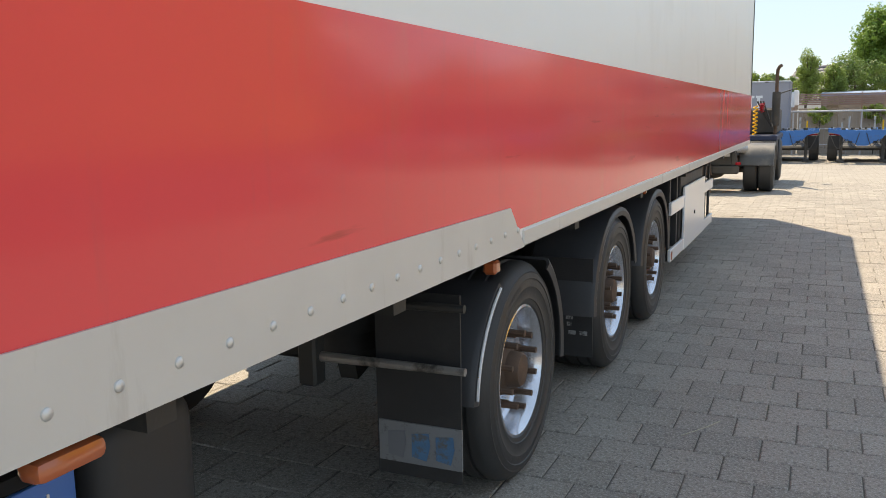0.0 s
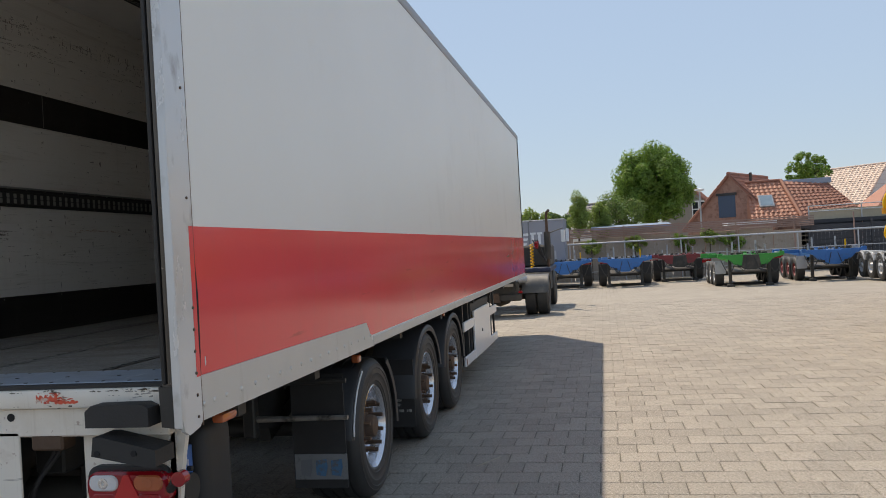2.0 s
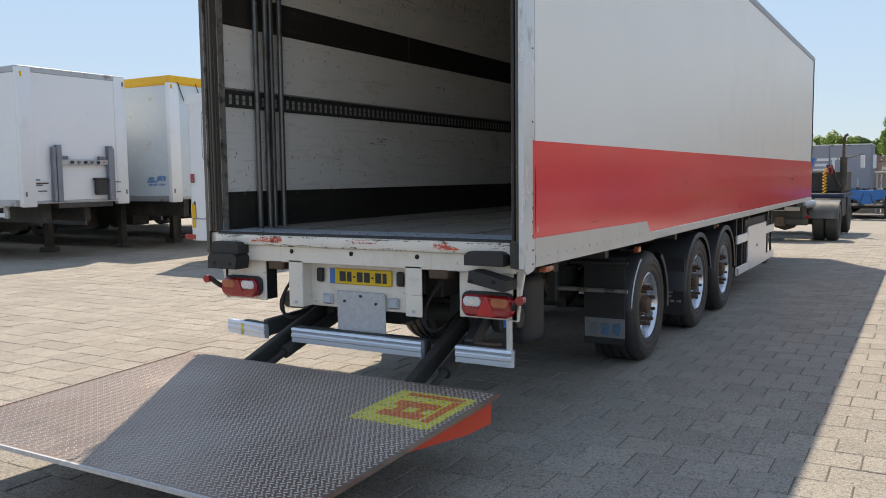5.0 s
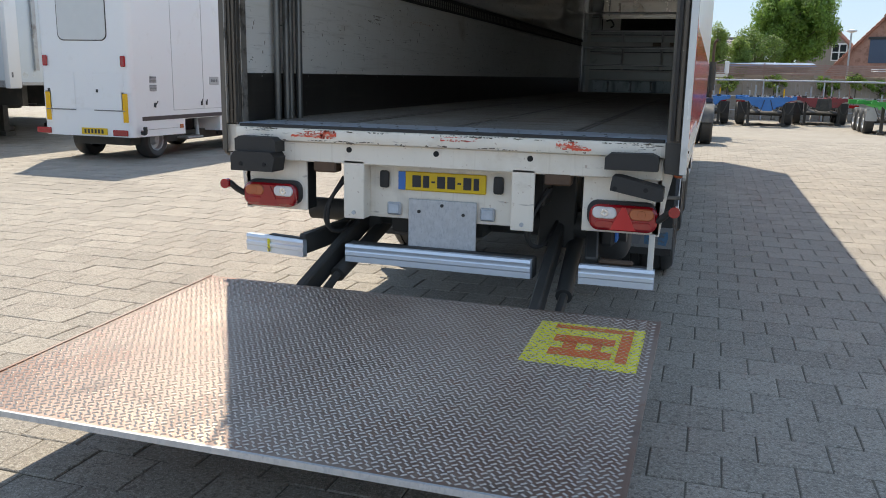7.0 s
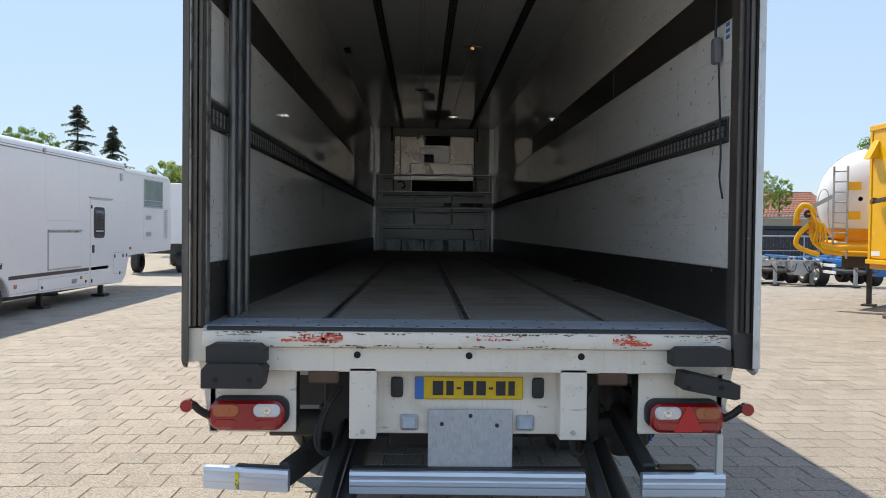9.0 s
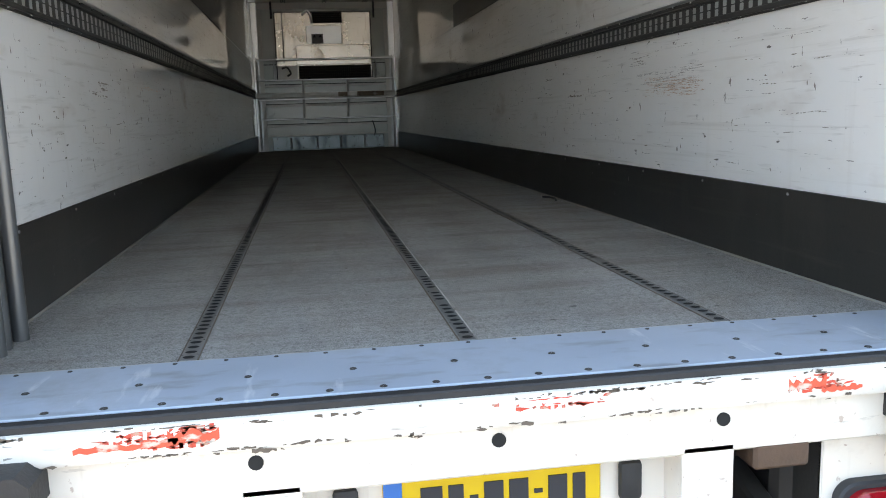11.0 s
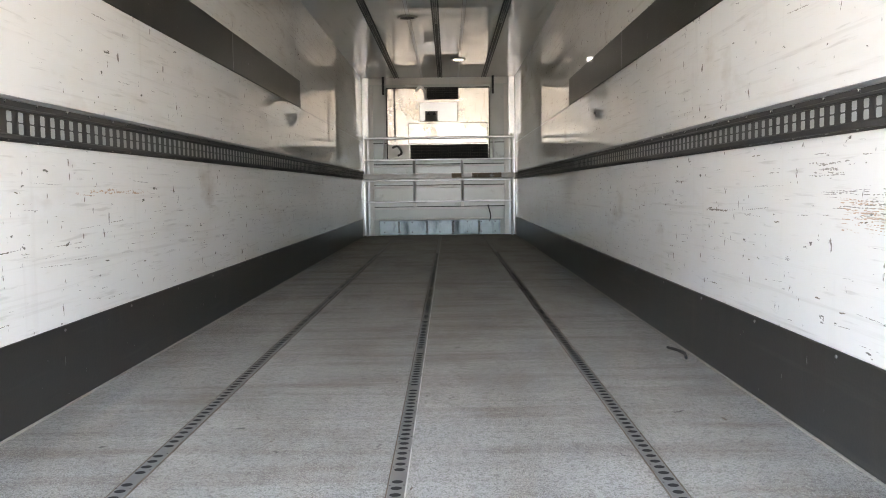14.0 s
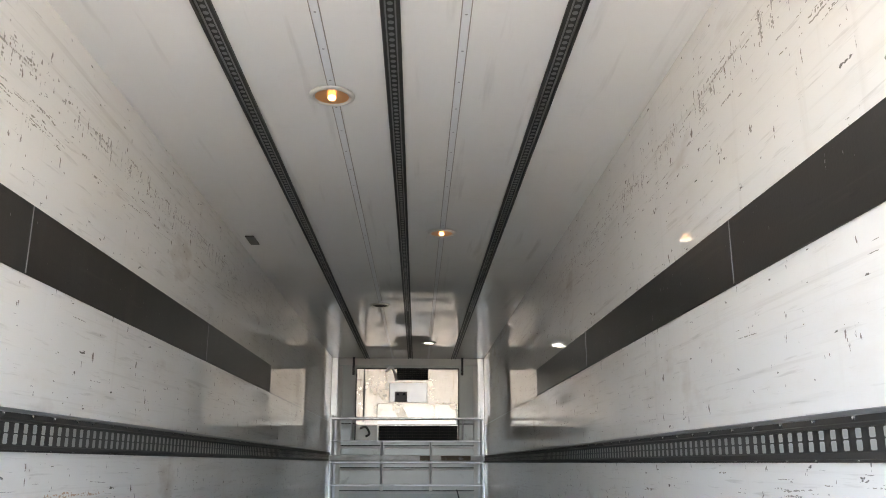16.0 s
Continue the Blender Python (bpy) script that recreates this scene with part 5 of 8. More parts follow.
def downlight(x, y, kind, watts):
    """A round ceiling lamp: a warm bulb, a dead one, or a plate of white points."""
    label = {"warm": "round recessed ceiling lamp with a warm lit bulb", "off": "round recessed ceiling lamp, unlit", "white": "round ceiling lamp with lit white points"}[kind]
    lamp = thing("ceiling_lamp", label, "lamp", (x, y, CEIL_Z - 0.005), group="ceiling lamps")
    part("ring", lathe([(0.0, 0.106), (-0.006, 0.106), (-0.011, 0.1), (-0.013, 0.09), (-0.008, 0.079), (0.0, 0.077)], (0, 0, 0), "z", 32, closed=False), ALU_SKIRT, lamp, "pale metal ring")
    part("reflector", lathe([(-0.007, 0.079), (-0.003, 0.05), (-0.002, 0.001)], (0, 0, 0), "z", 24, closed=False), AMBER if kind == "warm" else CHROME if kind == "white" else DARKTRACK, lamp)
    if kind == "warm":
        part("bulb", lathe([(-0.002, 0.016), (-0.012, 0.02), (-0.022, 0.014), (-0.026, 0.001)], (0, 0, 0), "z", 14, closed=False), BULB_GLOW, lamp)
    if kind == "white":
        for k in range(14):
            r = 0.02 if k < 4 else 0.05
            t = k * (2 * math.pi / (4 if k < 4 else 10))
            part("led", rod((r * math.cos(t), r * math.sin(t), -0.004), (r * math.cos(t), r * math.sin(t), -0.009), 0.009, 8), LED_GLOW, lamp)
    if watts:
        d = bpy.data.lights.new("lamp_light", "AREA")
        d.shape, d.size, d.energy, d.color = "DISK", 0.12, watts, (1.0, 0.84, 0.66) if kind == "warm" else (0.92, 0.97, 1.0)
        lo = new("lamp_light", d)
        lo.parent = lamp
        lo.location = (0, 0, -0.035)
    return lamp


AMBER = mat("amber_reflector", (0.75, 0.42, 0.2), 0.3, 0.6, bump=0)
BULB_GLOW = mat("bulb_glow", (1.0, 0.5, 0.22), 0.4, emit=0.35, bump=0)
LED_GLOW = mat("led_glow", (0.9, 0.97, 1.0), 0.4, emit=0.8, bump=0)
downlight(-0.258, 3.37, "warm", 0.008)
downlight(0.322, 5.72, "warm", 0.008)
downlight(-0.257, 8.66, "off", 0)
downlight(0.31, 0.87, "white", 0.03)
downlight(0.31, 11.54, "white", 0.09)
part("lamp_base_plate", box(0.15, 0.47, 0.73, 1.01, CEIL_Z - 0.003, CEIL_Z), DARKTRACK, trailer)
for x, y in ((-1.125, 5.99),):
    part("ceiling_vent", box(x - 0.035, x + 0.035, y - 0.12, y + 0.12, CEIL_Z - 0.012, CEIL_Z, 0.004), DARKTRACK, trailer, "small dark ceiling vent")

# front bulkhead fittings
YB = FRONT_Y - 0.004
for s in (-1, 1):
    part("corner_post", box(*sorted((s * 1.13, s * 1.234)), YB - 0.02, YB, FLOOR_Z, CEIL_Z, 0.004), ALU, trailer, "aluminium corner post")
    part("corner_guard", box(*sorted((s * 1.222, s * 1.234)), YB - 0.3, YB, FLOOR_Z, 1.56, 0.003), ALU_SKIRT, trailer)
    part("roof_hook", box(*sorted((s * 0.86, s * 0.895)), YB - 0.16, YB - 0.13, 3.54, CEIL_Z, 0.004), BLACK, trailer, "black roof hook")
part("header_strip", box(-1.13, 1.13, YB - 0.02, YB, 3.715, CEIL_Z - 0.005, 0.004), ALU_SKIRT, trailer, "light header strip")
EVAP_SHEET = marks(mat("evaporator_sheet", (0.66, 0.61, 0.55), 0.34, 0.65, var=0.15, scale=2.5, dirt=(0.5, 0.43, 0.36), dirt_at=0.55, dirt_soft=0.25, dirt_scale=4, bump=0.25, bscale=7), [((6, 1, 1), 3.0, 0.55, 0.68, (0.34, 0.27, 0.2), 0.6), ((1, 1, 5), 5.0, 0.6, 0.7, (0.2, 0.16, 0.13), 0.6)])
COVER_SHEET = marks(mat("cover_sheet", (0.7, 0.65, 0.59), 0.32, 0.65, var=0.15, scale=4, dirt=(0.42, 0.36, 0.3), dirt_at=0.55, bump=0.5, bscale=5), [((1.5, 1, 3), 4.0, 0.58, 0.7, (0.3, 0.25, 0.2), 0.6)])
TAPE = mat("worn_brown_tape", (0.2, 0.15, 0.105), 0.7, var=0.3, scale=12, dirt=(0.42, 0.4, 0.37), dirt_at=0.55, dirt_scale=15, bump=0.1)
evap = thing("cooling_unit", "aluminium evaporator unit on the front bulkhead", "cooling unit")
part("housing", box(-0.83, 0.82, YB - 0.09, YB, 2.5, 3.65, 0.006), EVAP_SHEET, evap)
for x0, x1, z0, z1 in ((-0.83, 0.82, 3.64, 3.66), (-0.83, 0.82, 2.49, 2.51), (-0.84, -0.82, 2.5, 3.65), (0.81, 0.83, 2.5, 3.65), (-0.715, -0.69, 2.8, 3.65)):
    part("dark_frame", box(x0, x1, YB - 0.1, YB - 0.06, z0, z1), BLACK, evap)
for x0, x1, z0, z1 in ((-0.18, 0.325, 3.465, 3.645), (-0.457, 0.8, 2.515, 2.745)):
    g = part("grille", box(x0, x1, YB - 0.094, YB - 0.08, z0, z1), HOLE, evap, "black wire grille")
    n_ = int((x1 - x0) / 0.035)
    for k in range(n_ + 1):
        xx = x0 + (x1 - x0) * k / n_
        part("grille_wire", box(xx - 0.002, xx + 0.002, YB - 0.1, YB - 0.094, z0, z1), DARKTRACK, g)
    for k in range(1, 5):
        zz = z0 + (z1 - z0) * k / 5
        part("grille_wire", box(x0, x1, YB - 0.1, YB - 0.094, zz - 0.002, zz + 0.002), DARKTRACK, g)
part("lower_cover", box(-0.49, 0.79, YB - 0.115, YB - 0.09, 2.76, 3.09, 0.01), COVER_SHEET, evap, "slightly dented aluminium cover")
part("middle_cover", box(-0.3, 0.31, YB - 0.105, YB - 0.09, 3.11, 3.42, 0.006), ALU, evap)
lab = part("warning_label", box(-0.21, -0.01, YB - 0.108, YB - 0.104, 3.115, 3.28), GREY_P, evap, "grey warning label")
for x in (-0.16, -0.06):
    part("label_symbol", extrude([(x - 0.03, 3.22), (x + 0.03, 3.22), (x, 3.27)], "y", YB - 0.11, YB - 0.107), INK, lab)
part("seam_strip", box(0.315, 0.325, YB - 0.1, YB - 0.088, 3.1, 3.46), ALU_SKIRT, evap)
part("valve_panel", box(-0.82, -0.47, YB - 0.1, YB - 0.09, 2.52, 2.75), ALU_SKIRT, evap)
part("valve_pipe", pipe(curve_pts([(-0.75, YB - 0.12, 2.7), (-0.66, YB - 0.12, 2.72), (-0.6, YB - 0.12, 2.62), (-0.66, YB - 0.12, 2.57)]), 0.018, 8), DARKTRACK, evap)
part("pipe_bend", pipe(curve_pts([(-0.36, YB - 0.12, 3.6), (-0.28, YB - 0.12, 3.67), (-0.22, YB - 0.12, 3.6), (-0.19, YB - 0.1, 3.46)]), 0.022, 8), ALU, evap)
rack = thing("load_stop_rack", "tubular aluminium load stop rack at the bulkhead", "rack")
for z, r in ((2.85, 0.019), (2.5, 0.016), (2.17, 0.017), (1.83, 0.016)):
    part("crossbar", rod((-1.2, YB - 0.17, z), (1.2, YB - 0.17, z), r, 10), ALU, rack)
part("flat_beam", box(-1.222, 1.222, YB - 0.2, YB - 0.16, 2.2, 2.285, 0.006), ALU_SKIRT, rack, "flat aluminium beam with worn tape")
part("tape", box(0.2, 0.36, YB - 0.204, YB - 0.198, 2.205, 2.28), TAPE, rack)
part("tape", box(0.53, 1.0, YB - 0.204, YB - 0.198, 2.205, 2.28), TAPE, rack)
for x in (-0.4, 0.375):
    part("upright", rod((x, YB - 0.16, 1.83), (x, YB - 0.16, 2.5), 0.014, 8), ALU, rack)
for s in (-1, 1):
    part("side_rail", rod((s * 1.17, YB - 0.165, FLOOR_Z), (s * 1.17, YB - 0.165, 2.9), 0.018, 8), ALU, rack)
    part("upper_upright", rod((s * 0.88, YB - 0.15, 2.5), (s * 0.88, YB - 0.15, 2.85), 0.012, 8), ALU, rack)
for x0, x1, z0, z1 in ((-0.425, -0.375, 1.745, 2.44), (0.35, 0.4, 1.745, 2.44), (-1.13, -1.06, FLOOR_Z, 3.7), (1.06, 1.13, FLOOR_Z, 3.7), (-1.06, 1.06, 1.7, 1.735), (-1.06, 1.06, 2.05, 2.085), (-1.06, 1.06, 2.39, 2.425), (-1.06, 1.06, 1.53, 1.56)):
    part("bulkhead_stile", box(x0, x1, YB - 0.018, YB + 0.001, z0, z1, 0.003), ALU_SKIRT, trailer, "light metal frame strip of the bulkhead")
for z in (1.738, 2.088, 2.428, 2.77):
    part("dark_groove", box(-1.06, 1.06, YB - 0.014, YB + 0.001, z, z + 0.014), DARKTRACK, trailer)
bm = box(-0.985, 0.985, YB - 0.05, YB, FLOOR_Z + 0.01, 1.525, 0.004)
kp = part("return_grille", bm, mat("dented_galvanised", (0.2, 0.225, 0.23), 0.4, 0.6, var=0.3, scale=6, dirt=(0.08, 0.1, 0.11), dirt_at=0.5, dirt_soft=0.15, dirt_stretch=(2, 1, 0.7), dirt_scale=3, bump=0.5, bscale=9), trailer, "dented galvanised air return plate")
for k in range(9):
    xx = -0.9 + k * 0.225
    for z in (1.335, 1.495):
        part("bolt", rod((xx, YB - 0.058, z), (xx, YB - 0.049, z), 0.012, 8), DARKTRACK, kp)
for xx in (-0.66, -0.2, 0.21, 0.64):
    part("fold", extrude([(xx - 0.02, YB - 0.05), (xx, YB - 0.062), (xx + 0.02, YB - 0.05)], "z", FLOOR_Z + 0.03, 1.5), GALV, kp)
part("loose_cable", pipe(curve_pts([(0.78, YB - 0.2, 1.77), (0.82, YB - 0.21, 1.6), (0.8, YB - 0.2, 1.5)]), 0.01, 6), BLACK, trailer)
scuff = thing("floor_scuff", "curved black rubber scuff on the floor", "debris")
part("strip", pipe(curve_pts([(1.15, 3.66, FLOOR_Z + 0.008), (1.175, 3.58, FLOOR_Z + 0.01), (1.183, 3.5, FLOOR_Z + 0.01), (1.168, 3.42, FLOOR_Z + 0.008)]), 0.007, 6), RUBBER, scuff)

# ---- things round the yard ----
YELLOW = mat("yellow_paint", (0.8, 0.42, 0.008), 0.35, var=0.06, scale=1.5, dirt=(0.5, 0.27, 0.02), dirt_at=0.62, bump=0.04)
ORANGE_Y = mat("deep_yellow_paint", (0.72, 0.3, 0.01), 0.38, var=0.1, scale=2, dirt=(0.4, 0.2, 0.03), dirt_at=0.6, bump=0.05)
GREEN = mat("green_paint", (0.02, 0.28, 0.045), 0.45, var=0.15, scale=3, dirt=(0.06, 0.12, 0.05), dirt_at=0.6, bump=0.06)
DARKRED = mat("dark_red_paint", (0.23, 0.03, 0.035), 0.5, var=0.15, scale=3, dirt=(0.12, 0.05, 0.04), dirt_at=0.55, bump=0.06)
SILVER = mat("silver_steel", (0.42, 0.43, 0.44), 0.5, 0.5, var=0.15, scale=4, dirt=(0.2, 0.18, 0.16), dirt_at=0.55, bump=0.08)
DUSTY = mat("dusty_dark_steel", (0.05, 0.046, 0.04), 0.75, var=0.3, scale=3, dirt=(0.13, 0.11, 0.09), dirt_at=0.5, dirt_soft=0.3, bump=0.2)
GLASS = mat("dark_window", (0.03, 0.035, 0.04), 0.06, var=0.2, bump=0, coat=0.3)
PANE = mat("window_reflection", (0.3, 0.38, 0.42), 0.08, 0.3, var=0.25, scale=2, bump=0)
BRICK = mat("brown_brick", (0.36, 0.2, 0.15), 0.85, var=0.2, scale=4, dirt=(0.26, 0.14, 0.105), dirt_at=0.5, bump=0.5, bscale=30, fine=0.2)
BRICK_W = mat("white_boarding", (0.62, 0.62, 0.6), 0.6, var=0.06, scale=2, bump=0.1)
TILE_O = mat("lit_orange_roof_tile", (0.45, 0.2, 0.13), 0.75, var=0.22, scale=3, dirt=(0.36, 0.15, 0.09), dirt_at=0.58, bump=0.2, random_var=0.16)
TILE_B = mat("brown_roof_tile", (0.36, 0.15, 0.1), 0.75, var=0.22, scale=3, dirt=(0.24, 0.115, 0.085), dirt_at=0.55, bump=0.2, random_var=0.15)
# pale tone holds the sun glare on the far roof
TILE_P = mat("sun_glare_roof_tile", (0.58, 0.44, 0.36), 0.7, var=0.15, scale=3, dirt=(0.3, 0.21, 0.17), dirt_at=0.55, bump=0.2, random_var=0.12)
BARK = mat("bark", (0.09, 0.07, 0.05), 0.9, var=0.3, scale=5, bump=0.5, bscale=20)
LEAF = mat("green_leaf", (0.17, 0.29, 0.05), 0.55, var=0.3, scale=1.0, bump=0, random_var=0.35)
LEAF_D = mat("dark_leaf", (0.14, 0.225, 0.06), 0.55, var=0.3, scale=1.0, bump=0, random_var=0.3)
LEAF_L = mat("light_leaf", (0.25, 0.34, 0.08), 0.55, var=0.25, scale=1.0, bump=0, random_var=0.3)
FIR = mat("fir_needle", (0.2, 0.24, 0.17), 0.6, var=0.3, scale=1.0, bump=0, random_var=0.3)


def leafy(m, amount=0.45):
    """Leaves let part of the light through."""
    nt = m.node_tree
    n, L = nt.nodes, nt.links
    b = n["Principled BSDF"]
    tr = n.new("ShaderNodeBsdfTranslucent")
    L.new(b.inputs["Base Color"].links[0].from_socket, tr.inputs["Color"])
    mx = n.new("ShaderNodeMixShader")
    mx.inputs[0].default_value = amount
    L.new(b.outputs[0], mx.inputs[1]), L.new(tr.outputs[0], mx.inputs[2])
    L.new(mx.outputs[0], n["Material Output"].inputs["Surface"])


for m_ in (LEAF, LEAF_D, LEAF_L, FIR):
    leafy(m_)
BOARD = mat("dark_boards", (0.05, 0.052, 0.06), 0.7, var=0.2, scale=3, bump=0.1)
WOODFENCE = mat("grey_brown_fence", (0.36, 0.31, 0.26), 0.85, var=0.25, scale=3, dirt=(0.22, 0.18, 0.14), dirt_at=0.55, bump=0.2)
CURTAIN = mat("grey_curtain", (0.3, 0.3, 0.33), 0.5, var=0.05, scale=1, bump=0.05)


def simple_wheel(parent, cx, cy, cz, r, w, s, rim=SILVER, axis="x"):
    """A tyre with its rim; the outer side looks along s."""
    prof = [(0.0, r * 0.58), (0.012, r * 0.64), (0.018, r * 0.85), (-0.012, r * 0.97), (-0.03, r), (-w + 0.03, r), (-w, r * 0.95), (-w, r * 0.58)]
    t = part("wheel", lathe([(s * a, q) for a, q in prof], (cx, cy, cz), axis, 28), TYRE, parent)
    rp = [(0.004, r * 0.6), (-0.01, r * 0.54), (-0.07, r * 0.5), (-0.08, r * 0.3), (-0.04, r * 0.24), (0.0, r * 0.2), (0.005, r * 0.02)]
    part("rim", lathe([(s * a, q) for a, q in rp], (cx, cy, cz), axis, 24, closed=False), rim, t)
    return t


def container_chassis(at, colour, rim=SILVER, guard=True, wide=1.98, long=6.4, bolster=True, axle=0.95, pitch=1.0, r=0.4, size=1.0, label=""):
    """A low container chassis seen from its coupling end: beams, sloped bolsters, legs, wheels and guards."""
    th = thing("container_chassis", label, "chassis trailer", at, 0, "parked container chassis")
    th.scale = (size, size, size)
    h = wide / 2
    top = 1.06 if bolster else 0.92
    for s in (-1, 1):
        bm = extrude([(0.3, top - 0.06), (long, top - 0.06), (long, top - 0.2), (2.0, top - 0.3), (0.3, top - 0.16)], "x", *sorted((s * 0.34, s * 0.46)))
        part("main_beam", bm, colour, th)
        if bolster:
            bm = extrude([(s * 0.24, top), (s * h, top), (s * h, top - 0.07), (s * (h - 0.35), top - 0.16), (s * 0.5, top - 0.34), (s * 0.24, top - 0.36)], "y", 0.0, 0.16)
            part("front_bolster", bm, colour, th, "sloped front bolster")
            part("bolster_web", extrude([(s * 0.5, top - 0.03), (s * (h - 0.15), top - 0.03), (s * (h - 0.4), top - 0.12), (s * 0.55, top - 0.26)], "y", -0.012, 0.0), colour, th)
            part("corner_casting", box(*sorted((s * (h - 0.14), s * h)), 0.0, 0.16, top, top + 0.05, 0.01), colour, th)
            part("lock_post", box(*sorted((s * 0.58, s * 0.63)), 0.9, 0.95, top - 0.06, top + (0.3 if s > 0 else 0.22), 0.01), YELLOW if colour is BLUE and s > 0 else SILVER, th)
            part("corner_post", rod((s * 0.38, 1.3, top), (s * 0.38, 1.3, top + 0.42), 0.03, 8), SILVER, th)
        else:
            part("side_rail", box(*sorted((s * (h - 0.12), s * (h - 0.05))), 0.1, long, top - 0.1, top, 0.01), colour, th)
            for z in (0.44, 0.66):
                part("guard_rail", box(*sorted((s * (h - 0.06), s * (h - 0.02))), 0.9, axle + 0.75, z, z + 0.1, 0.008), WHITE_P, th, "white side guard rail")
            part("guard_post", box(*sorted((s * (h - 0.08), s * (h - 0.06))), 1.1, 1.18, 0.44, top - 0.08), colour, th)
        part("twist_lock", rod((s * (h - 0.08), 0.08, top), (s * (h - 0.08), 0.08, top + 0.1), 0.035, 10), DUSTY, th)
        part("outrigger", box(*sorted((s * 0.46, s * h)), long - 0.2, long, top - 0.18, top - 0.02, 0.01), colour, th)
        part("mid_outrigger", box(*sorted((s * 0.46, s * h)), axle + 1.9, axle + 2.05, top - 0.14, top - 0.02, 0.01), colour, th)
        lg = part("landing_leg", box(*sorted((s * 0.56, s * 0.66)), 0.4, 0.5, 0.09, top - 0.1, 0.01), DUSTY if bolster else SILVER, th)
        part("foot", box(*sorted((s * 0.5, s * 0.72)), 0.33, 0.57, 0.0, 0.09, 0.01), DUSTY, lg)
        for k in range(3):
            simple_wheel(th, s * (h - 0.01), axle + r + k * pitch, r, r, 0.28, s, rim)
            if guard:
                bm = bmesh.new()
                rows = []
                for i in range(9):
                    t = radians(25 + 130 * i / 8)
                    rows.append([bm.verts.new((s * x, axle + r + k * pitch + rr * math.cos(t), r + rr * math.sin(t))) for x, rr in ((h - 0.36, r + 0.055), (h, r + 0.055), (h + 0.015, r + 0.035), (h - 0.36, r + 0.042))])
                for A, B in zip(rows, rows[1:]):
                    for j in range(4):
                        bm.faces.new((A[j], A[(j + 1) % 4], B[(j + 1) % 4], B[j]))
                bm.faces.new(rows[0]), bm.faces.new(rows[-1])
                part("mudguard", bm, GUARD_PALE, th, "dull grey mudguard")
        part("guard_flap", box(*sorted((s * (h - 0.34), s * h)), axle - 0.06, axle - 0.045, 0.42, 0.86), GUARD_PALE if s < 0 and (colour is GREEN or rim is DARKRED) else RUBBER, th)
        part("tail_lamp", box(*sorted((s * (h - 0.4), s * (h - 0.05))), long, long + 0.05, 0.7, 0.82, 0.01), LAMP_RED, th)
        part("chain", pipe(curve_pts([(s * 0.5, -0.02, top - 0.3), (s * 0.72, -0.06, 0.46), (s * 0.95, -0.02, top - 0.16)]), 0.013, 6), DUSTY, th)
        part("brake_hose", pipe(curve_pts([(s * 0.1, -0.03, top - 0.1), (s * 0.25, -0.12, 0.55), (s * 0.45, -0.03, top - 0.3)]), 0.012, 6), BLACK, th)
    part("neck", extrude([(-0.24, top - 0.02), (0.24, top - 0.02), (0.3, top - 0.4), (0.14, top - 0.5), (-0.14, top - 0.5), (-0.3, top - 0.4)], "y", -0.02, 0.5), DUSTY if colour in (GREEN, DARKRED) else colour, th, "coupling neck")
    part("kingpin_plate", box(-0.42, 0.42, 0.02, 1.0, top - 0.42, top - 0.36, 0.01), DUSTY, th)
    part("cross_beam", box(-h, h, 0.18, 0.27, top - 0.06, top - 0.01, 0.01), colour, th)
    part("axle_beam", box(-0.8, 0.8, axle + 0.2, axle + 2.9, 0.36, 0.5, 0.05), DUSTY, th)
    rnd = random.Random(int(at[0] * 10))
    for k in range(7):
        x = -0.9 + k * 0.29 + rnd.uniform(-0.08, 0.08)
        w, d_, z = rnd.uniform(0.03, 0.09), rnd.uniform(0.05, 0.2), rnd.uniform(0.02, 0.1)
        part("fitting", box(x - w, x + w, 0.25 + d_, 0.4 + d_, top - 0.04, top + z, 0.01), DUSTY if k % 3 else SILVER, th)
    for k in range(4):
        part("hose_coupling", rod((-0.27 + k * 0.17, -0.02, top + 0.05), (-0.27 + k * 0.17, 0.08, top + 0.05), 0.032, 8), DUSTY, th)
    return th


GUARD_PALE = mat("dull_pale_guard", (0.42, 0.43, 0.44), 0.5, 0.2, var=0.15, scale=4, dirt=(0.2, 0.18, 0.16), dirt_at=0.55, bump=0.08)
container_chassis((1.03, 35.6, -0.41), BLUE, guard=False, size=1.2, long=5.0, label="blue container chassis parked beside the tractor")
container_chassis((3.76, 35.2, -0.4), BLUE, guard=False, size=1.2, long=5.0, label="blue container chassis with dark wheels and a yellow post")
container_chassis((6.4, 38.2, -0.44), DARKRED, guard=False, size=1.2, long=4.2, label="dusty dark red container chassis in the parked row")
container_chassis((8.45, 31.0, -0.4), GREEN, guard=False, size=1.2, wide=2.05, long=5.0, label="bright green container chassis with a pale mudguard flap")
container_chassis((11.85, 32.5, -0.41), BLUE, guard=False, rim=DARKRED, size=1.2, wide=2.02, long=5.0, label="blue container chassis with dark red rims")
container_chassis((13.95, 27.0, -0.3), SILVER, bolster=False, wide=2.1, axle=2.15, r=0.42, size=1.15, label="bare silver container chassis on support legs")
container_chassis((16.0, 25.0, -0.23), BLUE, bolster=False, wide=2.1, axle=1.75, r=0.42, size=1.15, label="low blue chassis with pale guards beside the tank")

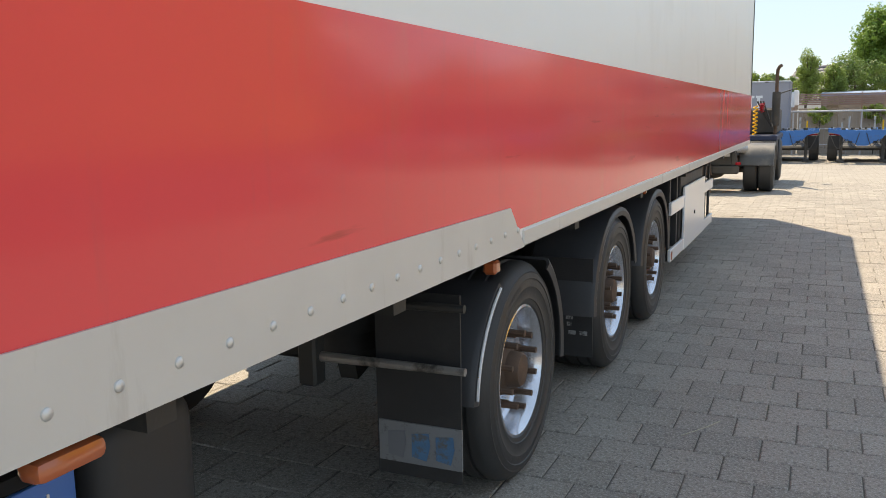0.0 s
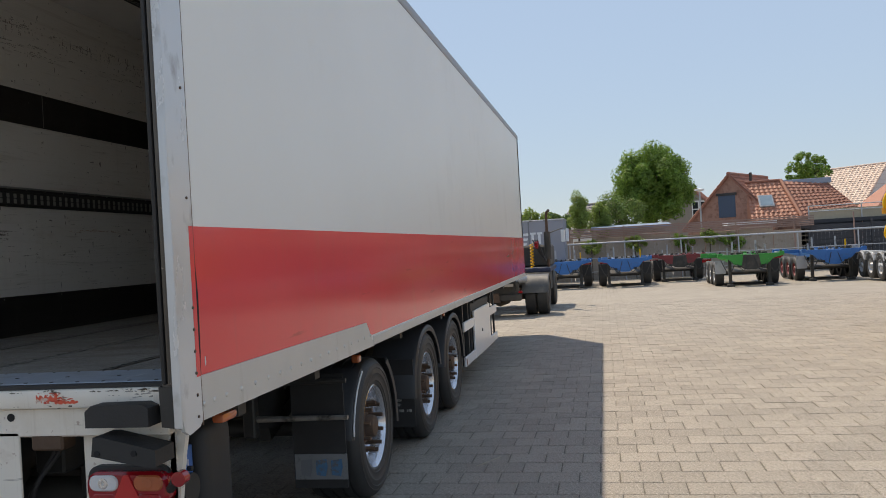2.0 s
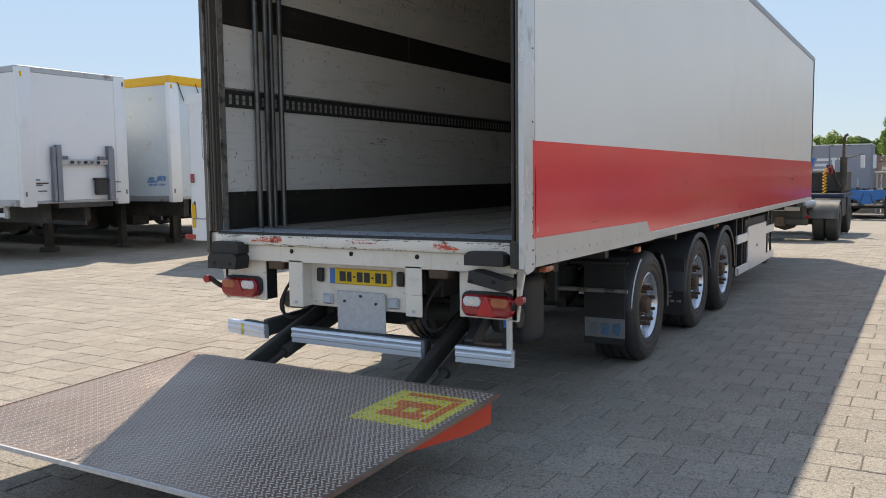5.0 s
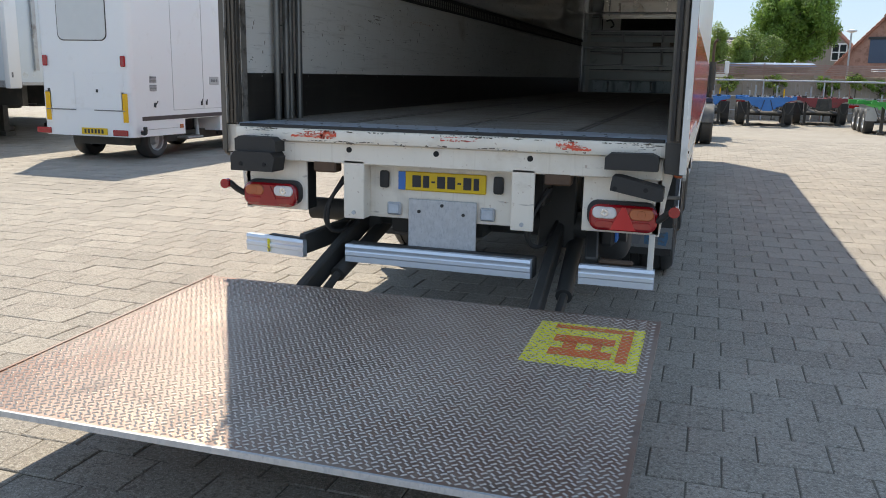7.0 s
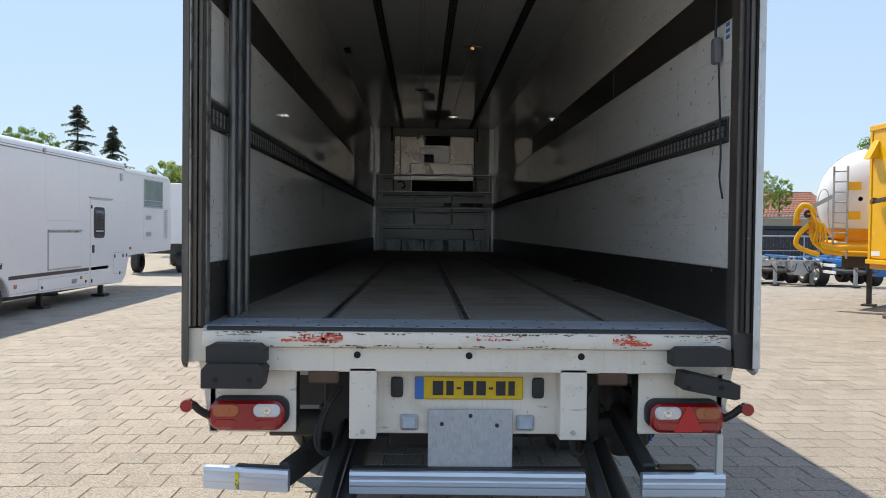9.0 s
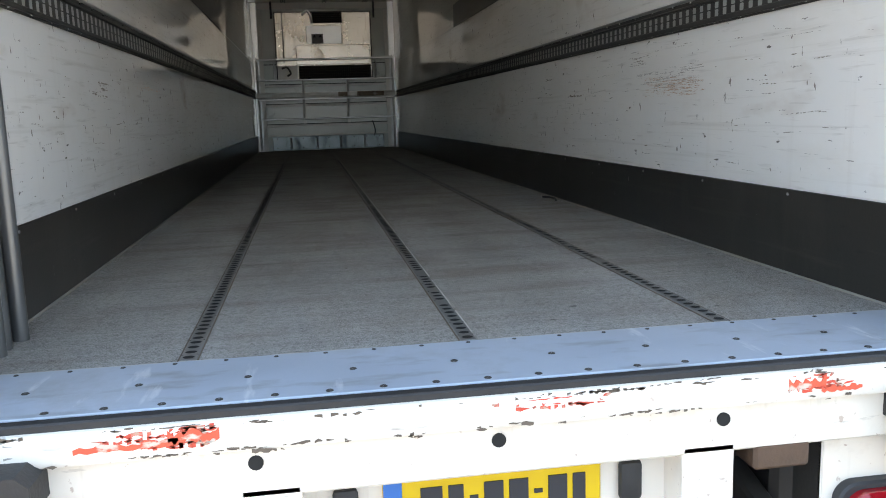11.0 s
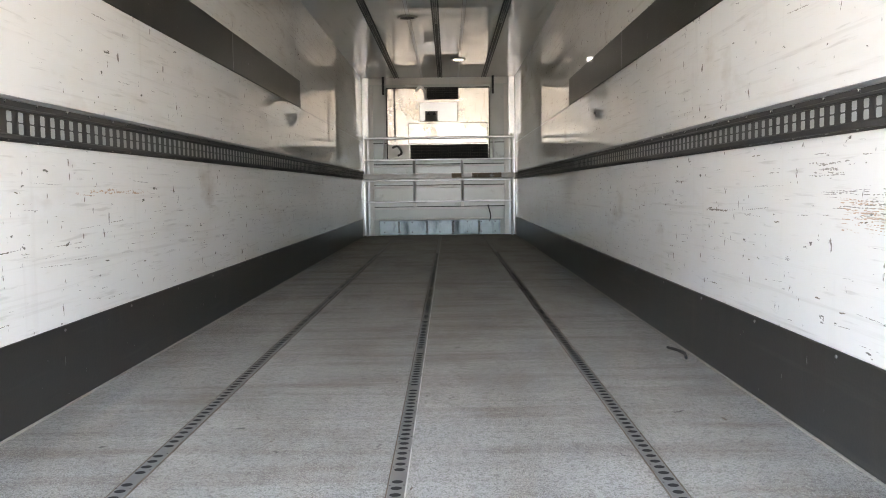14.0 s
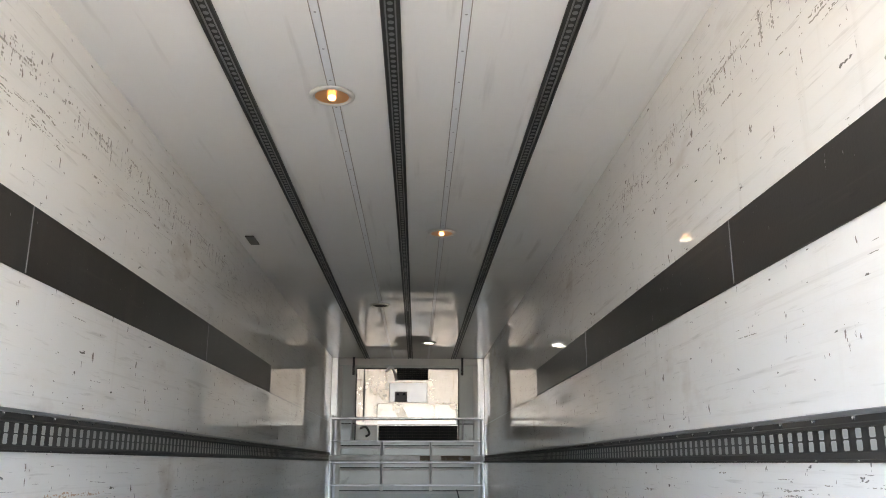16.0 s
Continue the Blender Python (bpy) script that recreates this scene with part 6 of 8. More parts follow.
# terminal tractor ahead of the trailer
GUARD_GREY = mat("dusty_grey_guard", (0.075, 0.073, 0.07), 0.45, var=0.25, scale=3, dirt=(0.16, 0.145, 0.125), dirt_at=0.5, dirt_soft=0.3, bump=0.1)
tt = thing("terminal_tractor", "dark blue terminal tractor with a tall exhaust stack", "tractor", (0.25, 17.2, 0))
for s in (-1, 1):
    part("frame_rail", box(*sorted((s * 0.36, s * 0.48)), -0.2, 5.2, 0.62, 0.92, 0.01), DUSTY, tt)
    for k in (0, 1):
        simple_wheel(tt, s * (1.22 - k * 0.29), 0.55, 0.46, 0.46, 0.265, s, DUSTY)
    simple_wheel(tt, s * 1.22, 3.5, 0.5, 0.5, 0.3, s, DUSTY)
    bm = bmesh.new()
    rows = []
    for i in range(13):
        t = radians(-5 + 175 * i / 12)
        rows.append([bm.verts.new((s * x, 0.55 + rr * math.cos(t), 0.46 + rr * math.sin(t))) for x, rr in ((0.6, 0.53), (1.24, 0.53), (1.25, 0.505), (0.6, 0.505))])
    for A, B in zip(rows, rows[1:]):
        for j in range(4):
            bm.faces.new((A[j], A[(j + 1) % 4], B[(j + 1) % 4], B[j]))
    bm.faces.new(rows[0]), bm.faces.new(rows[-1])
    part("mudguard", bm, GUARD_GREY, tt, "dusty grey rounded mudguard")
    part("leaf_spring", beam((s * 0.52, -0.25, 0.66), (s * 0.52, 1.4, 0.64), 0.09, 0.1, bev=0.01), RUST, tt, "rusty leaf spring pack")
    for y in (-0.22, 1.35):
        part("spring_hanger", box(*sorted((s * 0.47, s * 0.57)), y - 0.06, y + 0.06, 0.55, 0.86, 0.015), DUSTY, tt)
    part("spring_clamp", box(*sorted((s * 0.45, s * 0.6)), 0.45, 0.65, 0.4, 0.74, 0.02), RUST, tt)
    part("side_tank", box(*sorted((s * 0.5, s * 1.18)), 1.7, 2.9, 0.5, 0.98, 0.03), DUSTY, tt)
part("axle", lathe([(-0.95, 0.08), (-0.3, 0.085), (-0.22, 0.17), (0.0, 0.24), (0.22, 0.17), (0.3, 0.085), (0.95, 0.08)], (0, 0.55, 0.46), "x", 20, closed=False), DUSTY, tt, "rusty rear axle with differential")
part("rear_beam", box(-0.62, 0.62, -0.34, -0.22, 0.4, 0.56, 0.02), DUSTY, tt)
for x in (-0.55, 0.5):
    part("beam_stay", beam((x, -0.26, 0.52), (x, -0.12, 0.8), 0.07, 0.05, bev=0.005), DUSTY, tt)
part("air_cylinder", rod((0.48, -0.2, 0.9), (0.66, 0.15, 0.9), 0.1, 14), GALV, tt, "grey air cylinder")
part("tow_jaw", extrude([(-0.12, 0.38), (0.12, 0.38), (0.09, 0.6), (-0.09, 0.6)], "y", -0.42, -0.3), RUST, tt)
part("rear_light", box(0.56, 0.66, -0.36, -0.33, 0.58, 0.64, 0.008), LAMP_RED, tt)
part("rear_cross_member", box(-0.5, 0.5, -0.25, -0.1, 0.55, 0.95, 0.02), DUSTY, tt)
part("coupling_plate", extrude([(-0.5, 0.95), (0.5, 0.95), (0.5, 1.05), (-0.5, 1.05)], "y", -0.1, 0.9), DUSTY, tt)
part("ramp", extrude([(-0.4, 0.75), (-0.1, 1.02), (-0.1, 0.9)], "x", -0.45, 0.45), DUSTY, tt)
part("deck", box(-1.2, 1.2, 2.0, 4.8, 0.98, 1.1, 0.02), mat("dark_blue_steel", (0.02, 0.03, 0.07), 0.5, var=0.2, bump=0.1), tt)
part("engine_cover", box(0.1, 1.15, 2.9, 4.9, 1.1, 1.7, 0.05), DUSTY, tt)
cab = part("cab", box(-1.2, -0.3, 2.3, 4.0, 1.1, 2.55, 0.06), mat("tractor_cab", (0.1, 0.11, 0.12), 0.4, var=0.1), tt, "dark tractor cab with a white framed window")
for x0, x1, z0, z1 in ((-1.1, -0.4, 2.42, 2.5), (-1.1, -1.02, 1.6, 2.5), (-0.48, -0.4, 1.6, 2.5)):
    part("window_frame", box(x0, x1, 2.27, 2.296, z0, z1, 0.01), WHITE_P, cab)
part("rear_window", box(-1.02, -0.48, 2.288, 2.3, 1.7, 2.42), GLASS, cab)
part("cab_lower", box(-1.19, -0.31, 2.28, 2.3, 1.12, 1.6), DUSTY, cab)
part("window_frame", box(-1.02, -0.48, 2.284, 2.294, 1.64, 1.7), WHITE_P, cab)
part("beacon", lathe([(0, 0.07), (0.1, 0.06), (0.14, 0.02), (0.14, 0.001)], (-0.7, 2.6, 2.56), "z", 14, closed=False), LAMP_ORANGE, cab)
stack = part("exhaust_stack", pipe(curve_pts([(1.12, 2.6, 1.1), (1.12, 2.6, 1.9), (1.12, 2.6, 2.45), (1.15, 2.53, 2.58), (1.2, 2.46, 2.62)]), 0.038, 12), RUST, tt, "rusty exhaust stack")
part("muffler", rod((1.12, 2.6, 1.3), (1.12, 2.6, 2.05), 0.09, 14), DUSTY, stack)
mir = part("mirror_arm", pipe([(1.0, 3.9, 2.0), (1.5, 3.7, 2.15), (1.5, 3.7, 1.8)], 0.015, 6), DUSTY, tt)
part("mirror", box(1.44, 1.56, 3.66, 3.72, 1.75, 2.1, 0.02), WHITE_P, mir)
hel = []
for i in range(90):
    t = i / 90
    hel.append((0.72 + 0.045 * math.cos(t * 60), 2.15 + 0.045 * math.sin(t * 60), 1.75 - 0.8 * t))
part("coiled_hose", pipe(hel, 0.014, 6), YELLOW, tt, "yellow coiled air line")
hel = [(0.85 + 0.05 * math.cos(i * 0.7), 2.15 + 0.05 * math.sin(i * 0.7), 1.8 - 0.005 * i) for i in range(40)]
part("red_coil", pipe(hel, 0.016, 6), LAMP_RED, tt, "red coiled air line")
for k in range(3):
    part("hose_bundle", pipe(curve_pts([(0.75 + k * 0.06, 2.2, 1.85), (0.95 + k * 0.05, 2.3, 1.45 - k * 0.07), (1.05, 2.6, 1.35)]), 0.02, 6), BLACK, tt)

# curtain-sided truck behind the tractor
ct = thing("curtain_truck", "grey curtain-sided truck body with printed lettering", "truck", (-0.95, 40.0, -0.3))
part("body", box(-3.6, 1.75, 0.0, 2.5, 1.0, 2.95, 0.05), CURTAIN, ct)
ct.scale = (1.08, 1.08, 1.1)
part("roof_edge", box(-3.62, 1.77, -0.02, 2.52, 2.9, 2.98, 0.02), SILVER, ct)
part("underbody", box(-3.4, 1.6, 0.2, 2.3, 0.55, 1.0), DUSTY, ct)
for x in (-2.8, 1.0):
    simple_wheel(ct, x, 0.1, 0.48, 0.48, 0.3, -1, DUSTY, "y")
part("front_seam", box(0.03, 0.08, -0.015, 0.0, 1.0, 2.92), GREY_P, ct)
part("blue_print", extrude([(-1.0, 1.75), (-0.72, 1.75), (-0.5, 2.4), (-0.78, 2.4)], "y", -0.012, 0.002), BLUE_PLASTIC, ct)
for k in range(3):
    part("letter_bar", extrude([(-0.62 + 0.07 * k, 1.8 + 0.23 * k), (-0.1 + 0.07 * k, 1.8 + 0.23 * k), (-0.06 + 0.07 * k, 1.92 + 0.23 * k), (-0.58 + 0.07 * k, 1.92 + 0.23 * k)], "y", -0.012, 0.002), PAPER, ct)
for k in range(2):
    part("letter_bar", box(0.17 + k * 0.32, 0.29 + k * 0.32, -0.012, 0.002, 1.85, 2.3), PAPER, ct)
    part("letter_bar", box(0.12 + k * 0.32, 0.38 + k * 0.32, -0.012, 0.002, 2.3, 2.4), PAPER, ct)
part("mirror", box(1.82, 1.95, -0.2, -0.1, 1.9, 2.5, 0.02), PAPER, ct)

# white mobile unit on the far side
UX, UY0, UY1, UW = -7.83, 7.55, 21.4, 1.85
un = thing("mobile_unit", "white mobile office trailer with a raised front and small wheels", "trailer")
WCY, WCZ = 11.12, 0.33
side = [(UY0 + 0.1, 0.43), (9.02, 0.42), (9.02, 0.69), (10.18, 0.69), (10.18, 0.41), (WCY - 0.5, 0.41)]
side += [(WCY - 0.5 * math.cos(radians(10 + 16 * k)), WCZ + 0.46 * math.sin(radians(10 + 16 * k))) for k in range(11)]
side += [(WCY + 0.5, 0.39), (17.35, 0.3), (17.62, 0.45), (17.85, 0.97), (UY1, 1.02), (UY1 + 0.06, 1.4), (UY1 - 0.05, 3.1), (UY1 - 0.3, 3.2), (UY0 + 0.1, 3.2)]
part("body", extrude(side, "x", UX - UW, UX), WHITE_P, un)
corner = [(UX - UW, UY0 + 0.1)] + [(UX - UW + 0.1 - 0.1 * math.cos(radians(15 * k)), UY0 + 0.1 - 0.1 * math.sin(radians(15 * k))) for k in range(1, 7)]
corner += [(UX - 0.1 + 0.1 * math.sin(radians(15 * k)), UY0 + 0.1 - 0.1 * math.cos(radians(15 * k))) for k in range(7)]
part("rear_wall", extrude(corner, "z", 0.43, 3.2), WHITE_P, un)


def roof_cap(y0, y1, z0, rise, name):
    """A roof with rounded long edges, a little wider than the body."""
    out = [(UX + 0.02, z0)] + [(UX + 0.02 - 0.14 * (1 - math.cos(radians(15 * k))), z0 + 0.05 + rise * math.sin(radians(15 * k))) for k in range(7)]
    out += [(2 * UX - UW - x, z) for x, z in reversed(out)]
    return part(name, extrude(out, "y", y0, y1), WHITE_P, un, "rounded white roof cap")


cap = roof_cap(UY0 - 0.01, 17.5, 3.17, 0.15, "roof")
roof_cap(17.5, UY1 - 0.3, 3.1, 0.07, "front_roof")
part("roof_seam", box(UX + 0.019, UX + 0.024, UY0 + 0.05, 17.48, 3.205, 3.215), GREY_P, cap)
part("roof_seam", box(UX + 0.001, UX + 0.012, UY0 + 0.1, 17.48, 3.155, 3.17), GREY_P, cap)
part("roof_clip", box(UX + 0.018, UX + 0.04, 12.95, 13.05, 3.18, 3.26), SILVER, cap)
part("gutter_outlet", box(UX, UX + 0.03, 17.2, 17.35, 2.86, 3.05, 0.01), SILVER, un)
STRIPE = mat("brown_stripe", (0.06, 0.045, 0.045), 0.5, bump=0)
for y0, y1 in ((UY0 + 0.25, 10.75), (11.62, 15.28), (15.4, 16.45)):
    part("stripe", box(UX, UX + 0.006, y0, y1, 0.7, 0.77), STRIPE, un, "dark stripe along the side")
for y0, y1, z in ((UY0 + 0.2, 8.98, 0.54), (10.22, 10.6, 0.52), (11.66, 15.3, 0.43)):
    part("skirt_line", box(UX, UX + 0.004, y0, y1, z, z + 0.008), SILVER, un)


def hatch(name, y0, y1, z0, z1, label="", line=SILVER, t=0.012, proud=0.006):
    """A flush door in the side wall with a thin gap all round."""
    h_ = part(name, box(UX, UX + proud, y0, y1, z0, z1, 0.003), WHITE_P, un, label)
    for a0, a1, b0, b1 in ((y0 - t, y0, z0 - t, z1 + t), (y1, y1 + t, z0 - t, z1 + t), (y0, y1, z0 - t, z0), (y0, y1, z1, z1 + t)):
        part("gap", box(UX, UX + proud * 0.5, a0, a1, b0, b1), line, h_)
    return h_


d = hatch("door", 15.37, 16.62, 0.34, 2.33, "white entrance door with a dark rounded window", t=0.014)
pane = rounded(15.56, 16.2, 1.44, 2.16, 0.1, 0.0, 0.012, 0.003)
bmesh.ops.rotate(pane, verts=pane.verts[:], cent=(0, 0, 0), matrix=Matrix.Rotation(radians(90), 3, "Z"))
bmesh.ops.translate(pane, verts=pane.verts[:], vec=(UX + 0.018, 0, 0))
dw = part("door_window", pane, BLACK, d, "dark rounded window")
part("glass", box(UX + 0.017, UX + 0.021, 15.62, 16.14, 1.52, 2.08, 0.004), GLASS, dw)
part("window_latch", box(UX + 0.018, UX + 0.024, 15.66, 16.1, 1.58, 1.62), SILVER, dw)
part("drip_rail", box(UX, UX + 0.03, 15.3, 16.68, 2.36, 2.385, 0.005), SILVER, d)
part("door_handle", box(UX + 0.005, UX + 0.03, 15.46, 15.56, 1.1, 1.28, 0.02, seg=2), BLACK, d)
for z in (0.42, 2.12):
    part("hinge", box(UX + 0.004, UX + 0.022, 15.4, 15.45, z, z + 0.08), BLACK, d)
hch = hatch("side_hatch", 13.24, 14.82, 0.83, 1.57, "white side hatch with a grey raised frame", SILVER, 0.03, 0.02)
part("hatch_hinge", box(UX, UX + 0.035, 13.2, 14.86, 1.6, 1.635, 0.008), SILVER, hch)
part("wall_seam", box(UX, UX + 0.003, 13.2, 14.9, 1.82, 1.828), SILVER, un)
for y in (13.1, 14.75):
    part("wall_seam", box(UX, UX + 0.002, y, y + 0.008, 1.9, 3.14), PAPER, un)
hatch("skirt_hatch", 12.8, 15.25, 0.4, 0.64, t=0.008)
for y in (12.95, 15.1):
    part("latch", box(UX + 0.006, UX + 0.02, y - 0.025, y + 0.025, 0.44, 0.5), BLACK, un)
part("type_plate", box(UX + 0.006, UX + 0.01, 14.35, 14.62, 0.46, 0.56), SILVER, un)
for k in range(3):
    part("type_bar", box(UX + 0.009, UX + 0.012, 14.37, 14.6, 0.475 + 0.028 * k, 0.485 + 0.028 * k), GREY_P, un)
for y in (8.9, 11.85, 14.85, 17.95):
    part("side_reflector", box(UX + 0.004, UX + 0.018, y - 0.045, y + 0.045, 0.53 if y < 17 else 1.12, 0.6 if y < 17 else 1.19), LAMP_ORANGE, un)
hatch("front_hatch", 16.78, 17.5, 0.55, 1.06, t=0.01)
for y, z in ((16.86, 0.98), (17.42, 0.98), (17.2, 0.55), (17.68, 0.98)):
    part("latch", box(UX + 0.004, UX + 0.02, y - 0.025, y + 0.025, z - 0.04, z + 0.04), BLACK, un)
w = part("window", box(UX, UX + 0.012, 19.05, 20.55, 2.28, 2.98, 0.006), PANE, un, "framed side window")
for y0, y1, z0, z1 in ((19.0, 19.05, 2.24, 3.02), (20.55, 20.6, 2.24, 3.02), (19.05, 20.55, 2.24, 2.28), (19.05, 20.55, 2.98, 3.02), (19.05, 20.55, 2.42, 2.45)):
    part("window_frame", box(UX, UX + 0.022, y0, y1, z0, z1), SILVER, w)
v = part("vent_door", box(UX, UX + 0.01, 19.0, 19.8, 1.35, 2.05, 0.004), WHITE_P, un)
for z in (1.45, 1.9):
    part("vent_grille", box(UX + 0.008, UX + 0.016, 19.15, 19.6, z, z + 0.12), SILVER, v)
for k in range(14):
    part("louvre", box(UX, UX + 0.012, 20.75, 21.1, 1.4 + k * 0.06, 1.425 + k * 0.06), SILVER, un)
for y0, y1 in ((8.7, 9.63), (9.65, 10.55)):
    hatch("wardrobe_door", y0, y1, 0.86, 2.98, t=0.008)
part("door_head", box(UX, UX + 0.01, 8.68, 10.57, 3.0, 3.012), GREY_P, un)
for y in (8.15, 9.56, 9.72, 11.32):
    part("latch", box(UX + 0.004, UX + 0.025, y - 0.02, y + 0.02, 0.92, 1.0, 0.006), BLACK, un)
    part("latch_tongue", beam((UX + 0.02, y + 0.01, 0.96), (UX + 0.03, y + (0.06 if y < 9 else 0.0), 1.03), 0.012, 0.012), BLACK, un)
sp = part("socket_plate", box(UX, UX + 0.014, 9.85, 10.16, 1.3, 1.45, 0.005), SILVER, un)
for k in range(3):
    part("socket", rod((UX + 0.012, 9.92 + 0.08 * k, 1.375), (UX + 0.02, 9.92 + 0.08 * k, 1.375), 0.028, 10), GREY_P, sp)
for z in (1.2, 1.34):
    vs = part("vent_square", box(UX, UX + 0.01, 8.03, 8.22, z, z + 0.11, 0.004), SILVER, un)
    for k in range(4):
        part("slat", box(UX + 0.009, UX + 0.014, 8.04, 8.21, z + 0.015 + 0.024 * k, z + 0.025 + 0.024 * k), GREY_P, vs)
bay = part("open_bay", box(UX - 0.9, UX - 0.6, 9.0, 10.2, 0.3, 0.72), BLACK, un, "dark open bay above the rear wheels")
part("bay_tray", box(UX - 0.6, UX - 0.1, 9.25, 9.75, 0.3, 0.34, 0.01), SILVER, bay)
part("bay_pipe", rod((UX - 0.3, 9.8, 0.7), (UX - 0.2, 9.7, 0.34), 0.04, 8), SILVER, bay)
part("tow_hook", pipe(curve_pts([(UX - 0.02, UY0 + 0.22, 0.5), (UX + 0.08, UY0 + 0.2, 0.5), (UX + 0.1, UY0 + 0.18, 0.6)]), 0.035, 8), BLACK, un)
for y, r in ((8.5, 0.33), (WCY, 0.35)):
    simple_wheel(un, UX - 0.03 if y > 9 else UX - 0.25, y, r, r, 0.24, 1, SILVER)
    simple_wheel(un, UX - UW + 0.03, y, r, r, 0.24, -1, SILVER)
arch = [(WCY - 0.53 * math.cos(radians(8 + 16.4 * k)), WCZ + 0.49 * math.sin(radians(8 + 16.4 * k))) for k in range(11)]
part("arch_rim", pipe([(UX + 0.004, y, z) for y, z in arch], 0.016, 6), WHITE_P, un, "raised wheel arch rim")
part("arch_lining", box(UX - 0.5, UX - 0.3, WCY - 0.55, WCY + 0.55, 0.3, 0.85), BLACK, un)
part("underframe", box(UX - UW + 0.3, UX - 0.35, 7.9, 17.2, 0.26, 0.44), DUSTY, un)
for x in (UX - 1.55, UX - 0.3):
    for y in (13.5, 16.75):
        lg = part("support_leg", box(x - 0.05, x + 0.05, y - 0.05, y + 0.05, 0.05, 0.4), BLACK, un)
        part("leg_pad", box(x - 0.16, x + 0.16, y - 0.17, y + 0.17, 0.0, 0.06, 0.01), BLACK, lg)
XM = UX - UW / 2
for s in (-1, 1):
    x = XM + s * (UW / 2 - 0.13)
    part("rear_lamp", box(x - 0.05, x + 0.05, UY0 - 0.035, UY0, 1.6, 1.78, 0.015), LAMP_RED, un)
    st = part("reflective_strip", box(x - 0.07, x + 0.07, UY0 - 0.006, UY0, 0.66, 1.18), PAPER, un, "yellow reflective strip in a pale border")
    part("strip_film", box(x - 0.052, x + 0.052, UY0 - 0.009, UY0 - 0.005, 0.68, 1.16), YELLOW, st)
    part("rear_light_bar", box(x - 0.28, x + 0.03, UY0 - 0.02, UY0, 0.45, 0.55, 0.01), LAMP_RED, un)
    rh = part("rear_hatch", box(XM + s * 0.5 - 0.34, XM + s * 0.5 + 0.28, UY0 - 0.006, UY0, 0.88, 1.5, 0.003), WHITE_P, un)
    part("hatch_foot", box(XM + s * 0.5 - 0.34, XM + s * 0.5 + 0.28, UY0 - 0.01, UY0, 0.862, 0.878), GREY_P, rh)
    part("hatch_lock", box(XM + s * 0.5 - 0.28, XM + s * 0.5 - 0.24, UY0 - 0.014, UY0 - 0.004, 1.17, 1.22), BLACK, rh)
rp_ = part("rear_panel_seal", rounded(XM - 0.5, XM + 0.5, 2.02, 3.05, 0.12, UY0 - 0.008, UY0, 0.002), BLACK, un, "black rubber seal")
part("rear_panel", rounded(XM - 0.485, XM + 0.485, 2.035, 3.035, 0.11, UY0 - 0.014, UY0 - 0.004, 0.003), mat("light_grey_panel", (0.6, 0.62, 0.62), 0.4, var=0.05, bump=0), rp_)
pl = part("rear_plate", box(XM - 0.12, XM + 0.4, UY0 - 0.02, UY0, 0.46, 0.57), YELLOW_PLATE, un)
for k in range(6):
    part("character_bar", box(XM - 0.06 + k * 0.07, XM - 0.02 + k * 0.07, UY0 - 0.024, UY0 - 0.018, 0.48, 0.55), INK, pl)

# white box body beyond the mobile unit
fb = thing("box_trailer", "white box trailer parked behind the mobile unit", "trailer", (-12.4, 34.0, ground_z(34)), group="white box trailers")
part("body", box(-1.25, 1.25, 0.0, 10.0, 1.35, 4.1, 0.04), WHITE_P, fb)
part("underframe", box(-0.9, 0.9, 0.2, 9.5, 0.9, 1.35), DUSTY, fb)
for s in (-1, 1):
    for y in (1.0, 7.0, 8.3):
        simple_wheel(fb, s * 1.2, y, 0.5, 0.5, 0.35, s, DUSTY)


